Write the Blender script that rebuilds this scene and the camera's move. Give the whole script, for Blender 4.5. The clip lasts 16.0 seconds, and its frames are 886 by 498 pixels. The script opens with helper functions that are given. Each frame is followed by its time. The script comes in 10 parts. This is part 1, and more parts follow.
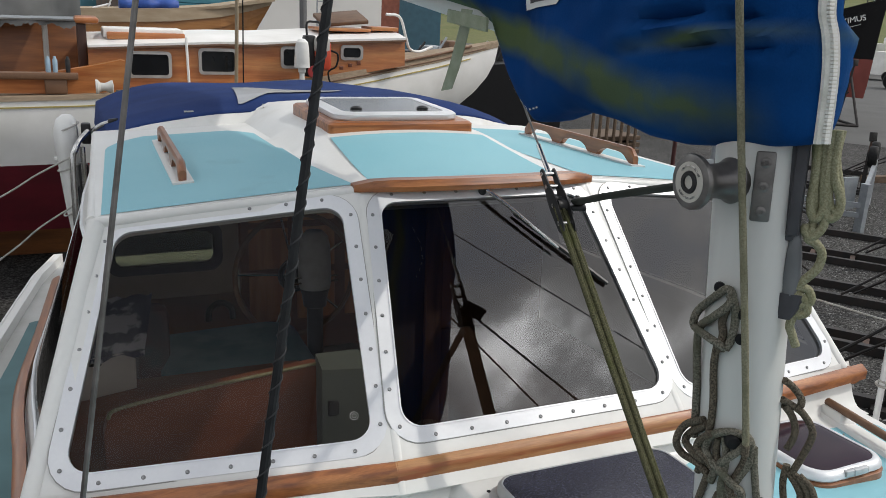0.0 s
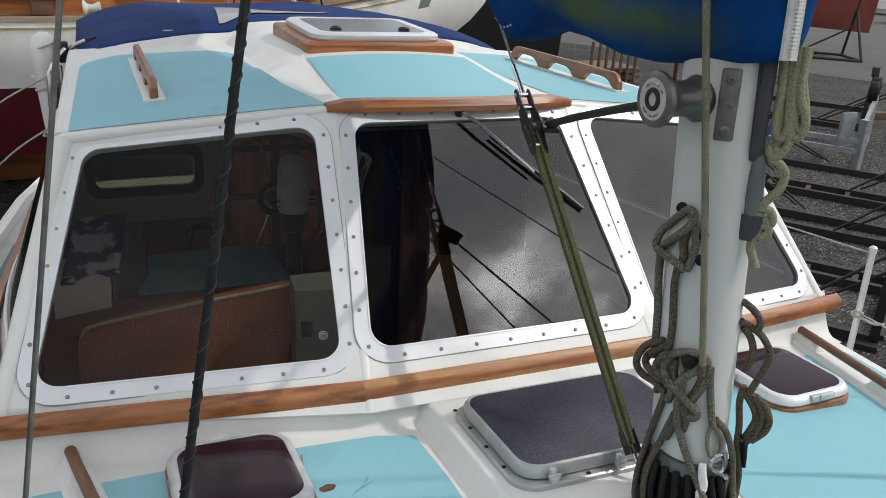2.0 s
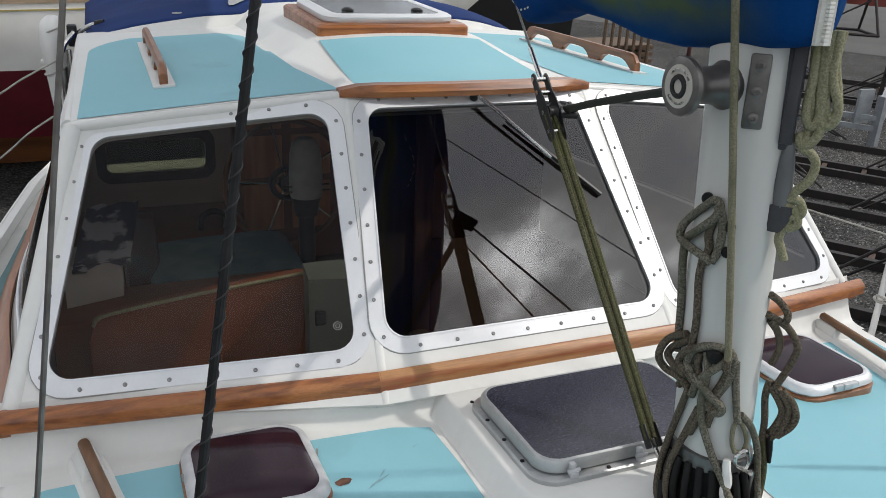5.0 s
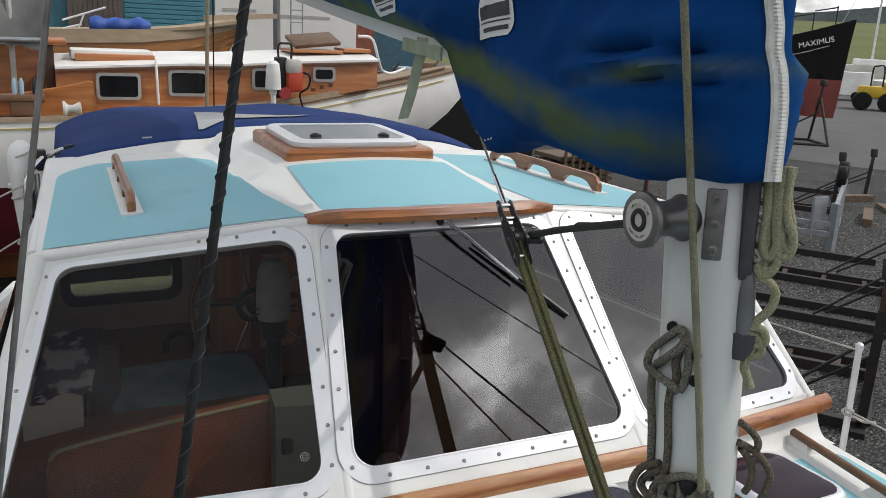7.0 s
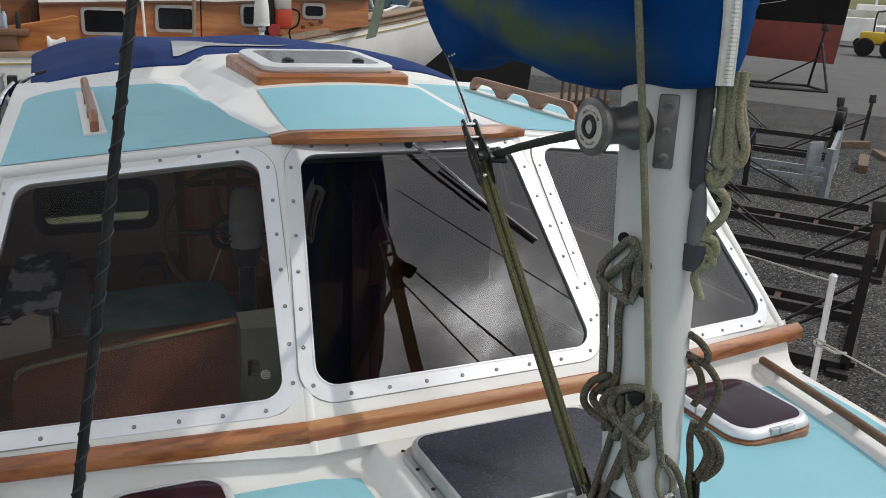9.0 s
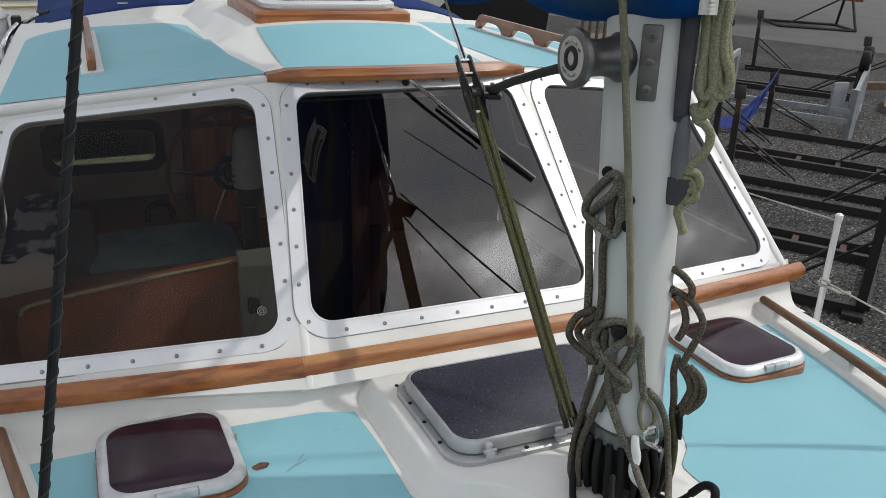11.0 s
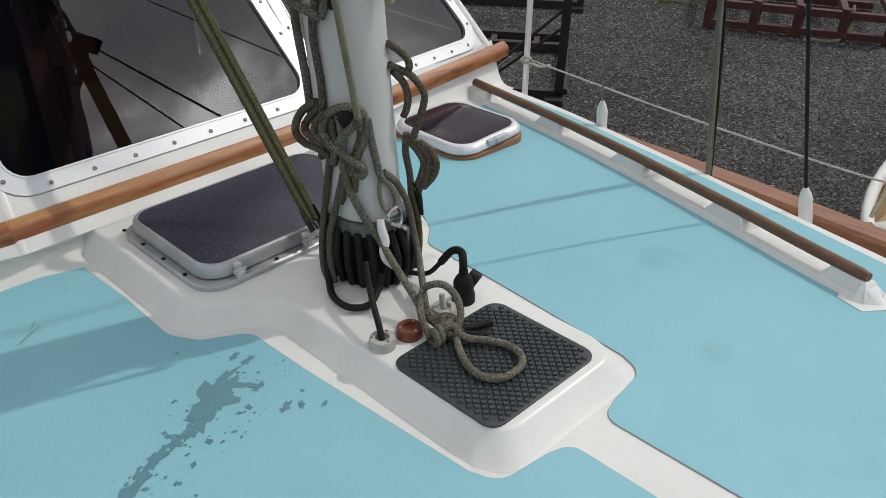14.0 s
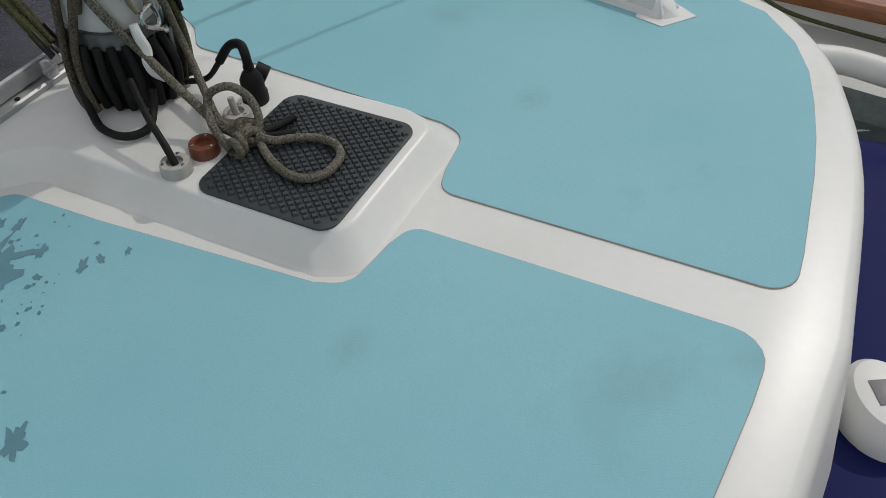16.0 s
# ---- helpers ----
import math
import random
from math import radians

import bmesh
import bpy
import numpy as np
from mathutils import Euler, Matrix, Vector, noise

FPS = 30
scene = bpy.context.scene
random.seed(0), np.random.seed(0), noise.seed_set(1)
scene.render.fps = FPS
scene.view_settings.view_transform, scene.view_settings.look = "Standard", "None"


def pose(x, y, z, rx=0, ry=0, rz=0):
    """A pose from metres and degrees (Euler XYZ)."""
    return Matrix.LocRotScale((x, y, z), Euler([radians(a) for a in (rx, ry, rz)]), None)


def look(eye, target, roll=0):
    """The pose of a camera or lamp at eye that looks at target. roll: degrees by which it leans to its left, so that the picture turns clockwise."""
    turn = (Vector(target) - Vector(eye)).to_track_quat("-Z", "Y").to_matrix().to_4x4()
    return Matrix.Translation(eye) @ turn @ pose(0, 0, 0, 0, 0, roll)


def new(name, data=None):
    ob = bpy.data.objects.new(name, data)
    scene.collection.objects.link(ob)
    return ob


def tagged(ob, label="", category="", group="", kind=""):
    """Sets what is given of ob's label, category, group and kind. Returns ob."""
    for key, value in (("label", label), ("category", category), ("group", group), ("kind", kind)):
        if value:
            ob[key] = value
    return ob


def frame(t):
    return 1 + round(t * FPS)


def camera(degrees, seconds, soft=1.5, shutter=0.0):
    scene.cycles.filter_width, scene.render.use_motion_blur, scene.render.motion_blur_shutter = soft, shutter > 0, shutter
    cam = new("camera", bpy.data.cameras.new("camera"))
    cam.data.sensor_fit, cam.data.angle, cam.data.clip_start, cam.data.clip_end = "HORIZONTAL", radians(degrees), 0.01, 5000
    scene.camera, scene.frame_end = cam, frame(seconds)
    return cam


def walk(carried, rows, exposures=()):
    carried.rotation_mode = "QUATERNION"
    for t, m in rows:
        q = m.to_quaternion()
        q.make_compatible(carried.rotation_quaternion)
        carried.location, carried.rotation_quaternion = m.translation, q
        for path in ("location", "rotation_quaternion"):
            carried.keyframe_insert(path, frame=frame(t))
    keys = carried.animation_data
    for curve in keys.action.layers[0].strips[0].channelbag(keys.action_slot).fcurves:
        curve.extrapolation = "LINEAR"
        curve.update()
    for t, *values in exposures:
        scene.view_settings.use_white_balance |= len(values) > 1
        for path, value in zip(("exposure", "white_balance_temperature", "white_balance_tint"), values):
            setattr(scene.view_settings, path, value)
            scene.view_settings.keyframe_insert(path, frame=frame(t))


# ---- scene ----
cam = camera(55.29, 16.0, soft=0.9)
# the boat stands bow-up by TRIM degrees; BOAT carries boat axes (x to port, y aft, z up from the coachroof) into the world
TRIM = 2.3
BOAT = pose(0, 0, 0, -TRIM, 0, 0)
# seconds, x, y, z in boat axes, yaw, pitch, roll
ROWS = [
    (0.0, -1.0805, -1.0918, 1.0905, -23.70, -13.89, 1.72),
    (0.5, -1.0410, -1.0971, 1.0948, -23.79, -14.07, 1.70),
    (1.0, -1.0161, -1.1125, 1.0921, -24.18, -14.93, 1.61),
    (1.5, -1.0134, -1.1181, 1.0812, -24.14, -16.32, 1.93),
    (2.0, -1.0152, -1.1133, 1.0622, -24.02, -18.43, 2.56),
    (2.5, -1.0157, -1.1029, 1.0483, -23.82, -20.04, 2.86),
    (3.0, -1.0199, -1.0902, 1.0403, -23.91, -20.38, 2.99),
    (5.5, -1.0054, -1.0652, 1.0871, -23.20, -19.33, 1.79),
    (6.0, -1.0078, -1.0649, 1.1022, -23.93, -15.84, 1.65),
    (6.5, -1.0098, -1.0637, 1.1097, -24.86, -13.22, 2.04),
    (7.0, -1.0036, -1.0595, 1.1148, -25.20, -12.56, 1.79),
    (7.5, -0.9918, -1.0579, 1.1087, -25.07, -12.43, 1.64),
    (8.0, -0.9737, -1.0625, 1.0788, -25.39, -13.03, 2.04),
    (8.5, -0.9488, -1.0776, 1.0582, -25.66, -14.67, 2.15),
    (11.0, -0.8693, -1.1253, 1.0364, -24.23, -19.96, 1.83),
    (11.5, -0.8727, -1.1392, 1.0189, -24.47, -20.70, 1.69),
    (12.0, -0.8637, -1.1551, 1.0094, -25.93, -21.46, 1.52),
    (12.5, -0.8503, -1.1741, 0.9994, -27.82, -22.41, 0.93),
    (13.0, -0.8549, -1.1654, 0.9782, -31.51, -24.68, 0.14),
    (13.5, -0.8559, -1.1255, 0.9552, -38.65, -28.39, -0.30),
    (14.0, -0.8616, -1.1144, 0.9442, -44.19, -30.62, -0.86),
    (14.5, -0.8636, -1.1044, 0.9378, -49.31, -32.47, -1.60),
    (15.0, -0.8551, -1.0858, 0.9213, -54.69, -35.25, -2.20),
    (15.5, -0.8340, -1.0581, 0.8897, -58.90, -39.92, -2.66),
    (16.0, -0.8013, -1.0160, 0.8464, -61.14, -44.85, -3.39),
]
walk(cam, [(t, BOAT @ pose(x, y, z, 90 + pitch, 0, yaw) @ pose(0, 0, 0, 0, 0, roll)) for t, x, y, z, yaw, pitch, roll in ROWS],
     exposures=[(0.0, 0.13), (2.5, 0.16), (6.0, 0.15), (8.0, 0.13), (11.0, 0.04), (12.0, 0.0), (13.0, -0.02), (14.0, -0.12), (15.0, -0.36), (16.0, -0.50)])


# ---------- sky and sun ----------
SUN_EL, SUN_AZ = 46.0, -19.0          # height above the horizon; bearing from +x (port) towards aft
sun_way = Vector((math.cos(radians(SUN_EL)) * math.cos(radians(SUN_AZ)), math.cos(radians(SUN_EL)) * math.sin(radians(SUN_AZ)), math.sin(radians(SUN_EL))))
world = bpy.data.worlds.new("sky")
scene.world = world
world.use_nodes = True
wn, wl = world.node_tree.nodes, world.node_tree.links
wn.clear()
sky = wn.new("ShaderNodeTexSky")
sky.sky_type, sky.sun_disc = 'NISHITA', False
sky.sun_elevation, sky.sun_rotation = radians(SUN_EL), math.atan2(sun_way.x, sun_way.y)
sky.air_density, sky.dust_density = 1.0, 2.0
w_co = wn.new("ShaderNodeTexCoord")
w_map = wn.new("ShaderNodeMapping")
w_map.inputs["Scale"].default_value = (1.0, 1.0, 1.6)
w_map.inputs["Location"].default_value = (-2.5, -1.85, -1.92)
w_noise = wn.new("ShaderNodeTexNoise")
w_noise.inputs["Scale"].default_value, w_noise.inputs["Detail"].default_value, w_noise.inputs["Roughness"].default_value = 4.2, 9.0, 0.62
w_ramp = wn.new("ShaderNodeValToRGB")
w_ramp.color_ramp.elements[0].position, w_ramp.color_ramp.elements[0].color = 0.40, (3.35, 3.55, 4.0, 1)
w_ramp.color_ramp.elements[1].position, w_ramp.color_ramp.elements[1].color = 0.70, (30.0, 30.0, 30.3, 1)
for at_, v_ in ((0.50, 4.6), (0.58, 8.5), (0.64, 17.0)):
    w_mid = w_ramp.color_ramp.elements.new(at_)
    w_mid.color = (v_, v_ * 1.005, v_ * 1.015, 1)
w_mix = wn.new("ShaderNodeMix")
w_mix.data_type = 'RGBA'
w_mix.inputs[0].default_value = 0.85
w_bg, w_out = wn.new("ShaderNodeBackground"), wn.new("ShaderNodeOutputWorld")
w_bg.inputs["Strength"].default_value = 0.142
wl.new(w_co.outputs["Generated"], w_map.inputs["Vector"])
wl.new(w_map.outputs["Vector"], w_noise.inputs["Vector"])
wl.new(w_noise.outputs["Fac"], w_ramp.inputs["Fac"])
# clouds glow towards the sun and are greyer away from it
w_dot = wn.new("ShaderNodeVectorMath")
w_dot.operation = 'DOT_PRODUCT'
w_dot.inputs[1].default_value = sun_way
w_lit = wn.new("ShaderNodeMapRange")
w_lit.interpolation_type = 'SMOOTHSTEP'
w_lit.inputs["From Min"].default_value, w_lit.inputs["From Max"].default_value = 0.68, 0.99
w_lit.inputs["To Min"].default_value, w_lit.inputs["To Max"].default_value = 0.95, 1.5
w_mul = wn.new("ShaderNodeVectorMath")
w_mul.operation = 'SCALE'
wl.new(w_co.outputs["Generated"], w_dot.inputs[0])
wl.new(w_dot.outputs["Value"], w_lit.inputs["Value"])
wl.new(w_ramp.outputs["Color"], w_mul.inputs[0])
wl.new(w_lit.outputs["Result"], w_mul.inputs["Scale"])
wl.new(sky.outputs["Color"], w_mix.inputs[6])
wl.new(w_mul.outputs["Vector"], w_mix.inputs[7])
wl.new(w_mix.outputs[2], w_bg.inputs["Color"])
wl.new(w_bg.outputs["Background"], w_out.inputs["Surface"])

sun_data = bpy.data.lights.new("sun", 'SUN')
sun_data.energy, sun_data.angle, sun_data.color = 1.62, radians(1.0), (1.0, 0.95, 0.88)
sun = new("sun", sun_data)
sun.matrix_world = look(sun_way * 60, (0, 0, 0))


# ---------- materials ----------
def material(name, colour, rough=0.5, metal=0.0, second=None, scale=6.0, spread=(0.35, 0.65), fine=None, fine_amount=0.15,
             bump=0.0, bump_scale=80.0, spec=0.5, coat=0.0, stretch=(1, 1, 1), rough_var=0.0, vary=0.0, third=None, third_scale=1.5, third_at=(0.55, 0.7)):
    """A principled surface: a base colour broken by a broad stain, a fine grain and relief, in the object's own metres."""
    m = bpy.data.materials.new(name)
    m.use_nodes = True
    n, l = m.node_tree.nodes, m.node_tree.links
    b = n["Principled BSDF"]
    b.inputs["Roughness"].default_value, b.inputs["Metallic"].default_value = rough, metal
    b.inputs["Specular IOR Level"].default_value, b.inputs["Coat Weight"].default_value = spec, coat
    b.inputs["Coat Roughness"].default_value = 0.12
    co, mp = n.new("ShaderNodeTexCoord"), n.new("ShaderNodeMapping")
    mp.inputs["Scale"].default_value = stretch
    l.new(co.outputs["Object"], mp.inputs["Vector"])

    def noise_at(s, detail=5.0):
        t = n.new("ShaderNodeTexNoise")
        t.inputs["Scale"].default_value, t.inputs["Detail"].default_value = s, detail
        l.new(mp.outputs["Vector"], t.inputs["Vector"])
        return t

    def spread_of(t, lo, hi):
        r = n.new("ShaderNodeMapRange")
        r.inputs["From Min"].default_value, r.inputs["From Max"].default_value = lo, hi
        l.new(t.outputs["Fac"], r.inputs["Value"])
        return r

    def mixed(fac, a, c2):
        x = n.new("ShaderNodeMix")
        x.data_type = 'RGBA'
        l.new(fac, x.inputs[0])
        if isinstance(a, tuple):
            x.inputs[6].default_value = (*a, 1)
        else:
            l.new(a, x.inputs[6])
        x.inputs[7].default_value = (*c2, 1)
        return x.outputs[2]

    second = second or tuple(c * 0.82 for c in colour)
    broad = spread_of(noise_at(scale), *spread)
    col = mixed(broad.outputs["Result"], colour, second)
    if third:
        col = mixed(spread_of(noise_at(third_scale, 7.0), *third_at).outputs["Result"], col, third)
    if fine:
        g = spread_of(noise_at(fine, 3.0), 0.3, 0.75)
        s = n.new("ShaderNodeMath")
        s.operation = 'MULTIPLY'
        s.inputs[1].default_value = fine_amount
        l.new(g.outputs["Result"], s.inputs[0])
        col = mixed(s.outputs["Value"], col, tuple(c * 0.45 for c in colour))
    if vary:
        info, hsv = n.new("ShaderNodeObjectInfo"), n.new("ShaderNodeHueSaturation")
        r = n.new("ShaderNodeMapRange")
        r.inputs["To Min"].default_value, r.inputs["To Max"].default_value = 1 - vary, 1 + vary
        l.new(info.outputs["Random"], r.inputs["Value"])
        l.new(r.outputs["Result"], hsv.inputs["Value"])
        l.new(col, hsv.inputs["Color"])
        col = hsv.outputs["Color"]
    l.new(col, b.inputs["Base Color"])
    if rough_var:
        r = n.new("ShaderNodeMapRange")
        r.inputs["To Min"].default_value, r.inputs["To Max"].default_value = rough - rough_var, rough + rough_var
        l.new(broad.outputs["Result"], r.inputs["Value"])
        l.new(r.outputs["Result"], b.inputs["Roughness"])
    if bump:
        bp = n.new("ShaderNodeBump")
        bp.inputs["Strength"].default_value, bp.inputs["Distance"].default_value = bump, 0.002
        l.new(noise_at(bump_scale, 4.0).outputs["Fac"], bp.inputs["Height"])
        l.new(bp.outputs["Normal"], b.inputs["Normal"])
    return m


def glass_material(name, tint, gloss=0.02, rough=0.0, ior=1.5):
    """Clear or tinted sheet: what shows through it is tinted, and it mirrors by Fresnel."""
    m = bpy.data.materials.new(name)
    m.use_nodes = True
    n, l = m.node_tree.nodes, m.node_tree.links
    n.clear()
    out, mix, tr, gl, fr = (n.new("ShaderNode" + k) for k in ("OutputMaterial", "MixShader", "BsdfTransparent", "BsdfGlossy", "Fresnel"))
    tr.inputs["Color"].default_value = (*tint, 1)
    gl.inputs["Roughness"].default_value = rough
    fr.inputs["IOR"].default_value = ior
    l.new(fr.outputs["Fac"], mix.inputs["Fac"])
    l.new(tr.outputs["BSDF"], mix.inputs[1])
    l.new(gl.outputs["BSDF"], mix.inputs[2])
    l.new(mix.outputs["Shader"], out.inputs["Surface"])
    return m


GEL = material("white_gelcoat", (0.72, 0.72, 0.695), 0.36, second=(0.66, 0.66, 0.63), scale=3.0, fine=60, fine_amount=0.06, bump=0.05, bump_scale=30, third=(0.55, 0.53, 0.47), third_scale=5, third_at=(0.62, 0.9))
GEL_SEAM = material("grey_seam", (0.34, 0.34, 0.32), 0.7)
BLUE = material("blue_deck_paint", (0.25, 0.505, 0.570), 0.6, spec=0.35, second=(0.215, 0.47, 0.54), scale=2.2, fine=400, fine_amount=0.12, bump=0.25, bump_scale=600, third=(0.19, 0.38, 0.43), third_scale=4.0, third_at=(0.66, 0.85))
ALU = material("satin_aluminium", (0.74, 0.75, 0.76), 0.40, 0.35, second=(0.66, 0.67, 0.69), scale=5, fine=120, fine_amount=0.06, bump=0.04)
ALU_DULL = material("dull_aluminium", (0.52, 0.53, 0.53), 0.45, 0.7, second=(0.40, 0.41, 0.41), scale=9, fine=90, fine_amount=0.2, bump=0.08)
STEEL = material("stainless_steel", (0.62, 0.62, 0.61), 0.22, 1.0, second=(0.45, 0.44, 0.42), scale=14)
STEEL_OLD = material("weathered_steel", (0.22, 0.21, 0.20), 0.45, 0.75, second=(0.12, 0.115, 0.11), scale=25, bump=0.1)
TEAK_WORN = material("worn_golden_teak", (0.43, 0.205, 0.075), 0.42, second=(0.24, 0.085, 0.028), scale=4, spread=(0.45, 0.75), stretch=(1.0, 12.0, 12.0), fine=30, fine_amount=0.5, coat=0.15, bump=0.14, bump_scale=30, third=(0.27, 0.070, 0.022), third_scale=2.6, third_at=(0.50, 0.60))
TEAK = material("varnished_teak", (0.36, 0.125, 0.036), 0.36, second=(0.12, 0.032, 0.011), scale=5, spread=(0.42, 0.68), stretch=(1.0, 12.0, 12.0), fine=30, fine_amount=0.5, coat=0.25, bump=0.10, bump_scale=30, third=(0.44, 0.175, 0.055), third_scale=1.7, third_at=(0.52, 0.62))
TEAK_FA = material("varnished_teak_fore_and_aft", (0.32, 0.125, 0.048), 0.40, second=(0.21, 0.075, 0.028), scale=7, stretch=(9.0, 1.0, 9.0), fine=40, fine_amount=0.35, coat=0.3, bump=0.06, bump_scale=40)
TEAK_GREY = material("weathered_brown_teak", (0.20, 0.105, 0.055), 0.55, second=(0.125, 0.065, 0.035), scale=9, stretch=(9.0, 1.0, 9.0), fine=60, fine_amount=0.4, bump=0.15, bump_scale=60)
RUBBER = material("black_rubber", (0.011, 0.011, 0.012), 0.55, second=(0.018, 0.018, 0.017), scale=20, bump=0.1, spec=0.12)
BLACK = material("black_plastic", (0.014, 0.014, 0.015), 0.4, spec=0.25, second=(0.03, 0.03, 0.03), scale=20)
NAVY = material("navy_canvas", (0.019, 0.044, 0.155), 0.8, spec=0.1, second=(0.014, 0.032, 0.115), scale=4, fine=300, fine_amount=0.3, bump=0.3, bump_scale=250)
TINT = glass_material("tinted_window", (0.74, 0.69, 0.64), ior=1.33)
FILM = glass_material("filmed_window", (0.34, 0.335, 0.33), ior=1.80)
# grey-green tint that darkens what shows through the after window
AFT_GLASS = glass_material("grey_green_after_glass", (0.42, 0.45, 0.37), rough=0.2)
CLEAR = glass_material("clear_sheet", (0.8, 0.82, 0.82), rough=0.15)


# ---------- building helpers ----------
def thing(name, label, category, group="", kind="", at=(0, 0, 0), m=None):
    """An empty at the foot of a thing; its parts are given in boat axes, or in world axes with m=Matrix()."""
    ob = new(name)
    ob.empty_display_size = 0.05
    ob.matrix_basis = (BOAT if m is None else m) @ Matrix.Translation(at)
    ob["foot"] = tuple(at)
    return tagged(ob, label, category, group, kind)


def part(name, bm, mat, parent, label="", smooth=35):
    """Links a bmesh as one mesh under a thing or a part."""
    me = bpy.data.meshes.new(name)
    bmesh.ops.recalc_face_normals(bm, faces=bm.faces)
    root = parent
    while root.parent:
        root = root.parent
    bm.transform(Matrix.Translation(-Vector(root["foot"])))
    bm.to_mesh(me)
    bm.free()
    if smooth:
        me.shade_smooth()
        me.set_sharp_from_angle(angle=radians(smooth))
    for x in (mat if isinstance(mat, (list, tuple)) else [mat]):
        me.materials.append(x)
    ob = new(name, me)
    ob.parent = parent
    if label:
        ob["label"] = label
    return ob


def share(name, ob, m, parent):
    """Another object on the mesh of ob, moved by m, under parent."""
    o = new(name, ob.data)
    o.parent = parent
    o.matrix_basis = m
    return o


def bevelled(bm, geom_verts, r, segments=2):
    if r > 0:
        edges = {e for v in geom_verts for e in v.link_edges}
        bmesh.ops.bevel(bm, geom=list(edges), offset=r, segments=segments, affect='EDGES', profile=0.5)


def block(bm, lo, hi, r=0.0, m=None, segments=2):
    """A box from corner to corner with rounded edges."""
    tmp = bmesh.new()
    c = [(a + b) / 2 for a, b in zip(lo, hi)]
    s = [abs(b - a) for a, b in zip(lo, hi)]
    bmesh.ops.create_cube(tmp, size=1, matrix=Matrix.Translation(c) @ Matrix.Diagonal((*s, 1)))
    if r:
        bmesh.ops.bevel(tmp, geom=tmp.edges[:], offset=r, segments=segments, affect='EDGES', profile=0.5)
    if m is not None:
        tmp.transform(m)
    merge(bm, tmp)
    return bm


def merge(bm, tmp):
    idx = {}
    for v in tmp.verts:
        idx[v] = bm.verts.new(v.co)
    for fc in tmp.faces:
        nf = bm.faces.new([idx[v] for v in fc.verts])
        nf.material_index = fc.material_index
    tmp.free()


def loft(bm, rings, closed=True, caps=True, mat_index=0):
    """Skins a row of rings of equal count."""
    rows = [[bm.verts.new(p) for p in ring] for ring in rings]
    n = len(rows[0])
    for a, b in zip(rows, rows[1:]):
        for i in range(n if closed else n - 1):
            j = (i + 1) % n
            try:
                bm.faces.new((a[i], a[j], b[j], b[i])).material_index = mat_index
            except ValueError:
                pass
    if caps and closed:
        for row, flip in ((rows[0], True), (rows[-1], False)):
            try:
                bm.faces.new(row[::-1] if flip else row).material_index = mat_index
            except ValueError:
                pass
    return rows


def smooth_path(pts, steps=6):
    """A Catmull-Rom curve through pts."""
    p = [Vector(q) for q in pts]
    if len(p) < 3:
        return p
    p = [2 * p[0] - p[1]] + p + [2 * p[-1] - p[-2]]
    out = []
    for i in range(1, len(p) - 2):
        for k in range(steps):
            t = k / steps
            a, b, c, d = p[i - 1], p[i], p[i + 1], p[i + 2]
            out.append(0.5 * ((2 * b) + (c - a) * t + (2 * a - 5 * b + 4 * c - d) * t * t + (3 * b - a - 3 * c + d) * t ** 3))
    out.append(p[-2])
    return out


def tube(bm, pts, r, sides=10, taper=None, flat=1.0):
    """A round bar along pts; r may be a list."""
    pts = [Vector(p) for p in pts]
    rings, up = [], None
    for i, p in enumerate(pts):
        d = (pts[min(i + 1, len(pts) - 1)] - pts[max(i - 1, 0)]).normalized()
        if up is None:
            up = d.orthogonal().normalized()
        up = (up - d * up.dot(d)).normalized()
        side = d.cross(up)
        rr = r[i] if isinstance(r, (list, tuple)) else r
        rings.append([p + (up * math.cos(a) * flat + side * math.sin(a)) * rr for a in (2 * math.pi * k / sides for k in range(sides))])
    loft(bm, rings)
    return bm


def lathe(bm, profile, m=None, sides=24):
    """Turns (radius, height) pairs about z."""
    m = m or Matrix()
    rings = [[m @ Vector((max(r, 1e-4) * math.cos(a), max(r, 1e-4) * math.sin(a), z)) for a in (2 * math.pi * k / sides for k in range(sides))] for r, z in profile]
    loft(bm, rings)
    return bm


def fillet(poly, radius, seg=6):
    """A polygon (2D) with rounded corners; radius may be a list."""
    out, n = [], len(poly)
    for i in range(n):
        a, b, c = Vector(poly[i - 1]).to_2d(), Vector(poly[i]).to_2d(), Vector(poly[(i + 1) % n]).to_2d()
        r = radius[i] if isinstance(radius, (list, tuple)) else radius
        u, v = (a - b), (c - b)
        lu, lv = u.length, v.length
        u, v = u / lu, v / lv
        ang = math.acos(max(-1, min(1, u.dot(v))))
        cut = min(r / max(math.tan(ang / 2), 1e-4), 0.48 * lu, 0.48 * lv)
        if r <= 0 or ang > 3.10:
            out.append(tuple(b))
            continue
        rr = cut * math.tan(ang / 2)
        mid = (u + v).normalized()
        centre = b + mid * (rr / math.sin(ang / 2))
        s, e = b + u * cut - centre, b + v * cut - centre
        a0 = math.atan2(s.y, s.x)
        da = (math.atan2(e.y, e.x) - a0 + math.pi) % (2 * math.pi) - math.pi
        for k in range(seg + 1):
            t = a0 + da * k / seg
            out.append((centre.x + rr * math.cos(t), centre.y + rr * math.sin(t)))
    return out


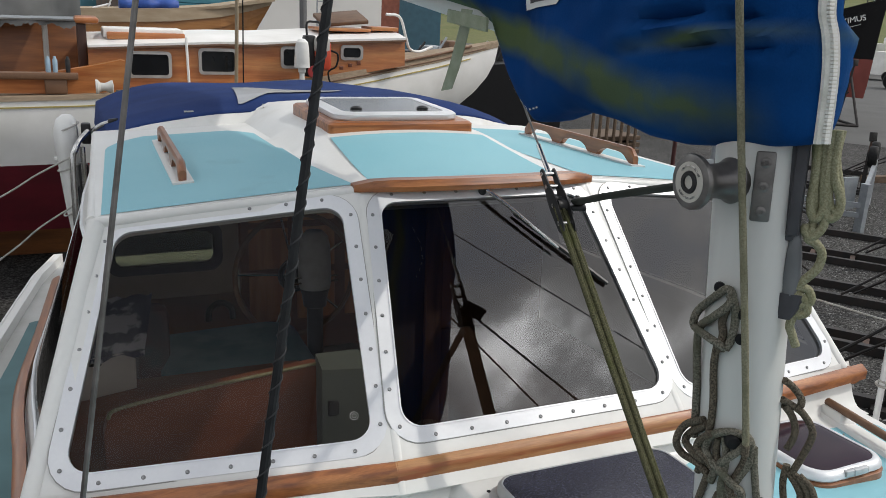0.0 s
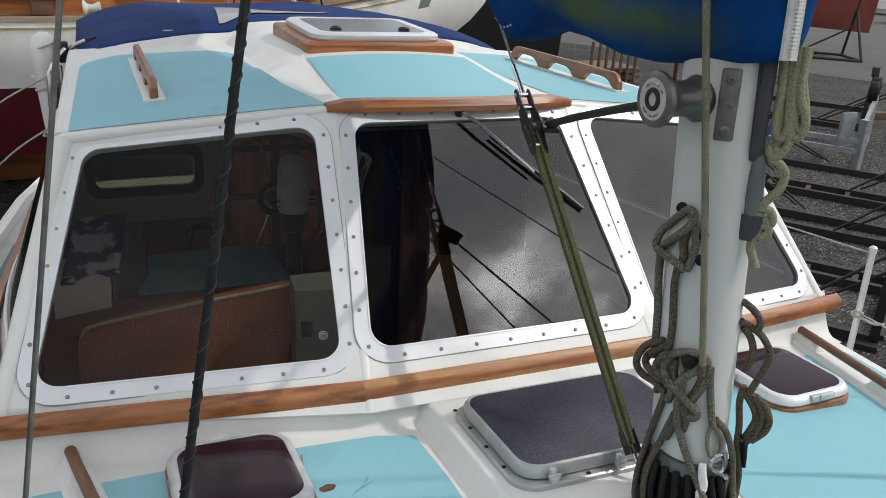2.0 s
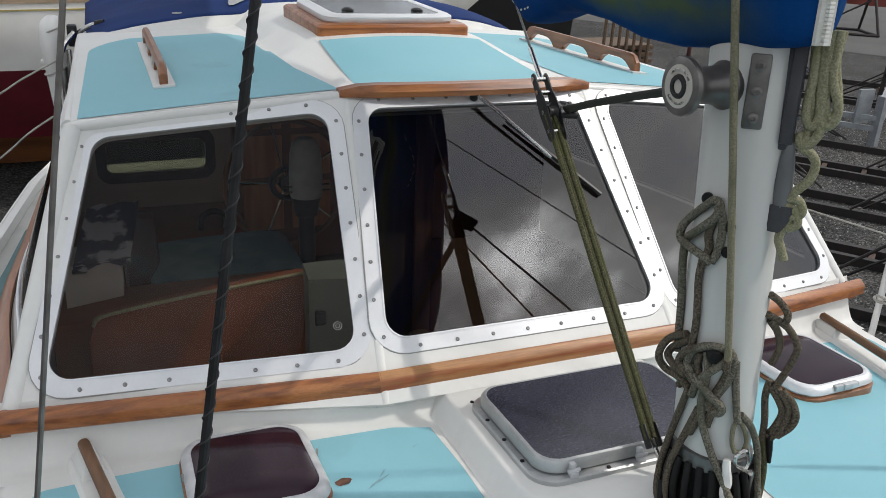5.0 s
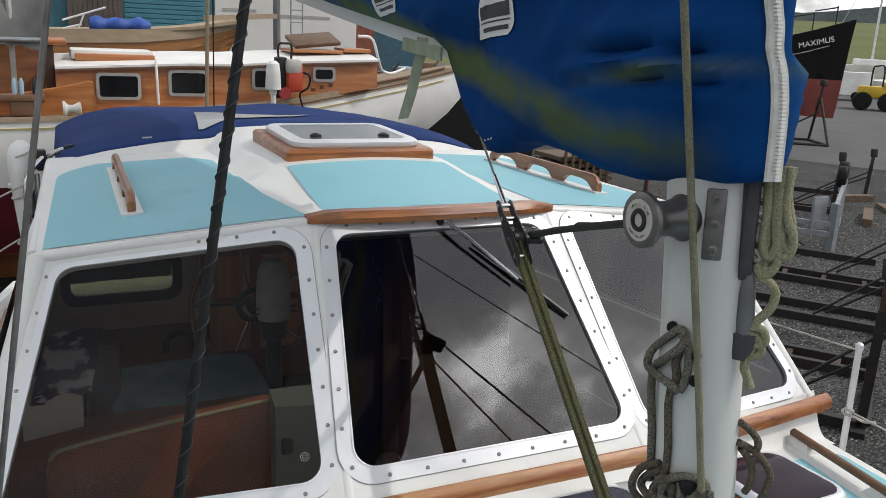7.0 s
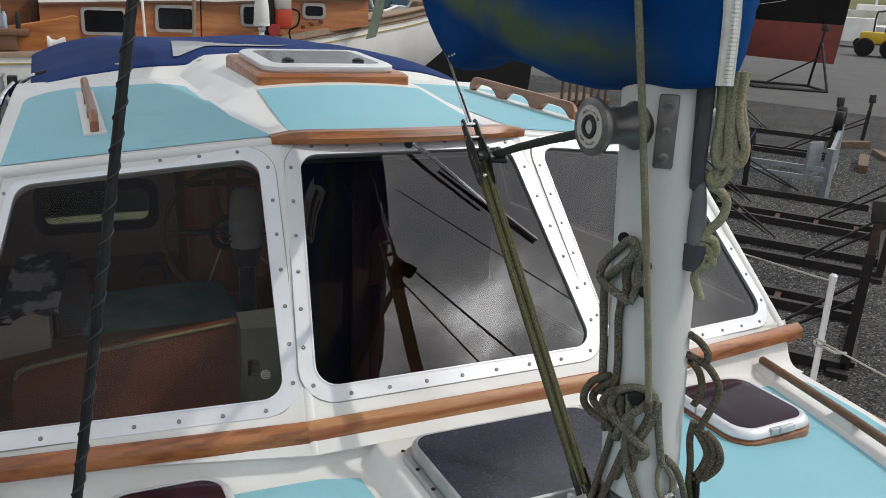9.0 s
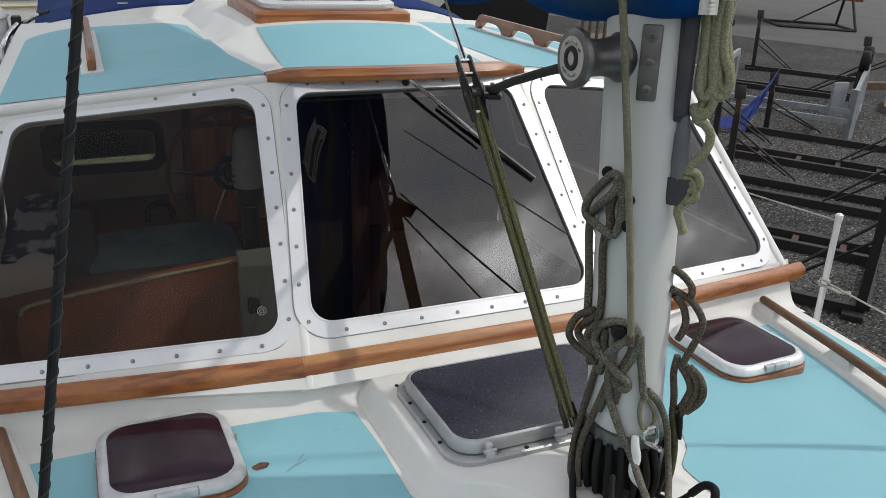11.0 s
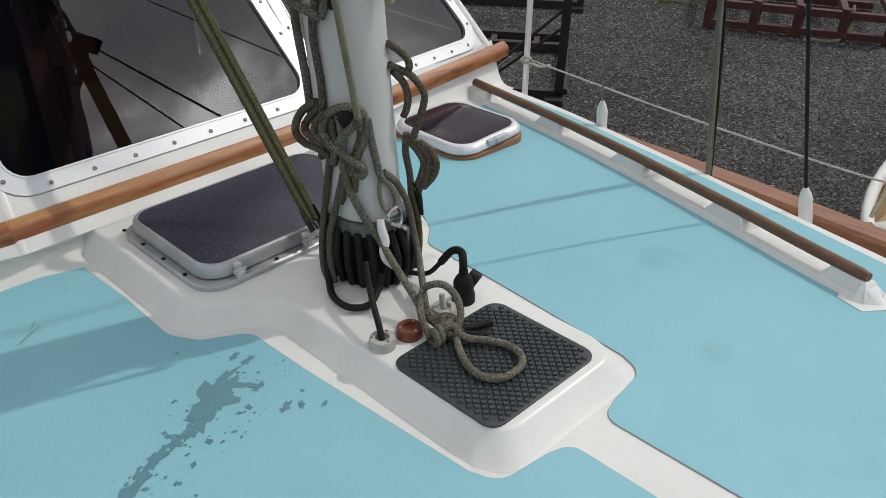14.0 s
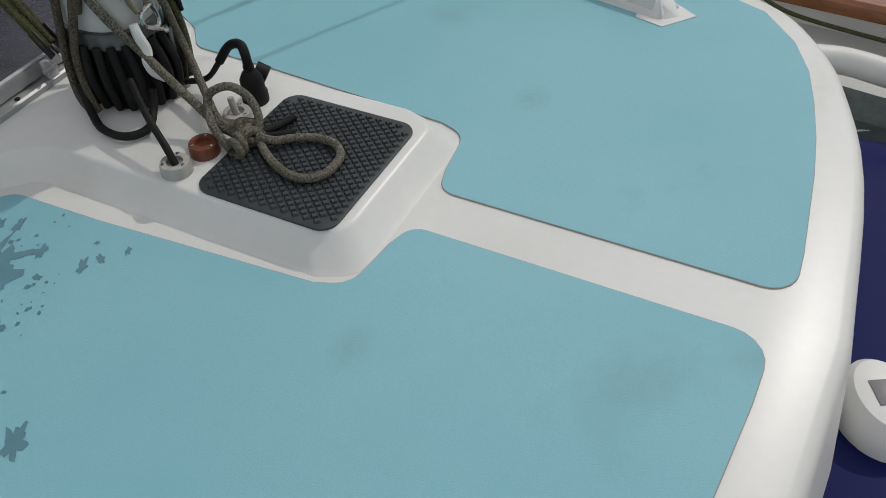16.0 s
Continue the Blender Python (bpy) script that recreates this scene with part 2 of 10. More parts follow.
def offset_poly(poly, d):
    """A convex counter-clockwise polygon grown by d."""
    n, lines = len(poly), []
    for i in range(n):
        a, b = Vector(poly[i]), Vector(poly[(i + 1) % n])
        e = (b - a).normalized()
        lines.append((a + Vector((e.y, -e.x)) * d, e))
    out = []
    for i in range(n):
        (p, e), (q, g) = lines[i - 1], lines[i]
        t = ((q - p).x * g.y - (q - p).y * g.x) / (e.x * g.y - e.y * g.x)
        out.append(tuple(p + e * t))
    return out


def sheet(outline, height, thick=0.003, step=0.12, inset=0.0):
    """A flat outline laid over the surface z = height(x, y), with thickness."""
    bm = bmesh.new()
    bm.faces.new([bm.verts.new((x, y, 0)) for x, y in outline])
    xs, ys = [p[0] for p in outline], [p[1] for p in outline]
    for lo, hi, ax in ((min(xs), max(xs), 0), (min(ys), max(ys), 1)):
        k = lo + step
        while k < hi - 0.01:
            co, no = [0, 0, 0], [0, 0, 0]
            co[ax], no[ax] = k, 1
            bmesh.ops.bisect_plane(bm, geom=bm.verts[:] + bm.edges[:] + bm.faces[:], plane_co=co, plane_no=no, dist=1e-5)
            k += step
    top = {}
    faces = bm.faces[:]
    border = [e for e in bm.edges if len(e.link_faces) == 1]
    for v in bm.verts[:]:
        v.co.z = height(v.co.x, v.co.y) + thick
    if thick:
        low = {v: bm.verts.new((v.co.x, v.co.y, v.co.z - thick * 1.6)) for e in border for v in e.verts}
        for e in border:
            a, b = e.verts
            bm.faces.new((a, b, low[b], low[a]))
    return bm


def frame_axes(corners):
    """Axes of a window's plane from its corners (bottom left, bottom right, top right, top left as seen from outside)."""
    bl, br, tr, tl = (Vector(c) for c in corners)
    u = (br - bl).normalized()
    n = u.cross((tl - bl)).normalized()
    v = n.cross(u)
    m = Matrix((u, v, n)).transposed().to_4x4()
    m.translation = bl
    return m


def ring_between(bm, inner, outer, z_in, z_out, m, depth=0.012):
    """A frame between two outlines of equal count, with a lip and an outer wall."""
    rows = [[m @ Vector((x, y, -depth)) for x, y in inner], [m @ Vector((x, y, z_in)) for x, y in inner],
            [m @ Vector((x, y, z_out)) for x, y in outer], [m @ Vector((x, y, -depth)) for x, y in outer]]
    loft(bm, rows, caps=False)
    return bm


def screw_mesh(name="screw", r=0.0052):
    bm = bmesh.new()
    lathe(bm, [(r, 0), (r, 0.0012), (r * 0.72, 0.003), (r * 0.66, 0.0032), (r * 0.5, 0.0026), (0.0001, 0.0024)], sides=10)
    block(bm, (-r * 0.45, -0.0006, 0.0024), (r * 0.45, 0.0006, 0.003))
    return bm


def along(poly, spacing, closed=True):
    """Points at even steps round an outline, or along an open run."""
    pts = [Vector(p) for p in poly]
    lens = [(pts[(i + 1) % len(pts)] - pts[i]).length for i in range(len(pts) if closed else len(pts) - 1)]
    n = max(4, round(sum(lens) / spacing))
    out, i, acc = [], 0, 0.0
    for k in range(n):
        want = sum(lens) * (k + 0.5) / n
        while acc + lens[i] < want:
            acc += lens[i]
            i += 1
        out.append(pts[i].lerp(pts[(i + 1) % len(pts)], (want - acc) / lens[i]))
    return out


# ---------- the boat: coachroof, side decks, hull ----------
def deck_z(x, y):
    return -0.035 * (x / 0.9) ** 2


ROOF_EDGE = [(1.265, 0.86), (1.24, 0.62), (1.205, 0.40), (1.097, -0.06), (0.998, -0.45), (0.922, -0.74), (0.845, -0.895), (0.725, -0.985), (0.59, -1.042), (0.36, -1.099), (0.0, -1.128)]
_p = [tuple(v[:2]) for v in smooth_path([(x, y, 0) for x, y in ROOF_EDGE], 4)]
ROOF_OUTLINE = _p + [(-x, y) for x, y in _p[-2::-1]]       # port aft, round the bow end, to starboard aft


def shifted(poly, d, closed=False):
    """An outline moved along its own normals (outward of a clockwise run)."""
    out, n = [], len(poly)
    for i, (x, y) in enumerate(poly):
        a = poly[i - 1] if (closed or i > 0) else poly[i]
        b = poly[(i + 1) % n] if (closed or i < n - 1) else poly[i]
        dx, dy = b[0] - a[0], b[1] - a[1]
        l = math.hypot(dx, dy) or 1.0
        out.append((x - dy / l * d, y + dx / l * d))
    return out


boat = thing("motor_sailer", "white motor sailer with pale blue decks and varnished trim, standing ashore", "boat", at=(0, 0.5, -2.4))

bm = sheet(ROOF_OUTLINE, deck_z, thick=0.0, step=0.10)
border = [e for e in bm.edges if len(e.link_faces) == 1]
turn_of = {}
for e in border:
    p0, p1 = (v.co for v in e.verts)
    n2 = Vector((p1.y - p0.y, p0.x - p1.x, 0)).normalized()
    if n2.dot((p0 + p1) / 2 - e.link_faces[0].calc_center_median()) < 0:
        n2 = -n2
    for v in e.verts:
        turn_of[v] = turn_of.get(v, Vector()) + n2
last = {v: v for v in turn_of}
for out, drop in ((0.010, 0.004), (0.019, 0.013), (0.024, 0.028), (0.085, 0.40)):
    now = {v: bm.verts.new((v.co.x + n2.normalized().x * out, v.co.y + n2.normalized().y * out, (v.co.z - drop) if drop < 0.3 else -0.40)) for v, n2 in turn_of.items()}
    for e in border:
        p0, p1 = e.verts
        bm.faces.new((last[p0], last[p1], now[p1], now[p0]))
    last = now
coachroof = part("coachroof", bm, GEL, boat, "white moulded coachroof with a rounded edge", smooth=50)

# pale blue non-slip panels, one each side of the centre strip
front = [(x, -1.062 + 0.10 * (abs(x) / 0.72) ** 2.4) for x in (0.70, 0.62, 0.52, 0.42, 0.32, 0.22, 0.13)]


def panel_outline(side, centre):
    j = 0.012 * side
    edge = [(1.205, 0.655), (1.178, 0.40), (1.070, -0.06), (0.973, -0.45), (0.898, -0.73), (0.822, -0.878), (0.718, -0.952)]
    skew = 0.0 if side > 0 else 0.010
    run = edge + [(x, y + skew) for x, y in front[1:-1]] + [(0.14, -1.063 + skew), (centre, -1.066 + skew), (centre, -0.545), (0.09 + j, -0.532), (0.182 + j, -0.520), (0.200 + j, -0.47), (0.226 + j, -0.10), (0.232 + j, 0.07), (0.30, 0.12), (0.333, 0.18), (0.33, 0.36), (0.338, 0.53), (0.42, 0.562), (0.585, 0.582)]
    radii = [0.03, 0, 0, 0, 0, 0, 0.05] + [0] * (len(front) - 2) + [0.0, 0.048, 0.035, 0, 0.05, 0, 0, 0.04, 0.03, 0.06, 0, 0, 0.03, 0]
    return [(side * x, y) for x, y in fillet(run, radii, 5)]


for side, centre in ((1, 0.053), (-1, 0.034)):
    run = panel_outline(side, centre)
    part("deck_panel", sheet(run, deck_z, 0.0025, 0.09), BLUE, boat, "pale blue non-slip deck panel, scuffed")
    edge_bm = bmesh.new()
    tube(edge_bm, [(x, y, deck_z(x, y) + 0.0008) for x, y in run] + [(*run[0], deck_z(*run[0]) + 0.0008)], 0.0016, 5)
    part("panel_seam", edge_bm, GEL_SEAM, boat, "thin grey seam round the deck panel")

# moulded plinth of the mast and the large hatch
def plinth_ring(grow, z):
    half = [(0.305, 0.70), (0.305, 0.20), (0.285, 0.135), (0.215, 0.095), (0.176, 0.05), (0.174, -0.45), (0.15, -0.508)]
    run = [(x + grow * (1 if x > 0.15 else 0.8), y - (grow if y < 0 else 0)) for x, y in half]
    run += [(-x, y) for x, y in run[::-1]]
    run = [(x + (0.016 if y < 0.12 else 0.008), y) for x, y in run]
    return [(x, y, z if z > 0.02 else deck_z(x, y) + z) for x, y in fillet(run, [0.01, 0.05, 0.05, 0.05, 0.05, 0.03, 0.05] + [0.05, 0.03, 0.05, 0.05, 0.05, 0.05, 0.01], 5)]


bm = bmesh.new()
loft(bm, [plinth_ring(0.024, -0.004), plinth_ring(0.016, 0.002), plinth_ring(0.010, 0.006), plinth_ring(-0.017, 0.039), plinth_ring(-0.020, 0.0425), plinth_ring(-0.025, 0.0445)])
part("mast_plinth", bm, GEL, boat, "raised white plinth under mast and hatch", smooth=60)

# side decks, toe rail and hull
def half_beam(y):
    pts = [(-3.3, 0.02), (-2.8, 0.56), (-2.0, 1.12), (-1.2, 1.44), (-0.85, 1.512), (-0.6, 1.522), (0.0, 1.61), (1.2, 1.66), (2.4, 1.60), (3.4, 1.48), (4.3, 1.36), (4.8, 1.25)]
    return float(np.interp(y, [p[0] for p in pts], [p[1] for p in pts]))


def sheer(y):
    return -0.395 + 0.030 * max(0.0, -y - 0.2) ** 1.3


YS = [-3.3, -3.05, -2.8, -2.4, -2.0, -1.6, -1.2, -0.7, 0.0, 0.6, 1.2, 1.9, 2.6, 3.2, 3.8, 4.3, 4.8]
bm = bmesh.new()
loft(bm, [[(-half_beam(y) + 0.02, y, sheer(y)), (-half_beam(y) * 0.5, y, sheer(y) + 0.015), (0, y, sheer(y) + 0.02), (half_beam(y) * 0.5, y, sheer(y) + 0.015), (half_beam(y) - 0.02, y, sheer(y))] for y in YS], closed=False)
part("side_deck", bm, material("grey_white_deck", (0.55, 0.55, 0.53), 0.6, second=(0.46, 0.46, 0.43), scale=4, fine=200, fine_amount=0.2, bump=0.2, bump_scale=300), boat, "worn off-white side deck")
bm = bmesh.new()
rings = []
for y in YS:
    b, s = half_beam(y), sheer(y)
    k = max(0.05, min(1, (y + 3.3) / 2.2)) * max(0.55, min(1, (5.6 - y) / 1.6))
    half = [(b, s + 0.06), (b * 1.0, s - 0.1), (b * 0.99, s - 0.45), (b * 0.93, s - 0.9), (b * 0.70 * k + 0.03, s - 1.35), (b * 0.25 * k + 0.02, s - 1.65), (0.02, s - 1.72)]
    rings.append([(x, y, z) for x, z in half] + [(-x, y, z) for x, z in half[::-1]])
loft(bm, rings, closed=False)
part("hull", bm, material("white_hull_paint", (0.74, 0.74, 0.72), 0.3, second=(0.66, 0.65, 0.62), scale=2), boat, "white hull with rounded bilges", smooth=60)
bm = bmesh.new()
block(bm, (-0.09, 0.6, -2.42), (0.09, 3.6, -1.95), 0.03)
part("keel", bm, material("antifouling", (0.16, 0.03, 0.035), 0.7), boat, "dull red long keel")
for side in (1, -1):
    bm = bmesh.new()
    rings = []
    for y in [q for q in YS if q < 2.5]:
        b, s = half_beam(y), sheer(y)
        rings.append([(side * x, y, z) for x, z in ((b - 0.055, s + 0.055), (b - 0.058, s + 0.088), (b - 0.045, s + 0.098), (b + 0.025, s + 0.098), (b + 0.035, s + 0.088), (b + 0.035, s + 0.055))])
    loft(bm, rings)
    part("toe_rail", bm, TEAK_FA, boat, "varnished teak capping on the bulwark")
    bm = bmesh.new()
    loft(bm, [[(side * x, y, z) for x, z in ((half_beam(y) - 0.04, sheer(y) - 0.01), (half_beam(y) - 0.04, sheer(y) + 0.056), (half_beam(y) + 0.012, sheer(y) + 0.056), (half_beam(y) + 0.012, sheer(y) - 0.01))] for y in YS])
    part("bulwark", bm, GEL, boat)
    # deck blue darkened: the side deck's shade is in the colour
    bm = sheet([(side * x, y) for x, y in ((1.325, 1.0), (1.53, 1.0), (1.49, 2.4), (1.415, 3.0), (1.36, 3.5), (1.28, 3.55), (1.285, 2.4))], lambda x, y: sheer(y) + 0.016, 0.004, 0.12)
    part("side_deck_panel", bm, material("shaded_blue_paint", (0.085, 0.175, 0.185), 0.65, second=(0.06, 0.13, 0.14), scale=3), boat, "blue non-slip panel on the side deck, its shade painted in")

# ---------- wheelhouse ----------
C_BOT, C_TOP = (0.425, 0.585, 0.045), (0.363, 1.125, 0.690)
S_BOT, S_TOP = (1.236, 0.790, 0.045), (1.045, 1.195, 0.615)
AFT_Y = 2.72


def panel_with_hole(outer, hole, normal, thick=0.03):
    """A flat wall panel with an opening through it."""
    bm = bmesh.new()
    edges = []
    for loop in (outer, hole):
        vs = [bm.verts.new(p) for p in loop]
        edges += [bm.edges.new((vs[i], vs[(i + 1) % len(vs)])) for i in range(len(vs))]
    bmesh.ops.triangle_fill(bm, edges=edges, use_beauty=True, use_dissolve=False)
    res = bmesh.ops.extrude_face_region(bm, geom=bm.faces[:])
    bmesh.ops.translate(bm, verts=[v for v in res["geom"] if isinstance(v, bmesh.types.BMVert)], vec=Vector(normal) * -thick)
    return bm


screw_bm = screw_mesh()
SCREW_STEEL = material("dull_screw_steel", (0.30, 0.30, 0.30), 0.35, 0.8, second=(0.20, 0.20, 0.20), scale=60)
SCREW = None


def wheelhouse_window(name, label, glass, panel, frame_w=0.041, radius=0.05, spacing=0.098, screws=True, pane_mat=None):
    """A window: opening in a wall panel, aluminium frame with screws, tinted pane. Corners: bottom left, bottom right, top right, top left from outside."""
    global SCREW
    m = frame_axes(glass)
    inv = m.inverted()
    flat = [tuple((inv @ Vector(c)).to_2d()) for c in glass]
    inner = fillet(flat, radius, 6)
    outer = fillet(offset_poly(flat, frame_w), radius + frame_w * 0.8, 6)
    hole = fillet(offset_poly(flat, 0.006), radius + 0.006, 6)
    n = m.to_3x3() @ Vector((0, 0, 1))
    wall = [inv @ Vector(c) for c in panel]
    wall = [m @ Vector((c.x, c.y, 0)) for c in wall]
    part("wall_panel", panel_with_hole(panel, [m @ Vector((x, y, 0)) for x, y in hole], n), GEL, boat)
    win = thing(name, label, "window", "wheelhouse windows", at=tuple(m @ Vector((*flat[0], 0))))
    bm = ring_between(bmesh.new(), inner, outer, 0.0045, 0.0035, m)
    part("window_frame", bm, ALU, win, "satin aluminium frame with rounded corners")
    bm = bmesh.new()
    lip = fillet(offset_poly(flat, 0.004), radius + 0.004, 6)
    ring_between(bm, inner, lip, 0.0065, 0.0065, m)
    part("rubber_seal", bm, ALU, win, "bright inner lip")
    bm = bmesh.new()
    big = fillet(offset_poly(flat, frame_w + 0.0025), radius + frame_w * 0.8 + 0.0025, 6)
    ring_between(bm, outer, big, 0.0014, 0.0014, m, 0.002)
    part("sealant", bm, GEL_SEAM, win, "grey sealant line")
    bm = bmesh.new()
    pane_edge = fillet(offset_poly(flat, 0.003), radius + 0.003, 6)
    bm.faces.new([bm.verts.new(m @ Vector((x, y, -0.003))) for x, y in pane_edge])
    pane = part("window_pane", bm, pane_mat or TINT, win, "smoke-tinted pane reflecting clouds", smooth=0)
    pane.visible_shadow = False
    if screws:
        base = Vector(win["foot"])
        for p in along(fillet(offset_poly(flat, frame_w * 0.62), radius + frame_w * 0.5, 6), spacing):
            at = Matrix.Translation(-base) @ m @ Matrix.Translation((p.x, p.y, 0.0040)) @ pose(0, 0, 0, 0, 0, random.uniform(0, 180))
            if SCREW is None:
                SCREW = part("screw", screw_bm, SCREW_STEEL, win)
                SCREW.data.transform(Matrix.Translation(base))
                SCREW.matrix_basis = at
            else:
                share("screw", SCREW, at, win)
    return win


def mirrored(p):
    return (-p[0], p[1], p[2])


GC = ((-0.393, 0.686, 0.162), (0.393, 0.686, 0.162), (0.318, 1.089, 0.645), (-0.318, 1.089, 0.645))
GS = ((0.470, 0.690, 0.148), (1.158, 0.816, 0.114), (1.000, 1.176, 0.581), (0.427, 1.096, 0.641))
wheelhouse_window("wheelhouse_window", "centre windscreen of tinted glass in a screwed aluminium frame", GC, [mirrored(C_BOT), C_BOT, C_TOP, mirrored(C_TOP)], pane_mat=FILM)
wheelhouse_window("wheelhouse_window", "port windscreen of tinted glass in a screwed aluminium frame", GS, [C_BOT, S_BOT, S_TOP, C_TOP], pane_mat=FILM)
wheelhouse_window("wheelhouse_window", "starboard windscreen of tinted glass, seats showing behind it", tuple(mirrored(GS[i]) for i in (1, 0, 3, 2)),
                  [mirrored(S_BOT), mirrored(C_BOT), mirrored(C_TOP), mirrored(S_TOP)])
# bulging side walls with a long window
SIDE_GLASS = glass_material("dark_side_window", (0.32, 0.31, 0.30), rough=0.06, ior=1.12)


def side_point(u, v, side=1, inward=0.0):
    """A point of the side wall: u runs aft, v up from the strake to the roof."""
    yb, yt = 0.79 + (AFT_Y - 0.79) * u, 1.195 + (AFT_Y - 1.195) * u
    xb = float(np.interp(yb, [0.79, 1.10, 1.25, 1.40, 1.55, 1.70, 1.82, 2.14, 2.53, 2.72], [1.232, 1.244, 1.256, 1.262, 1.261, 1.252, 1.241, 1.216, 1.190, 1.178]))
    xt = float(np.interp(yt, [1.195, 1.5, 2.0, 2.72], [1.045, 1.058, 1.042, 0.995]))
    lo, hi = Vector((xb, yb, 0.045)), Vector((xt, yt, 0.612))
    p = lo.lerp(hi, v) - Vector((inward, 0, inward * 0.35))
    return Vector((side * p.x, p.y, p.z))


def side_patch(side, u0, u1, v0, v1, thick=0.02, n=24):
    bm = bmesh.new()
    us = [u0 + (u1 - u0) * i / n for i in range(n + 1)]
    loft(bm, [[side_point(u, v0, side), side_point(u, (v0 + v1) / 2, side), side_point(u, v1, side), side_point(u, v1, side, thick), side_point(u, v0, side, thick)] for u in us])
    return bm


for side in (1, -1):
    for nm, u0, u1, v0, v1 in (("sill", 0.0, 1.0, 0.0, 0.115), ("header", 0.0, 1.0, 0.885, 1.0), ("front_pillar", 0.0, 0.05, 0.115, 0.885), ("rear_pillar", 0.885, 1.0, 0.115, 0.885)):
        part("side_wall_" + nm, side_patch(side, u0, u1, v0, v1), GEL, boat)
    pane = part("side_window", side_patch(side, 0.05, 0.885, 0.115, 0.885, 0.006), SIDE_GLASS, boat, "long dark side window of the wheelhouse")
    pane.visible_shadow = False
    bm = bmesh.new()
    ring = [side_point(0.05 + 0.835 * i / 24, 0.115, side, -0.001) for i in range(25)] + [side_point(0.885 - 0.835 * i / 24, 0.885, side, -0.001) for i in range(25)]
    tube(bm, ring + [ring[0]], 0.006, 8)
    part("window_trim", bm, ALU, pane, "narrow aluminium trim round the window")
    bm = bmesh.new()
    us = [i / 24 for i in range(25)]
    loft(bm, [[side_point(u, 0.0, side) + Vector((side * 0.001, 0, 0.001)), side_point(u, 0.0, side) + Vector((side * 0.03, 0, -0.455)), side_point(u, 0.0, side, 0.02) + Vector((side * 0.03, 0, -0.455)), side_point(u, 0.0, side, 0.02)] for u in us])
    part("lower_side_wall", bm, GEL, boat)
# band under the windscreen down to the coachroof, rounded corner posts
bm = bmesh.new()
foot = [(0.1 * k, 0.628 + 0.2067 * max(0.0, abs(0.1 * k) - 0.43)) for k in range(-12, 13)]
foot = [(-1.262, 0.800)] + foot[:8] + [(-0.43, 0.628)] + foot[8:17] + [(0.43, 0.628)] + foot[17:] + [(1.262, 0.800)]
rings = [[(x * (1 + 0.1 * d), y - d, z + deck_z(x, y) * (1 - max(z, 0.0) / 0.09) ) for x, y in foot] for d, z in ((-0.014, 0.085), (0.0, 0.063), (0.007, 0.045), (0.014, 0.030), (0.022, 0.019), (0.031, 0.010), (0.041, 0.004), (0.052, 0.0012), (0.066, 0.0), (0.085, -0.0012))]
loft(bm, rings, closed=False)
part("windscreen_plinth", bm, GEL, boat, smooth=40)
for side in (1, -1):
    for lo, hi, r, deep in ((C_BOT, C_TOP, 0.022, 0.0214), (S_BOT, S_TOP, 0.024, 0.0128)):
        bm = bmesh.new()
        off = Vector((0, 0.768, -0.640)) * deep
        tube(bm, [Vector((side * lo[0], lo[1], lo[2])) + off, Vector((side * hi[0], hi[1], hi[2])) + off], r, 40)
        part("corner_post", bm, GEL, boat)

# timber strake below the windscreen: three lengths with mitred joints
def strake(a, b, label, wood=TEAK):
    bm = bmesh.new()
    a, b = Vector(a), Vector(b)
    d = (b - a).normalized()
    out = Vector((d.y, -d.x, 0)).normalized()
    if out.y > 0:
        out = -out
    prof = [(0.0, -0.026), (0.016, -0.026), (0.024, -0.020), (0.026, 0.004), (0.022, 0.014), (0.006, 0.026), (0.0, 0.026)]
    n = 8
    loft(bm, [[a.lerp(b, i / n) + out * o + Vector((0, 0, z)) for o, z in prof] for i in range(n + 1)])
    part("timber_strake", bm, wood, boat, label)


strake((-1.290, 0.790, 0.050), (-0.428, 0.6295, 0.084), "varnished teak strake, reddish, below the windscreen")
strake((-0.4350, 0.630, 0.084), (0.4350, 0.630, 0.084), "varnished teak strake, worn to golden timber in places", TEAK_WORN)
strake((0.428, 0.6295, 0.084), (1.290, 0.790, 0.050), "varnished teak strake, reddish, below the windscreen")

for side in (1, -1):
    bm = bmesh.new()
    loft(bm, [[side_point(u, 0.0, side) + Vector((side * (0.003 + o), 0, z)) for o, z in ((0.0, -0.026), (0.020, -0.026), (0.032, -0.018), (0.033, 0.006), (0.026, 0.016), (0.006, 0.026), (0.0, 0.026))] for u in [-0.012] + [i / 24 for i in range(25)]])
    part("timber_strake", bm, TEAK_FA, boat, "weathered brown teak strake along the wheelhouse side")

# wheelhouse roof: flat wings and a raised middle that grows aft
def roof_z(x, y):
    a = abs(x)
    wing = 0.679 - (0.068 - 0.030 * min(1.0, max(0.0, (y - 1.2) / 1.2))) * max(0.0, (a - 0.36) / 0.70) ** 1.1 + 0.022 * min(1.0, max(0.0, (y - 1.13) / 1.4))
    t = min(1.0, max(0.0, (y - 1.13) / 0.75))
    top = 0.690 + 0.074 * (t * t * (3 - 2 * t)) + 0.03 * max(0.0, y - 1.6) - 0.02 * (a / 0.36) ** 2
    inner = 0.335 - 0.025 * t
    outer = inner + 0.01 + 0.085 * t
    k = min(1.0, max(0.0, (a - inner) / (outer - inner)))
    return top * (1 - k) + wing * k


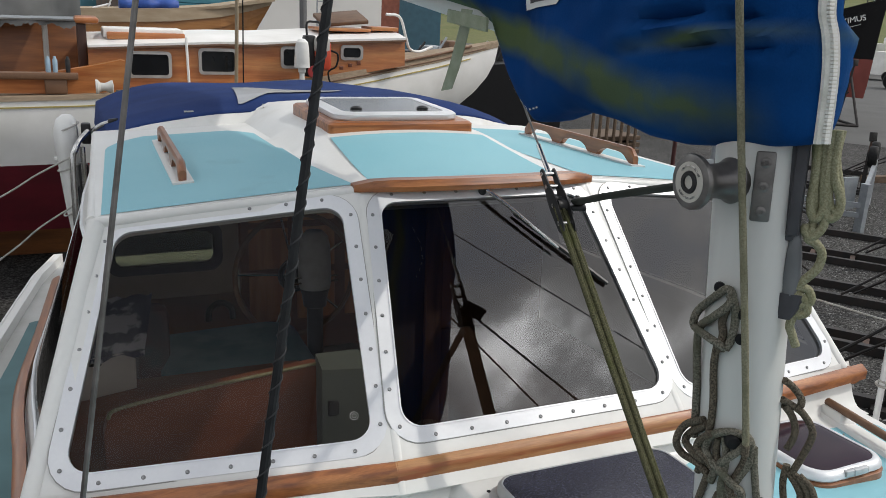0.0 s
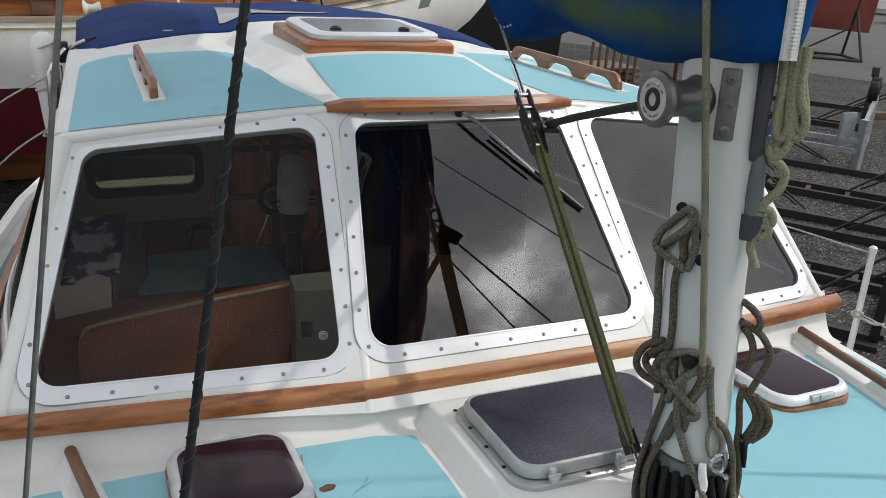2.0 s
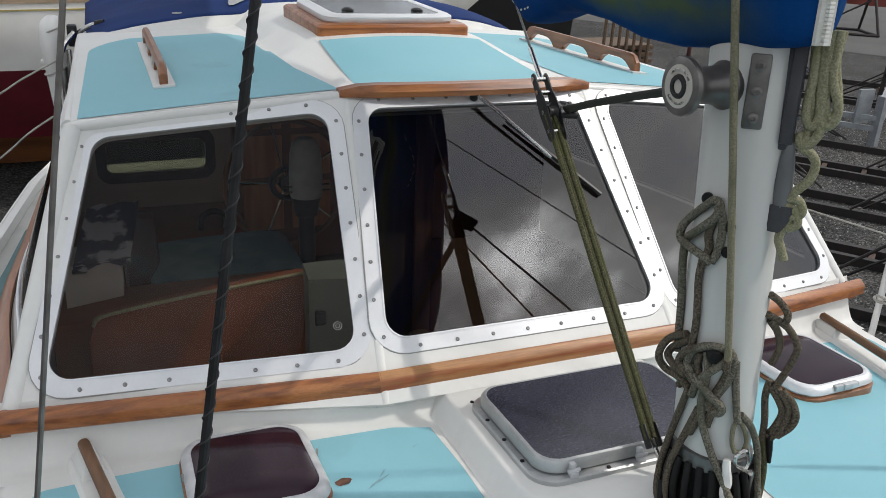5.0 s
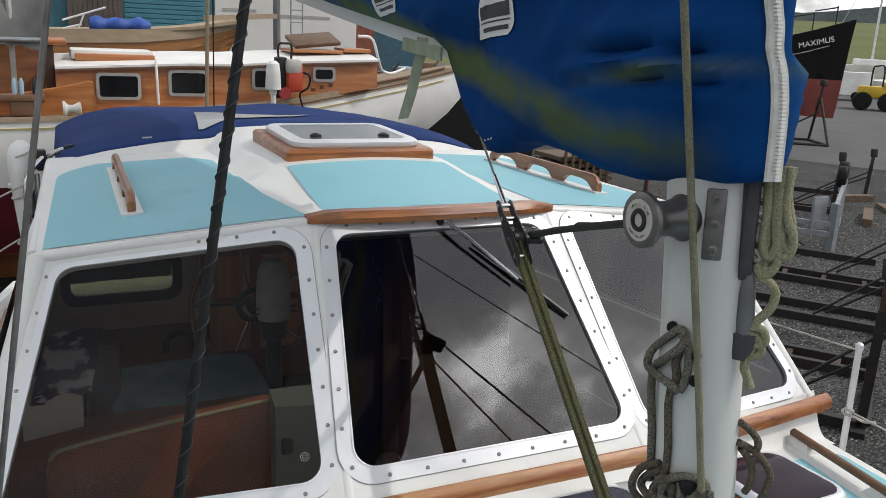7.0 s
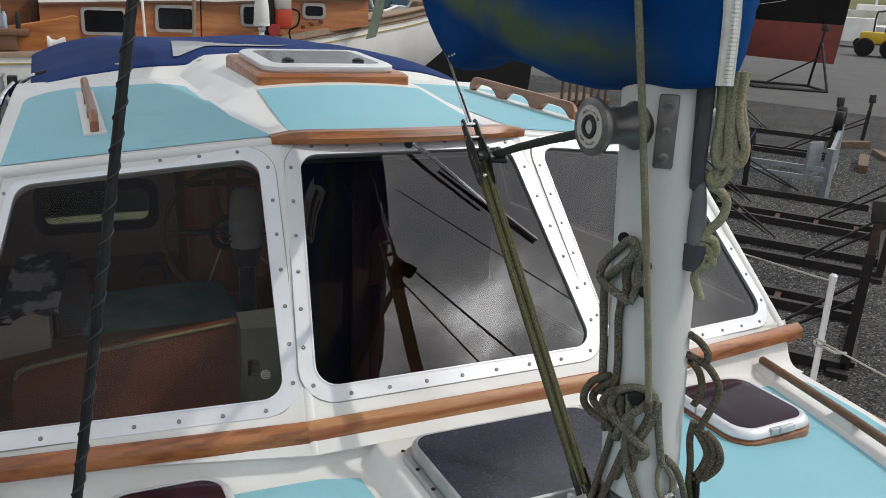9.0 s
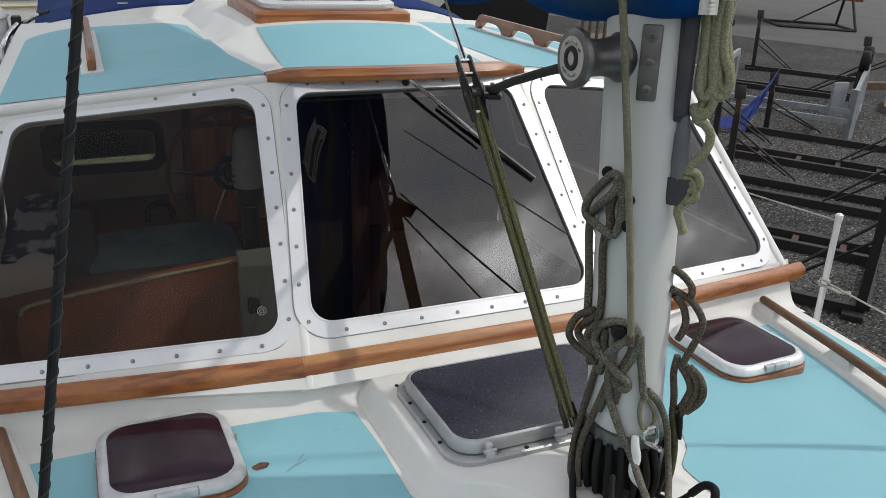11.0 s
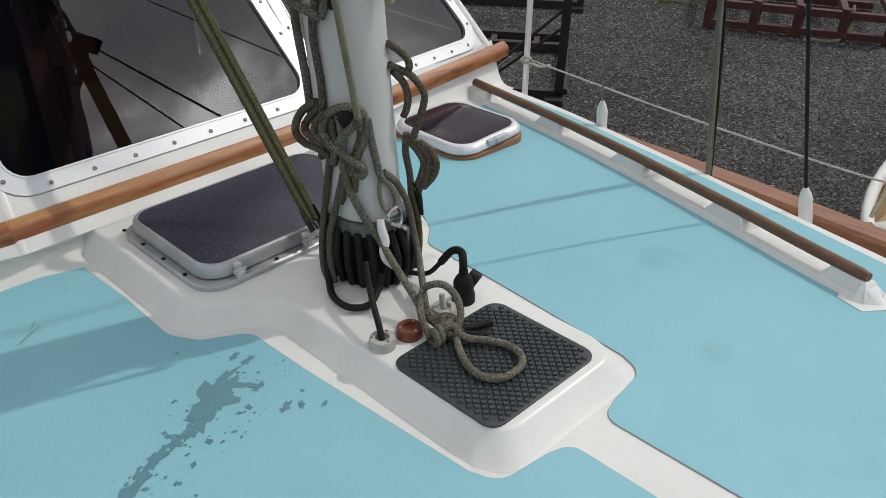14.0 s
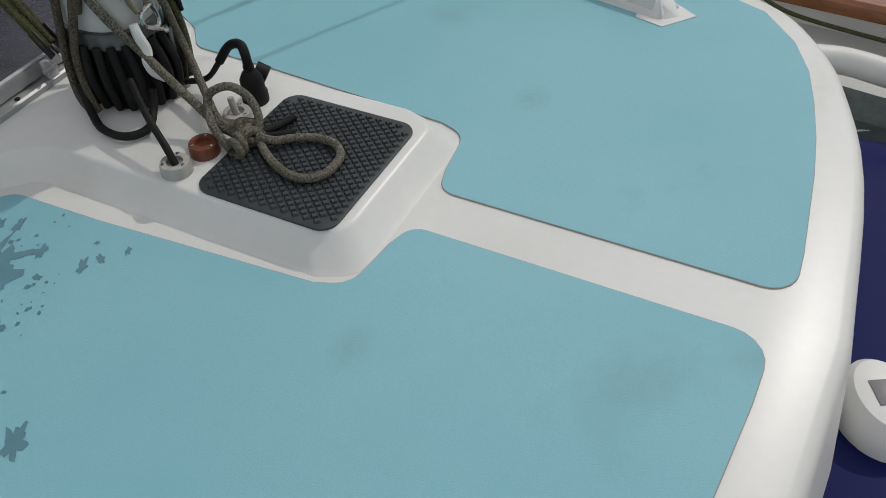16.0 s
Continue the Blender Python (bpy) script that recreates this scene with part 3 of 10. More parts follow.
ROOF_PLAN = [(-1.005, AFT_Y), (-1.060, 1.225), (-1.045, 1.200), (-0.375, 1.130), (0.375, 1.130), (1.045, 1.200), (1.060, 1.225), (1.005, AFT_Y)]
bm = sheet(ROOF_PLAN, roof_z, 0.012, 0.06)
part("wheelhouse_roof", bm, GEL, boat, "white moulded wheelhouse roof with a raised middle", smooth=30)


rim = bmesh.new()
tube(rim, [(x, y, roof_z(x, y) - 0.004) for x, y in fillet(ROOF_PLAN[1:-1], [0, 0.02, 0.02, 0.02, 0.02, 0], 3)], 0.0155, 12)
part("roof_rim", rim, GEL, boat, "rounded white rim along the front of the roof", smooth=60)
for side in (1, -1):
    rim = bmesh.new()
    tube(rim, [(side * (1.056 - 0.053 * k / 8), 1.20 + (AFT_Y - 1.20) * k / 8, roof_z(1.06, 1.20 + (AFT_Y - 1.20) * k / 8) + 0.002) for k in range(9)], 0.014, 10)
    part("roof_rim", rim, GEL, boat, "rounded white rim along the side of the roof", smooth=60)


def strip_patch(y0, y1, xa, xb, height, lift=0.0138, n=14, m=10):
    bm = bmesh.new()
    rows = [[(xa(y) + (xb(y) - xa(y)) * j / m, y) for j in range(m + 1)] for y in (y0 + (y1 - y0) * i / n for i in range(n + 1))]
    loft(bm, [[(x, y, height(x, y) + lift) for x, y in row] for row in rows], closed=False)
    return bm


part("roof_panel", strip_patch(1.155, 1.700, lambda y: -(0.315 - 0.03 * min(1, (y - 1.13) / 0.6)), lambda y: 0.315 - 0.03 * min(1, (y - 1.13) / 0.6), roof_z), BLUE, boat, "pale blue non-slip panel on the roof")
for side in (1, -1):
    def inner_x(y):
        return side * (0.372 + 0.038 * min(1, max(0, (y - 1.17) / 0.4)) + (0.10 * max(0, (y - 2.18) / 0.25) ** 2.5))

    def outer_x(y):
        return side * (1.034 - 0.05 * max(0, (y - 1.2) / 1.0) - 0.14 * max(0, (y - 2.15) / 0.28) ** 2.2)
    bm = strip_patch(1.205, 2.43, inner_x, outer_x, roof_z, n=30, m=16)
    for v in bm.verts:
        v.co.y -= (0.003 + 0.055 * max(0.0, 1 - (abs(v.co.x) - 0.37) / 0.64)) * (2.43 - v.co.y) / 1.225
        v.co.z = roof_z(v.co.x, v.co.y) + 0.0138
    part("roof_panel", bm, BLUE, boat, "pale blue non-slip panel on the roof")

# timber visor over the centre windscreen
bm = bmesh.new()
n = 14
rings = []
for i in range(n + 1):
    x = -0.385 + 0.77 * i / n
    e = min(1.0, min(i, n - i) / 1.6 + 0.25)
    y0 = 1.085 + 0.03 * (x / 0.38) ** 2
    rings.append([(x, y0 - 0.012 * e, 0.675), (x, y0 - 0.016 * e, 0.690), (x, y0 - 0.004, 0.690 + 0.018 * e), (x, y0 + 0.030, 0.692 + 0.018 * e), (x, y0 + 0.035, 0.675)])
loft(bm, rings)
part("timber_visor", bm, TEAK, boat, "curved varnished teak visor over the windscreen")

# aft bulkhead, cabin sole
bm = bmesh.new()
OPEN_LO, OPEN_HI = 0.090, 0.245
block(bm, (-1.160, AFT_Y - 0.03, -1.0), (-0.43, AFT_Y, OPEN_LO))
block(bm, (-0.535, AFT_Y - 0.03, OPEN_LO), (-0.43, AFT_Y, OPEN_HI))
loft(bm, [[(-x, AFT_Y - 0.03, z), (-0.970, AFT_Y - 0.03, z), (-0.970, AFT_Y, z), (-x, AFT_Y, z)] for x, z in ((1.150, OPEN_LO), (0.978, 0.625))])
block(bm, (-0.970, AFT_Y - 0.03, OPEN_HI), (-0.43, AFT_Y, 0.66))
part("aft_bulkhead", bm, material("cream_lining", (0.46, 0.42, 0.34), 0.6, second=(0.40, 0.36, 0.28)), boat, "cream-lined after bulkhead with windows", smooth=0)
bm = bmesh.new()
block(bm, (-0.43, AFT_Y - 0.03, -1.0), (1.160, AFT_Y, OPEN_LO))
block(bm, (-0.43, AFT_Y - 0.03, OPEN_LO), (0.56, AFT_Y, 0.68))
block(bm, (0.56, AFT_Y - 0.03, OPEN_LO), (0.97, AFT_Y, 0.66))
loft(bm, [[(x, AFT_Y - 0.03, z), (0.970, AFT_Y - 0.03, z), (0.970, AFT_Y, z), (x, AFT_Y, z)] for x, z in ((1.150, OPEN_LO), (0.978, 0.625))])
part("aft_bulkhead", bm, material("dark_panelling", (0.10, 0.045, 0.025), 0.6, second=(0.07, 0.03, 0.018)), boat, "dark panelled after bulkhead", smooth=0)
for side in (-1,):
    rear = thing("aft_window", "small after window in a dark rounded frame", "window", at=(side * 0.75, AFT_Y - 0.03, 0.17))
    m_ = Matrix.Translation((side * 0.752, AFT_Y - 0.03, 0.167)) @ pose(0, 0, 0, 90, 0, 0)
    bm = ring_between(bmesh.new(), fillet([(-0.205, -0.070), (0.205, -0.070), (0.205, 0.070), (-0.205, 0.070)], 0.035, 6), fillet([(-0.245, -0.112), (0.245, -0.112), (0.245, 0.112), (-0.245, 0.112)], 0.06, 6), 0.012, 0.012, m_)
    part("window_frame", bm, material("dark_frame", (0.035, 0.03, 0.027), 0.5), rear, "dark rounded frame")
    bm = bmesh.new()
    block(bm, (-0.21, -0.075, -0.015), (0.21, 0.075, -0.010), 0, m_)
    part("window_pane", bm, AFT_GLASS, rear, smooth=0)
bm = bmesh.new()
block(bm, (-1.18, 0.80, -0.385), (1.18, AFT_Y - 0.032, -0.355))
block(bm, (-1.0, 0.80, -0.355), (1.0, 0.86, -0.06))
part("cabin_sole", bm, material("dark_sole", (0.07, 0.035, 0.02), 0.6, second=(0.05, 0.025, 0.014)), boat, "dark teak cabin sole", smooth=0)
bm = bmesh.new()
block(bm, (-0.99, 1.22, 0.598), (0.99, AFT_Y - 0.035, 0.606))
part("headlining", bm, material("headlining", (0.35, 0.32, 0.27), 0.8), boat, "beige headlining", smooth=0)

# ---------- more materials ----------
def rope_material(name, a, b, c=None):
    return material(name, a, 0.85, spec=0.15, second=b, scale=300, spread=(0.37, 0.63), fine=700, fine_amount=0.25, bump=1.0, bump_scale=300, third=c or tuple(0.6 * x for x in a), third_scale=16, third_at=(0.52, 0.72))


ROPE_OLIVE = rope_material("olive_rope", (0.115, 0.112, 0.062), (0.042, 0.042, 0.022), (0.060, 0.068, 0.020))
ROPE_GREY = rope_material("weathered_grey_rope", (0.215, 0.20, 0.16), (0.060, 0.056, 0.042), (0.085, 0.088, 0.058))
ROPE_BROWN = rope_material("brown_grey_rope", (0.16, 0.135, 0.10), (0.040, 0.033, 0.025))
ROPE_CREAM = rope_material("cream_green_rope", (0.31, 0.30, 0.20), (0.19, 0.185, 0.11), (0.16, 0.17, 0.075))
ROPE_PALE = rope_material("pale_olive_rope", (0.24, 0.225, 0.155), (0.16, 0.15, 0.10), (0.13, 0.125, 0.075))
ROPE_WHITE = rope_material("white_rope", (0.55, 0.54, 0.50), (0.40, 0.39, 0.36))
MAST = material("mast_paint", (0.56, 0.560, 0.535), 0.42, second=(0.50, 0.50, 0.48), scale=2.5, stretch=(1, 1, 0.25), fine=50, fine_amount=0.08, bump=0.04, third=(0.33, 0.36, 0.34), third_scale=7, third_at=(0.60, 0.85))
GREEN_WEB = material("algae_webbing", (0.27, 0.30, 0.22), 0.85, second=(0.20, 0.23, 0.15), scale=20, fine=300, fine_amount=0.3)
WHITE_TAPE = material("white_zip_tape", (0.74, 0.73, 0.68), 0.7, second=(0.55, 0.54, 0.48), scale=30, fine=300, fine_amount=0.3)
PATCH = material("white_sail_patch", (0.66, 0.66, 0.65), 0.6, second=(0.58, 0.58, 0.57), scale=8)
INK = material("dark_print", (0.03, 0.03, 0.035), 0.6)
PINK = material("pale_pink_print", (0.50, 0.36, 0.33), 0.6)
SMOKE = material("smoked_acrylic", (0.017, 0.006, 0.012), 0.10, spec=0.24, second=(0.026, 0.010, 0.018), scale=5, rough_var=0.04, bump=0.03, bump_scale=8)
ACRYLIC = material("crazed_dark_acrylic", (0.018, 0.019, 0.034), 0.24, spec=0.38, second=(0.030, 0.031, 0.050), scale=6, spread=(0.40, 0.75), fine=260, fine_amount=0.45, bump=0.22, bump_scale=200, third=(0.075, 0.076, 0.10), third_scale=170, third_at=(0.56, 0.72))
MAT_RUBBER = material("dark_mat_rubber", (0.040, 0.048, 0.052), 0.5, second=(0.026, 0.031, 0.034), scale=12, fine=150, fine_amount=0.4)
BROWN_PLASTIC = material("brown_bakelite", (0.16, 0.05, 0.025), 0.4)
GREY_PLASTIC = material("grey_socket", (0.42, 0.41, 0.38), 0.5, second=(0.32, 0.31, 0.28), scale=30)
WHITE_PLASTIC = material("white_plastic", (0.74, 0.74, 0.72), 0.35, second=(0.66, 0.66, 0.63), scale=8)
DAMP = material("damp_deck_paint", (0.115, 0.255, 0.300), 0.30, second=(0.10, 0.225, 0.27), scale=6)


def bar(bm, a, b, r, sides=8):
    return tube(bm, [a, b], r, sides)


def rope_part(name, pts, r, mat, parent, label="", steps=8, sides=8):
    bm = bmesh.new()
    tube(bm, smooth_path(pts, steps), r, sides)
    return part(name, bm, mat, parent, label, smooth=60)


ALU_CAST = material("cast_silver", (0.58, 0.59, 0.60), 0.42, 0.35, second=(0.46, 0.47, 0.48), scale=30)
# ---------- hatches on the coachroof ----------
def rounded(x0, x1, y0, y1, r, seg=6):
    return fillet([(x0, y0), (x1, y0), (x1, y1), (x0, y1)], r, seg)


def stack(bm, levels):
    """Skins outlines at given heights: (outline, z or function)."""
    loft(bm, [[(x, y, z(x, y) if callable(z) else z) for x, y in run] for run, z in levels])
    return bm


hatch = thing("deck_hatch", "large aluminium deck hatch with a crazed dark acrylic lid, closed", "hatch", at=(0.01, 0.38, 0.045))
hx0, hx1, hy0, hy1 = -0.250, 0.275, 0.165, 0.535
bm = stack(bmesh.new(), [(rounded(hx0, hx1, hy0, hy1, 0.06), 0.042), (rounded(hx0, hx1, hy0, hy1, 0.06), 0.054), (rounded(hx0 + 0.004, hx1 - 0.004, hy0 + 0.004, hy1 - 0.004, 0.058), 0.057), (rounded(hx0 + 0.02, hx1 - 0.02, hy0 + 0.02, hy1 - 0.02, 0.05), 0.057)])
part("base_frame", bm, ALU_DULL, hatch, "dull aluminium base flange")
lid0 = (hx0 + 0.018, hx1 - 0.018, hy0 + 0.020, hy1 - 0.012)


def lid_run(g, r):
    return rounded(lid0[0] + g, lid0[1] - g, lid0[2] + g, lid0[3] - g, r)


bm = stack(bmesh.new(), [(lid_run(0, 0.052), 0.060), (lid_run(0, 0.052), 0.079), (lid_run(0.004, 0.050), 0.086), (lid_run(0.009, 0.047), 0.088), (lid_run(0.011, 0.046), 0.0872), (lid_run(0.012, 0.045), 0.070)])
part("lid_frame", bm, ALU_DULL, hatch, "rounded aluminium lid frame")
bm = stack(bmesh.new(), [(lid_run(0.0115, 0.045), 0.0705), (lid_run(0.0115, 0.045), 0.0865)])
part("lid_pane", bm, ACRYLIC, hatch, "crazed dark blue-grey acrylic pane")
for x in (-0.165, 0.0, 0.17):
    hinge = bmesh.new()
    block(hinge, (x - 0.010, hy0 + 0.002, 0.052), (x + 0.010, hy0 + 0.016, 0.068), 0.003)
    block(hinge, (x - 0.007, hy0 + 0.010, 0.064), (x + 0.007, hy0 + 0.028, 0.083), 0.003)
    bar(hinge, (x - 0.014, hy0 + 0.009, 0.069), (x + 0.014, hy0 + 0.009, 0.069), 0.004, 10)
    part("hinge", hinge, ALU_CAST, hatch, "cast aluminium hinge")
for x, y in [(hx0 + 0.009, hy0 + 0.09 + 0.085 * k) for k in range(4)] + [(-0.08, hy0 + 0.009), (0.085, hy0 + 0.009)]:
    s = bmesh.new()
    lathe(s, [(0.005, 0.0), (0.005, 0.002), (0.002, 0.003)], Matrix.Translation((x, y, 0.057)), 8)
    part("screw", s, RUBBER, hatch)


def small_hatch(side, label):
    x0, x1, y0, y1 = 0.614, 0.905, 0.322, 0.640
    h = thing("deck_hatch", label, "hatch", "small deck hatches", at=(side * 0.760, 0.48, deck_z(0.760, 0)))

    def run(g, r, shift=0.0):
        return [(side * x, y) for x, y in fillet([(x0 + g, y0 + g), (x1 - g, y0 + g + 0.012), (x1 - g - 0.004, y1 - g), (x0 + g + 0.004, y1 - g)], r, 7)]
    base = deck_z(0.767, 0)
    bm = stack(bmesh.new(), [(run(0.0, 0.065), lambda x, y: deck_z(x, y) - 0.002), (run(0.0, 0.065), base + 0.016), (run(0.006, 0.062), base + 0.019), (run(0.05, 0.04), base + 0.019)])
    part("timber_base", bm, TEAK_FA, h, "varnished timber pad")
    bm = stack(bmesh.new(), [(run(0.009, 0.062), base + 0.019), (run(0.006, 0.063), base + 0.0225), (run(0.003, 0.064), base + 0.026), (run(0.004, 0.064), base + 0.034), (run(0.009, 0.062), base + 0.042), (run(0.016, 0.058), base + 0.0465), (run(0.022, 0.054), base + 0.0475), (run(0.0245, 0.052), base + 0.0465), (run(0.025, 0.052), base + 0.034)])
    part("frame", bm, ALU_CAST if side < 0 else ALU, h, "cast silver frame with rounded corners")
    bm = stack(bmesh.new(), [(run(0.0248, 0.052), base + 0.030), (run(0.0248, 0.052), base + 0.0450), (run(0.032, 0.048), base + 0.0458), (run(0.05, 0.04), base + 0.0468), (run(0.09, 0.02), base + 0.0478)])
    part("pane", bm, SMOKE, h, "smoked purple-black acrylic pane")
    latch = bmesh.new()
    block(latch, (side * 0.722, y0 + 0.004, base + 0.027), (side * 0.800, y0 + 0.018, base + 0.0455), 0.003)
    piece = part("hinge", latch, ALU_CAST, h, "flat cast hinge")
    gap = bmesh.new()
    block(gap, (side * 0.7195, y0 + 0.006, base + 0.030), (side * 0.8025, y0 + 0.0195, base + 0.0446), 0.001)
    part("hinge_gap", gap, GEL_SEAM, piece, "grey gap round the hinge")
    pin = bmesh.new()
    block(pin, (side * 0.748, y0 + 0.000, base + 0.030), (side * 0.774, y0 + 0.016, base + 0.0475), 0.002)
    part("hinge_pin", pin, ALU_CAST, piece)
    for y in (0.50,):
        for xx in (x0 + 0.001, x1 - 0.006):
            line = bmesh.new()
            block(line, (side * xx, y, base + 0.025), (side * (xx + 0.005), y + 0.0016, base + 0.044))
            part("joint_line", line, GEL_SEAM, h)
    return h


small_hatch(-1, "small silver-framed hatch with smoked pane on a timber pad")
small_hatch(1, "small pale-framed hatch with smoked pane on a timber pad")

# ---------- handrails ----------
def coach_rail(side):
    h = thing("handrail", "round brown teak handrail on white moulded feet along the coachroof", "handrail", "coachroof handrails", at=(side * 0.95, 0.0, deck_z(0.95, 0)))
    run = [(1.090, 0.728), (1.058, 0.556), (1.010, 0.313), (0.935, 0.0), (0.838, -0.345), (0.782, -0.530), (0.738, -0.690)]
    line = smooth_path([(side * x, y, deck_z(x, y) + 0.046) for x, y in run], 8)
    bm = bmesh.new()
    tube(bm, line[:-1] + [line[-1]], [0.0132] * (len(line) - 1) + [0.010], 12)
    part("rail", bm, TEAK_GREY, h, "weathered brown teak rail")
    ys = [p.y for p in line]

    def at(y):
        """Point and direction of the rail abreast of y."""
        k = 0
        while k < len(line) - 2 and ys[k + 1] > y:
            k += 1
        d = (line[k + 1] - line[k]).normalized()
        return line[k] + d * ((y - line[k].y) / d.y), d

    def ring(y, base, top, rise):
        """Cross-section of the moulding: sloping cheeks and a flat top."""
        p, d = at(y)
        n = Vector((d.y, -d.x, 0)).normalized()
        out = []
        for o, z in ((-base, -0.002), (-top - 0.004, rise - 0.003), (-top, rise), (top, rise), (top + 0.004, rise - 0.003), (base, -0.002)):
            q = p + n * o
            out.append((q.x, q.y, deck_z(q.x, q.y) + z))
        return out
    bm = bmesh.new()
    loft(bm, [ring(0.74 - 1.43 * k / 36, 0.042, 0.030, 0.013) for k in range(37)])
    part("moulded_ridge", bm, GEL, h, "low white moulded ridge under the rail", smooth=30)
    for y0, y1 in ((0.735, 0.64), (0.385, 0.295), (0.055, -0.055), (-0.285, -0.385), (-0.610, -0.700)):
        bm = bmesh.new()
        loft(bm, [ring(y, b, t, r) for y, b, t, r in ((y0 + 0.012, 0.034, 0.028, 0.012), (y0 - 0.004, 0.032, 0.014, 0.036), (y0 - 0.012, 0.032, 0.012, 0.038), (y1 + 0.012, 0.032, 0.012, 0.038), (y1 + 0.004, 0.032, 0.014, 0.036), (y1 - 0.012, 0.034, 0.028, 0.012))])
        part("foot", bm, GEL, h, "tapered white foot", smooth=25)
    # nose of the moulding at the fore end, with its diamond-shaped flange
    bm = bmesh.new()
    loft(bm, [ring(y, b, t, r) for y, b, t, r in ((-0.690, 0.040, 0.020, 0.034), (-0.706, 0.038, 0.014, 0.026), (-0.722, 0.030, 0.006, 0.012), (-0.734, 0.018, 0.003, 0.002))])
    part("end_nose", bm, GEL, h, smooth=50)
    bm = sheet([(side * x, y) for x, y in ((0.795, -0.640), (0.690, -0.655), (0.672, -0.712), (0.742, -0.762), (0.790, -0.700))], deck_z, 0.0042, 0.05)
    part("end_flange", bm, GEL, h)


coach_rail(1)
coach_rail(-1)


def roof_rail(side, label):
    """A grab rail on the wheelhouse roof: bar cut out of one plank, standing on four feet, on a white strip."""
    x0, x1, y0, y1 = side * 0.800, side * 0.785, 1.46, 2.26
    h = thing("grab_rail", label, "grab rail", "roof grab rails", at=(x0, 1.85, roof_z(0.8, 1.85)))
    bm = sheet([(x0 - 0.030, y0 - 0.02), (x0 + 0.030, y0 - 0.02), (x1 + 0.030, y1 + 0.02), (x1 - 0.030, y1 + 0.02)], roof_z, 0.020, 0.2)
    part("mounting_strip", bm, GEL, h, "white painted strip under the rail")
    bm = bmesh.new()
    n = 40
    rings = []
    for i in range(n + 1):
        t = i / n
        y = y0 + (y1 - y0) * t
        x = x0 + (x1 - x0) * t
        base = roof_z(x, y) + 0.018
        k = abs(((t * 3) % 1.0) - 0.5) * 2            # 1 at a foot, 0 in mid-span
        low = base + (0.0 if k > 0.78 else 0.036 * (1 - (k / 0.78) ** 4))
        top = base + 0.060 - (0.028 if i in (0, n) else 0.006 if i in (1, n - 1) else 0)
        rings.append([(x - 0.011, y, low), (x + 0.011, y, low), (x + 0.012, y, top - 0.008), (x + 0.006, y, top), (x - 0.006, y, top), (x - 0.012, y, top - 0.008)])
    loft(bm, rings)
    part("rail", bm, TEAK_FA, h, "varnished teak rail with scalloped feet", smooth=40)


roof_rail(-1, "varnished teak grab rail on a white strip, starboard roof")
roof_rail(1, "varnished teak grab rail with scalloped feet, port roof")

# ---------- roof hatch ----------
rh = thing("roof_hatch", "pale framed clear roof hatch on a thick varnished timber base", "hatch", at=(0, 2.03, roof_z(0, 2.0)))
x0, x1, y0, y1 = -0.275, 0.275, 1.750, 2.29


def rz(lift):
    return lambda x, y: 0.772 + 0.055 * (y - 1.77) + lift


bm = stack(bmesh.new(), [(rounded(x0, x1, y0, y1, 0.02, 3), rz(-0.03)), (rounded(x0, x1, y0, y1, 0.02, 3), rz(0.022)), (rounded(x0 + 0.008, x1 - 0.008, y0 + 0.008, y1 - 0.008, 0.02, 3), rz(0.030)), (rounded(x0 + 0.06, x1 - 0.06, y0 + 0.06, y1 - 0.06, 0.03, 3), rz(0.030))])
part("timber_base", bm, TEAK, rh, "thick reddish varnished timber base")
bm = stack(bmesh.new(), [(rounded(x0 + 0.04, x1 - 0.04, y0 + 0.04, y1 - 0.04, 0.06), rz(0.030)), (rounded(x0 + 0.036, x1 - 0.036, y0 + 0.036, y1 - 0.036, 0.06), rz(0.036)), (rounded(x0 + 0.036, x1 - 0.036, y0 + 0.036, y1 - 0.036, 0.06), rz(0.050)), (rounded(x0 + 0.046, x1 - 0.046, y0 + 0.046, y1 - 0.046, 0.055), rz(0.057)), (rounded(x0 + 0.078, x1 - 0.078, y0 + 0.078, y1 - 0.078, 0.04), rz(0.057)), (rounded(x0 + 0.08, x1 - 0.08, y0 + 0.08, y1 - 0.08, 0.04), rz(0.045))])
part("frame", bm, ALU, rh, "white and silver lid frame")
bm = stack(bmesh.new(), [(rounded(x0 + 0.079, x1 - 0.079, y0 + 0.079, y1 - 0.079, 0.04), rz(0.044)), (rounded(x0 + 0.079, x1 - 0.079, y0 + 0.079, y1 - 0.079, 0.04), rz(0.0555))])
part("pane", bm, material("grey_acrylic", (0.13, 0.14, 0.145), 0.12, second=(0.10, 0.105, 0.11), scale=4), rh, "grey acrylic pane")
for x in (-0.13, 0.13):
    bm = bmesh.new()
    lathe(bm, [(0.022, 0), (0.022, 0.006), (0.012, 0.012), (0.001, 0.013)], Matrix.Translation((x, 1.90, rz(0.0555)(x, 1.90))), 12)
    part("handle_boss", bm, BLACK, rh, "black handle boss")

# ---------- canvas hood aft of the wheelhouse ----------
hood = thing("canvas_hood", "navy canvas cockpit hood with a clear window, stretched over hoops", "canopy", at=(0, 3.1, 0.5))


def hood_z(x, y):
    t = min(1.0, max(0.0, (y - 2.50) / 0.40))
    crown = 0.730 + 0.080 * t - (0.115 + 0.030 * t) * abs(x) ** 4
    return crown + 0.010 * math.sin(6 * x + 3 * y) * t + 0.006 * noise.noise(Vector((x * 5, y * 4, 0)))


def hood_front(x):
    return 2.700 - 0.030 * min(1.0, abs(x)) ** 2


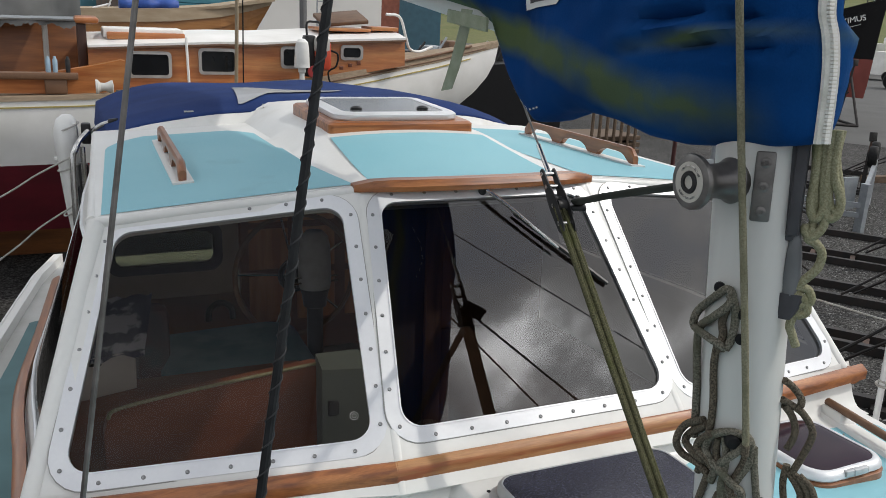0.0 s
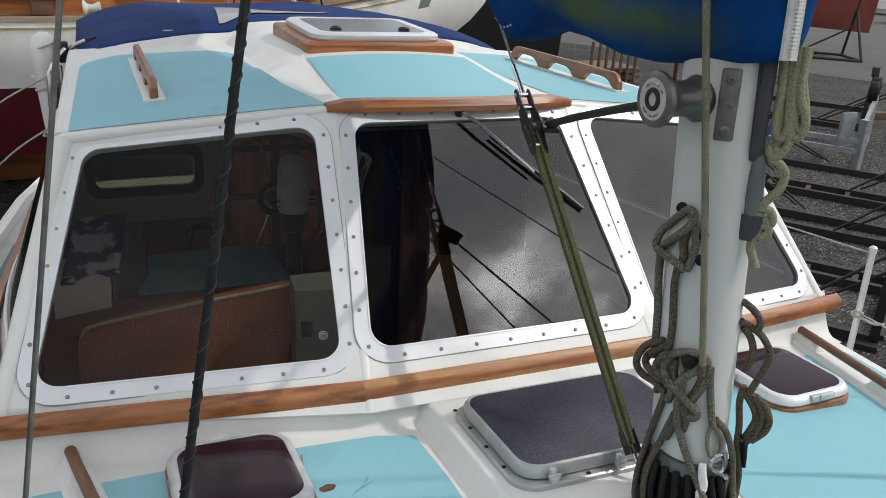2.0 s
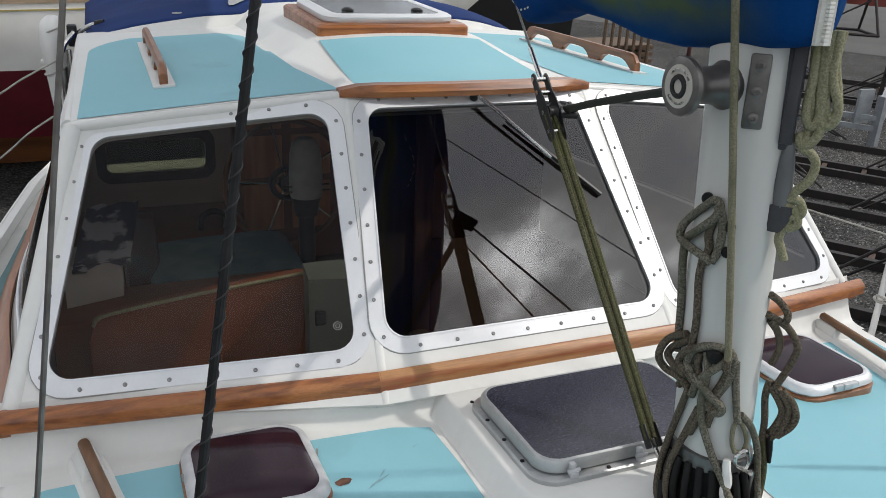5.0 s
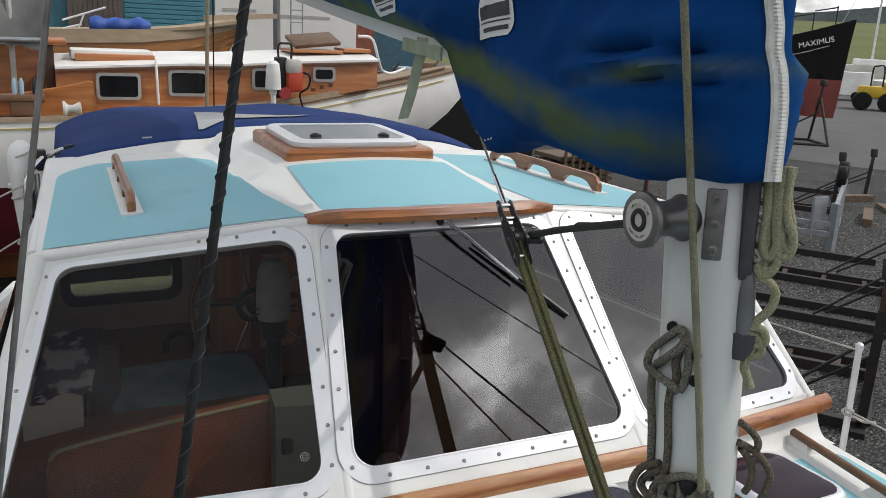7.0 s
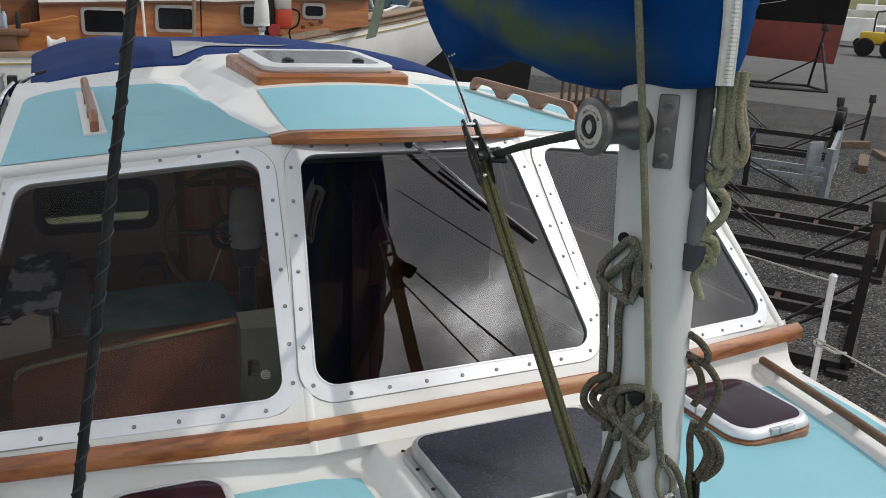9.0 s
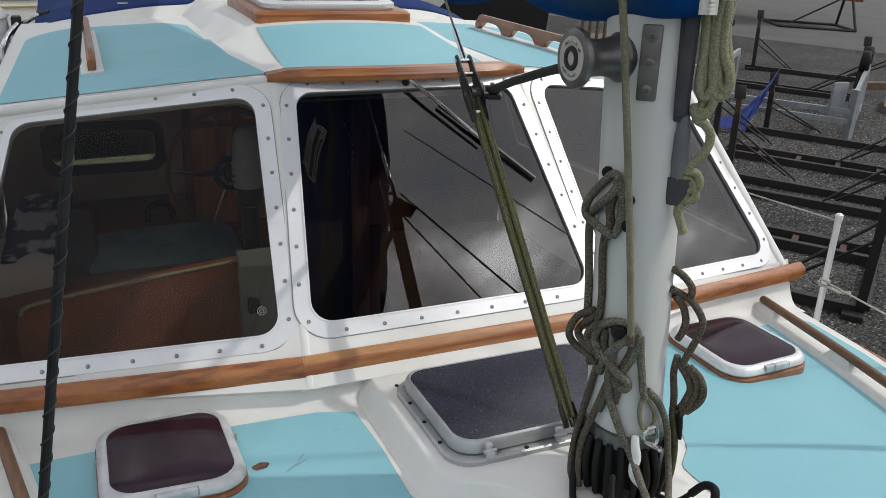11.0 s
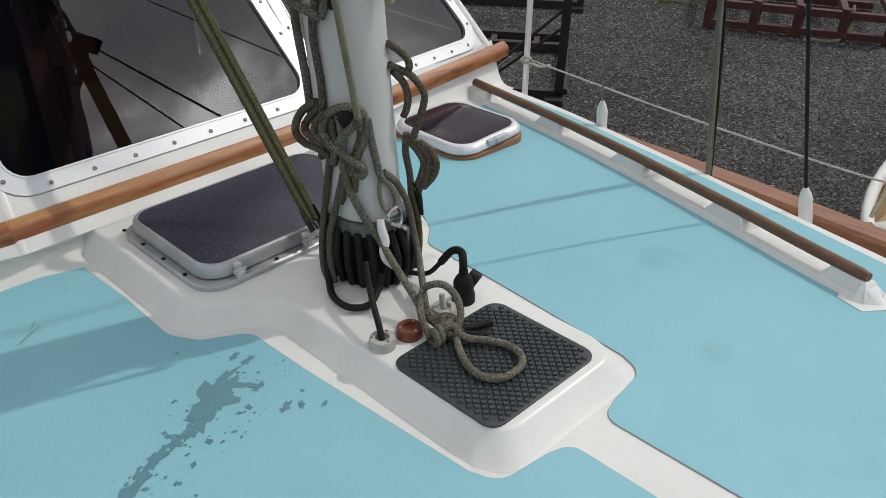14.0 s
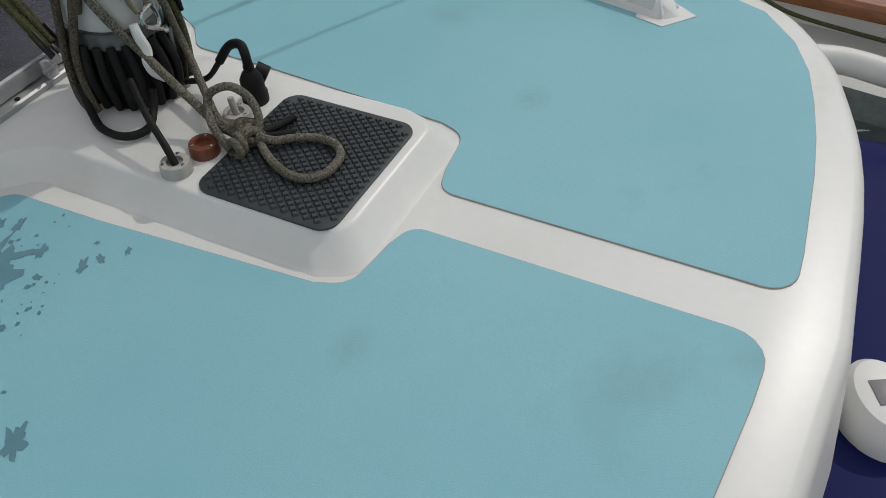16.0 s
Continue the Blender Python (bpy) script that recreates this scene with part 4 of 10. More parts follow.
bm = bmesh.new()
loft(bm, [[(x, hood_front(x) + dy, (hood_z(x, hood_front(x) + dy) if abs(x) < 0.965 else 0.57) - (0.004 if k == 0 else 0)) for x in [-0.975, -0.960] + [0.945 * i / 20 for i in range(-20, 21)] + [0.960, 0.975]] for k, dy in enumerate((0, 0.004, 0.03, 0.08, 0.14, 0.2, 0.26, 0.32, 0.38, 0.46, 0.56, 0.7, 0.9, 1.2, 1.5))], closed=False)
part("canvas", bm, NAVY, hood, smooth=60)
bm = strip_patch(2.78, 3.40, lambda y: -0.40 + 0.12 * (y - 2.78), lambda y: -0.38 + 1.05 * (y - 2.78), hood_z, 0.006, 14, 14)
part("clear_window", bm, material("cloudy_vinyl", (0.30, 0.31, 0.32), 0.25, second=(0.30, 0.31, 0.32), scale=6, spread=(0.4, 0.6), bump=0.3, bump_scale=20), hood, "cloudy clear vinyl window")
for x in (-0.62, -0.28, 0.45):
    bm = bmesh.new()
    block(bm, (x - 0.02, 2.745, hood_z(x, 2.75)), (x + 0.02, 2.752, hood_z(x, 2.75) + 0.006))
    part("tie_patch", bm, WHITE_TAPE, hood, "small pale lacing loop")
bm = bmesh.new()
tube(bm, [(x, hood_front(x) - 0.002, hood_z(x, hood_front(x)) - 0.004) for x in (0.945 * i / 20 for i in range(-20, 21))], 0.006, 6)
part("hem", bm, NAVY, hood, "rolled canvas hem")
bm = bmesh.new()
loft(bm, [[(x, hood_front(x) - 0.045, roof_z(x, 2.65) + 0.008), (x, hood_front(x) - 0.020, 0.5 * (roof_z(x, 2.68) + hood_z(x, 2.69)) + 0.010), (x, hood_front(x) - 0.003, hood_z(x, hood_front(x)) - 0.004), (x, hood_front(x) + 0.03, roof_z(x, 2.70) - 0.01)] for x in (0.955 * i / 24 for i in range(-24, 25))])
part("roof_upstand", bm, GEL, boat, "white upstand on the roof below the hood")

# ---------- mast and its fittings ----------
def mast_c(z):
    return Vector((0.048 - 0.028 * z, 0.026 + 0.028 * z, z))


def mast_ring(z, k=1.0, grow=0.0):
    c = mast_c(z)
    return [(c.x + (0.064 * k + grow) * math.copysign(abs(math.cos(a)) ** 0.9, math.cos(a)), c.y + (0.077 * k + grow) * math.copysign(abs(math.sin(a)) ** 0.9, math.sin(a)), z) for a in (2 * math.pi * i / 36 for i in range(36))]


def on_mast(bearing, z, out=0.0):
    """A place on the mast's skin; bearing in degrees, 0 to port, 90 aft, 180 starboard, 270 forward."""
    c, a = mast_c(z), radians(bearing)
    return Vector((c.x + (0.064 + out) * math.cos(a), c.y + (0.077 + out) * math.sin(a), z))


mast = thing("mast", "grey painted aluminium mast in a black heel boot on the coachroof", "mast", at=tuple(mast_c(0.045)))
bm = bmesh.new()
loft(bm, [mast_ring(z) for z in (0.175, 0.6, 1.1, 1.6, 2.4)])
part("mast_tube", bm, MAST, mast)
bm = bmesh.new()
loft(bm, [mast_ring(z, k) for z, k in ((0.045, 1.02), (0.06, 1.06), (0.15, 1.04), (0.16, 1.0))])
part("heel_boot", bm, RUBBER, mast, "black rubber heel boot")
for i in range(14):
    a = 150 + i * 16
    lo, hi = on_mast(a, 0.052, 0.010), on_mast(a, 0.165, 0.008)
    mid = on_mast(a + 2, 0.11, 0.020)
    rope_part("boot_fold", [lo, mid, hi], 0.0075, RUBBER, mast, "black rubber fold", 4, 7)
bm = bmesh.new()
loft(bm, [mast_ring(z, 1.0, g) for z, g in ((0.158, 0.002), (0.159, 0.007), (0.186, 0.006), (0.188, 0.001))])
part("heel_collar", bm, STEEL_OLD, mast, "dull grey heel collar")
bm = bmesh.new()
bar(bm, on_mast(62, 0.2, 0.0), on_mast(62, 1.6, 0.0), 0.004, 6)
bar(bm, on_mast(300, 0.2, -0.001), on_mast(300, 1.0, -0.001), 0.0022, 6)
part("luff_groove", bm, GEL_SEAM, mast, "thin vertical seam")
# foot plate with eye
bm = bmesh.new()
plate_m = Matrix.Translation(on_mast(300, 0.125, 0.016)) @ Matrix.Rotation(radians(300), 4, 'Z')
block(bm, (-0.003, -0.022, -0.035), (0.003, 0.022, 0.035), 0.003, plate_m)
part("foot_plate", bm, STEEL_OLD, mast, "drilled steel foot plate")
bm = bmesh.new()
lathe(bm, [(0.008, 0.0), (0.008, 0.005), (0.003, 0.006)], plate_m @ Matrix.Translation((0.003, 0.004, 0.004)) @ pose(0, 0, 0, 0, 90, 0), 12)
part("plate_bolt", bm, STEEL, mast)

# halyard winch on the starboard side
winch = thing("halyard_winch", "old grey drum winch bolted to the side of the mast", "winch", at=tuple(on_mast(180, 0.857)))
wm = Matrix.Translation((-0.030, 0.046, 0.868)) @ pose(0, 0, 0, 0, -90, 0)
bm = bmesh.new()
lathe(bm, [(0.040, -0.02), (0.041, 0.010), (0.038, 0.014), (0.033, 0.024), (0.030, 0.042), (0.030, 0.060), (0.034, 0.076), (0.040, 0.084)], wm, 32)
part("drum", bm, material("worn_bronze_chrome", (0.19, 0.18, 0.175), 0.38, 0.8, second=(0.11, 0.105, 0.10), scale=18, bump=0.08), winch, "worn waisted drum")
bm = bmesh.new()
lathe(bm, [(0.040, 0.084), (0.047, 0.086), (0.0485, 0.090), (0.047, 0.096), (0.040, 0.098), (0.019, 0.0985)], wm, 36)
flange = part("flange", bm, STEEL_OLD, winch, "round end flange")
bm = bmesh.new()
lathe(bm, [(0.019, 0.0986), (0.034, 0.0992), (0.035, 0.0992), (0.035, 0.0975)], wm, 32)
part("badge_ring", bm, material("cream_badge", (0.50, 0.48, 0.43), 0.45, second=(0.40, 0.38, 0.34), scale=20), flange, "cream badge ring with dark bars")
for k, (a0, a1) in enumerate(((-62, 50), (128, 222))):
    bm = bmesh.new()
    tube(bm, [wm @ Vector((0.0275 * math.cos(radians(a)), 0.0275 * math.sin(radians(a)), 0.0992)) for a in (a0 + (a1 - a0) * i / 10 for i in range(11))], 0.0022, 5)
    part("badge_bar", bm, material("badge_print", (0.10, 0.10, 0.095), 0.5, second=(0.42, 0.40, 0.36), scale=160, spread=(0.45, 0.55)), flange)
bm = bmesh.new()
lathe(bm, [(0.020, 0.094), (0.020, 0.0990), (0.018, 0.1020), (0.012, 0.1020), (0.009, 0.088), (0.001, 0.088)], wm, 24)
part("handle_socket", bm, BLACK, flange, "dark star socket")
bm = bmesh.new()
lathe(bm, [(0.050, -0.035), (0.050, -0.02), (0.045, -0.012)], wm, 24)
part("mounting_pad", bm, STEEL_OLD, winch)
# bolted strap
q = on_mast(230, 0.865, 0.004)
bm = bmesh.new()
face = Matrix.Translation(q) @ Matrix.Rotation(radians(230 + 90), 4, 'Z') @ pose(0, 0, 0, 90, 0, 0)
block(bm, (-0.016, -0.060, -0.010), (0.016, 0.060, 0.003), 0.004, face)
strap = part("bolted_strap", bm, STEEL_OLD, winch, "dull steel strap with three bolts")
for dz in (-0.042, 0.0, 0.042):
    bm = bmesh.new()
    lathe(bm, [(0.009, 0.003), (0.009, 0.006), (0.0065, 0.0075), (0.0035, 0.0075), (0.003, 0.005)], face @ Matrix.Translation((0, dz, 0)), 12)
    part("bolt", bm, STEEL_OLD, strap)

# sliding car, tapered handle and cup on the fore side
car = thing("mast_track", "dark grey track with a tapered handle on the mast", "mast track", at=(0.035, -0.024, 0.75))
DARK_GREY = material("dark_anodised", (0.060, 0.060, 0.066), 0.5, second=(0.040, 0.040, 0.045), scale=12, spec=0.3, fine=90, fine_amount=0.3)
cmx = Matrix.Translation((0.036, -0.025, 0.772)) @ pose(0, 0, 0, 0, 0, -44)
bm = bmesh.new()
block(bm, (-0.018, -0.010, 0), (0.018, 0.012, 0.20), 0.004, cmx)
block(bm, (-0.004, -0.020, 0.012), (0.015, -0.010, 0.20), 0.003, cmx)
part("track", bm, DARK_GREY, car, "dark grey anodised track")
bm = bmesh.new()
block(bm, (-0.032, -0.008, -0.018), (-0.018, 0.008, 0.036), 0.003, cmx)
part("side_lug", bm, DARK_GREY, car)
bm = bmesh.new()
h0, h1 = Vector((0.044, -0.035, 0.790)), Vector((0.046, -0.037, 0.672))
tube(bm, [h0, h0.lerp(h1, 0.08), h0.lerp(h1, 0.35), h0.lerp(h1, 0.70), h1], [0.006, 0.009, 0.0135, 0.0155, 0.0125], 16)
part("handle", bm, material("grey_handle", (0.15, 0.155, 0.16), 0.5, second=(0.11, 0.115, 0.12), scale=12, spec=0.3), car, "tapered grey handle")
bm = bmesh.new()
loft(bm, [[(0.038 + 0.71 * u * w_ + dx, -0.028 - 0.71 * u * w_ + 0.012 * v - dx, z) for u, v in ((-1, 1), (-1, -1), (-0.5, -1.6), (0.5, -1.6), (1, -1), (1, 1))] for z, w_, dx in ((0.634, 0.010, -0.002), (0.645, 0.018, 0.0), (0.660, 0.021, 0.002), (0.680, 0.023, 0.003))])
part("cup", bm, DARK_GREY, car, "dark cleat cup")

# ---------- ropes at the mast ----------
R = 0.0068
# starboard hitch on a horn cleat
hitch = thing("halyard_coil", "dark grey-green halyard hitched on a mast cleat, starboard", "rope coil", "halyard coils", at=(-0.05, 0.06, 0.62))
for k, run in enumerate(([(-0.021, 0.087, 0.360), (-0.024, 0.090, 0.452), (-0.030, 0.095, 0.541), (-0.029, 0.094, 0.582), (-0.049, 0.041, 0.620), (-0.046, 0.009, 0.652), (-0.042, 0.007, 0.672), (-0.043, 0.021, 0.678), (-0.043, 0.045, 0.659), (-0.032, 0.097, 0.617), (-0.038, 0.102, 0.596), (-0.036, 0.100, 0.581), (-0.051, 0.052, 0.582), (-0.048, 0.020, 0.576), (-0.038, 0.013, 0.568)],
                         [(-0.038, 0.013, 0.568), (-0.033, 0.008, 0.584), (-0.032, 0.004, 0.609), (-0.032, 0.004, 0.635), (-0.037, 0.006, 0.657), (-0.041, 0.015, 0.670)],
                         [(-0.038, 0.029, 0.560), (-0.038, 0.023, 0.591), (-0.039, 0.027, 0.614), (-0.038, 0.022, 0.639)])):
    rope_part("rope_strand", run, R * 1.12, (ROPE_GREY, ROPE_GREY, ROPE_BROWN)[k], hitch, "", 8, 10)
rope_part("rope_strand", [(-0.040, 0.032, 0.572), (-0.038, 0.037, 0.526), (-0.035, 0.031, 0.452), (-0.034, 0.035, 0.394), (-0.028, 0.059, 0.301)], R, ROPE_BROWN, hitch)
for run in ([(-0.032, 0.027, 0.315), (-0.030, 0.054, 0.224), (-0.034, 0.072, 0.13), (-0.046, 0.060, 0.075), (-0.056, 0.030, 0.056)],
            [(-0.025, 0.002, 0.284), (-0.032, 0.019, 0.222), (-0.040, 0.038, 0.150), (-0.047, 0.034, 0.090), (-0.052, 0.020, 0.057)]):
    rope_part("rope_strand", run, R, ROPE_BROWN, hitch)
for x, y, z in ((-0.042, 0.040, 0.676), (-0.024, -0.004, 0.637), (-0.023, -0.006, 0.591)):
    bm = bmesh.new()
    lathe(bm, [(0.010, -0.004), (0.010, 0.003), (0.006, 0.007), (0.001, 0.008)], Matrix.Translation((x, y, z)) @ Matrix.Rotation(radians(225), 4, 'Z') @ pose(0, 0, 0, 0, 90, 0), 14)
    part("cleat_horn", bm, RUBBER, hitch, "black cleat end")
# loop round the foot, starboard
rope_part("rope_strand", [(-0.045, 0.05, 0.10), (-0.065, 0.02, 0.062), (-0.085, -0.02, 0.056), (-0.085, -0.065, 0.056), (-0.055, -0.085, 0.056), (-0.02, -0.07, 0.065), (0.0, -0.06, 0.09)], R, RUBBER, hitch, "black cable loop")

# starboard-aft hitch lower down
low = thing("halyard_coil", "brown-grey rope hank tied low on the mast, starboard", "rope coil", "halyard coils", at=(-0.045, 0.09, 0.35))
for run in ([(-0.034, 0.051, 0.413), (-0.032, 0.095, 0.386), (-0.044, 0.104, 0.364), (-0.046, 0.105, 0.340), (-0.034, 0.097, 0.320), (-0.033, 0.057, 0.321), (-0.032, 0.027, 0.313)],
            [(-0.034, 0.040, 0.406), (-0.025, 0.090, 0.369), (-0.033, 0.096, 0.349), (-0.039, 0.065, 0.341), (-0.036, 0.030, 0.338)],
            [(-0.043, 0.018, 0.402), (-0.044, 0.041, 0.380), (-0.043, 0.051, 0.357), (-0.043, 0.024, 0.350), (-0.040, 0.009, 0.337)]):
    rope_part("rope_strand", run, R * 1.1, ROPE_BROWN, low, "", 8, 10)

# fore hank with its long tail to the loop on the mat
hank = thing("halyard_coil", "grey braided halyard hank, its tail looped on the mat", "rope coil", "halyard coils", at=(-0.035, -0.03, 0.37))
for run in ([(0.001, -0.035, 0.392), (-0.014, -0.027, 0.415), (-0.032, -0.003, 0.413), (-0.038, 0.022, 0.394), (-0.039, 0.033, 0.367), (-0.040, 0.017, 0.349), (-0.037, -0.010, 0.337), (-0.026, -0.029, 0.321), (-0.014, -0.038, 0.310), (-0.008, -0.038, 0.296), (-0.011, -0.029, 0.287), (-0.019, -0.017, 0.294), (-0.021, -0.008, 0.308)],
            [(-0.030, 0.020, 0.301), (-0.031, 0.010, 0.332), (-0.033, -0.012, 0.361), (-0.024, -0.029, 0.383), (-0.013, -0.036, 0.399), (-0.005, -0.035, 0.410), (-0.012, -0.024, 0.416)],
            [(-0.018, -0.016, 0.412), (-0.003, -0.034, 0.408), (0.003, -0.038, 0.382), (-0.001, -0.036, 0.357), (-0.009, -0.028, 0.332), (-0.015, -0.018, 0.306), (-0.022, -0.005, 0.281)]):
    rope_part("rope_strand", run, R * 1.12, ROPE_GREY, hank, "", 8, 10)
rope_part("tail", [(-0.027, 0.001, 0.400), (-0.026, -0.008, 0.364), (-0.028, -0.008, 0.330), (-0.030, -0.007, 0.301), (-0.027, -0.013, 0.267), (-0.021, -0.022, 0.238), (-0.009, -0.037, 0.197), (0.007, -0.055, 0.153)] + [(0.002, -0.095, 0.125), (-0.008, -0.150, 0.096), (-0.016, -0.200, 0.070), (-0.018, -0.250, 0.060)], R * 1.05, ROPE_GREY, hank, "tail leading to the mat", 8, 10)
rope_part("tail", [(0.006, -0.040, 0.393), (0.009, -0.042, 0.359), (0.013, -0.047, 0.321), (0.016, -0.051, 0.293), (0.021, -0.053, 0.275)], R, ROPE_GREY, hank, "spliced end", 6, 10)
for run in ([(0.020, -0.050, 0.280), (0.016, -0.049, 0.257), (0.018, -0.050, 0.231), (0.025, -0.053, 0.211)], [(0.025, -0.051, 0.277), (0.041, -0.054, 0.251), (0.048, -0.054, 0.225), (0.041, -0.055, 0.210), (0.027, -0.053, 0.211)]):
    rope_part("splice", run, R * 0.62, ROPE_PALE, hank, "frayed pale splice", 6, 8)
rope_part("tail", [(0.026, -0.051, 0.289), (0.053, -0.055, 0.259), (0.080, -0.052, 0.205), (0.086, -0.058, 0.150), (0.078, -0.080, 0.105), (0.040, -0.130, 0.085), (0.000, -0.185, 0.066), (-0.014, -0.235, 0.060)], R, ROPE_GREY, hank, "", 10)
for run in ([(-0.031, 0.013, 0.393), (-0.030, 0.014, 0.361), (-0.027, -0.001, 0.336), (-0.022, -0.015, 0.314), (-0.017, -0.022, 0.287), (-0.016, -0.017, 0.255)],
            [(-0.007, -0.028, 0.407), (-0.004, -0.031, 0.369), (-0.010, -0.025, 0.339), (-0.019, -0.013, 0.301), (-0.026, -0.005, 0.269), (-0.027, 0.013, 0.225)]):
    rope_part("rope_strand", run, R, ROPE_BROWN, hank, "", 8, 10)
bm = bmesh.new()
lathe(bm, [(0.015, -0.006), (0.015, 0.010), (0.011, 0.018), (0.001, 0.020)], Matrix.Translation((-0.021, -0.012, 0.400)) @ Matrix.Rotation(radians(240), 4, 'Z') @ pose(0, 0, 0, 0, 90, 0), 14)
part("cleat_horn", bm, RUBBER, hank, "black cleat end")
rope_part("loop", [(-0.006, -0.262, 0.062), (-0.035, -0.300, 0.0585), (-0.058, -0.344, 0.0585), (-0.061, -0.382, 0.0585), (-0.041, -0.405, 0.0585), (-0.008, -0.409, 0.0585), (0.016, -0.399, 0.0585), (0.030, -0.376, 0.0585), (0.029, -0.347, 0.0585), (0.014, -0.318, 0.0600), (-0.008, -0.295, 0.0640), (-0.014, -0.270, 0.0700)], R * 1.02, ROPE_GREY, hank, "bowline loop lying on the mat", 8, 10)
for cx_, cy_, cz_, tilt in ((-0.012, -0.252, 0.066, 20), (-0.020, -0.262, 0.068, -25), (-0.034, -0.252, 0.064, 60), (-0.046, -0.250, 0.060, 75)):
    rope_part("knot_turn", [tuple(Matrix.Translation((cx_, cy_, cz_)) @ pose(0, 0, 0, 80, 0, tilt) @ Vector((0.0135 * math.cos(2 * math.pi * i / 9), 0.0115 * math.sin(2 * math.pi * i / 9), 0.003 * math.sin(2 * math.pi * i / 9)))) for i in range(10)], R * 1.05, ROPE_GREY, hank, "", 4, 8)
rope_part("knot_ring", [(-0.050, -0.245, 0.060), (-0.030, -0.200, 0.080), (0.002, -0.172, 0.100), (0.012, -0.186, 0.116), (0.024, -0.207, 0.118), (0.024, -0.236, 0.106), (0.012, -0.258, 0.085), (-0.010, -0.266, 0.066)], R, ROPE_GREY, hank, "", 7, 10)
rope_part("stub_end", [(-0.006, -0.272, 0.062), (0.012, -0.292, 0.060), (0.028, -0.310, 0.058)], R * 0.95, RUBBER, hank, "taped black rope end", 5, 8)
rope_part("knot", [(-0.028, -0.240, 0.062), (-0.005, -0.232, 0.078), (0.012, -0.252, 0.066), (-0.008, -0.272, 0.060), (-0.030, -0.258, 0.072), (-0.010, -0.240, 0.082), (0.008, -0.262, 0.076)], R, ROPE_BROWN, hank, "knot", 8)
rope_part("rope_end", [(0.000, -0.262, 0.062), (0.030, -0.276, 0.060), (0.060, -0.288, 0.060)], R * 0.95, RUBBER, hank, "taped black end")
# shackle
bm = bmesh.new()
tube(bm, smooth_path([(0.030, -0.058, 0.211), (0.047, -0.060, 0.215), (0.055, -0.060, 0.191), (0.049, -0.062, 0.178), (0.027, -0.060, 0.188), (0.024, -0.058, 0.202), (0.030, -0.058, 0.211)], 6), 0.0036, 8)
bar(bm, (0.028, -0.060, 0.187), (0.060, -0.066, 0.166), 0.0042)
lathe(bm, [(0.0065, 0.0), (0.0065, 0.005), (0.002, 0.006)], Matrix.Translation((0.057, -0.066, 0.168)) @ pose(0, 0, 0, 70, 0, 40), 10)
part("shackle", bm, STEEL, hank, "bright steel shackle")
bm = bmesh.new()
hook_run = smooth_path([(0.011, -0.052, 0.198), (0.010, -0.056, 0.179), (0.013, -0.060, 0.155), (0.007, -0.062, 0.138), (0.009, -0.066, 0.119), (0.023, -0.072, 0.100)], 6)
tube(bm, hook_run, [0.0072 + 0.0018 * math.sin(math.pi * i / (len(hook_run) - 1)) for i in range(len(hook_run))], 10)
part("plastic_hook", bm, WHITE_PLASTIC, hank, "pale plastic hook")

# port hanks
ph = thing("halyard_coil", "brown weathered rope hank hanging on the mast, port", "rope coil", "halyard coils", at=(0.12, -0.03, 0.30))
for run in ([(0.101, -0.032, 0.337), (0.099, -0.030, 0.301), (0.103, -0.035, 0.254), (0.104, -0.036, 0.211)],
            [(0.103, -0.035, 0.324), (0.115, -0.051, 0.297), (0.120, -0.056, 0.275), (0.115, -0.051, 0.247), (0.109, -0.042, 0.222)],
            [(0.107, -0.040, 0.325), (0.119, -0.057, 0.308), (0.126, -0.065, 0.287), (0.124, -0.062, 0.256), (0.113, -0.047, 0.219)],
            [(0.115, -0.051, 0.321), (0.128, -0.068, 0.303), (0.134, -0.076, 0.278), (0.131, -0.071, 0.253), (0.119, -0.055, 0.227)]):
    rope_part("rope_strand", run, R * 1.0, ROPE_BROWN, ph, "", 8, 10)
for run in ([(0.065, -0.035, 0.475), (0.096, -0.027, 0.457), (0.107, -0.042, 0.448), (0.117, -0.054, 0.430), (0.122, -0.061, 0.411), (0.120, -0.058, 0.388), (0.114, -0.050, 0.356), (0.107, -0.040, 0.322)],
            [(0.065, -0.034, 0.512), (0.095, -0.027, 0.492), (0.105, -0.040, 0.473), (0.104, -0.038, 0.455), (0.092, -0.023, 0.455)],
            [(0.079, -0.027, 0.459), (0.099, -0.031, 0.434), (0.104, -0.037, 0.408), (0.102, -0.034, 0.384), (0.098, -0.029, 0.369)]):
    rope_part("rope_strand", run, R, ROPE_BROWN, ph, "", 8, 10)
rope_part("rope_strand", [(0.104, -0.036, 0.215), (0.110, -0.046, 0.158), (0.108, -0.050, 0.106), (0.092, -0.058, 0.060)], R, ROPE_OLIVE, ph)
tail_bm = bmesh.new()
tube(tail_bm, [(0.110, -0.043, 0.235), (0.112, -0.046, 0.221), (0.114, -0.049, 0.194), (0.116, -0.052, 0.168)], [0.0075, 0.007, 0.006, 0.0035], 8)
part("rope_end", tail_bm, RUBBER, ph, "dark taped end")

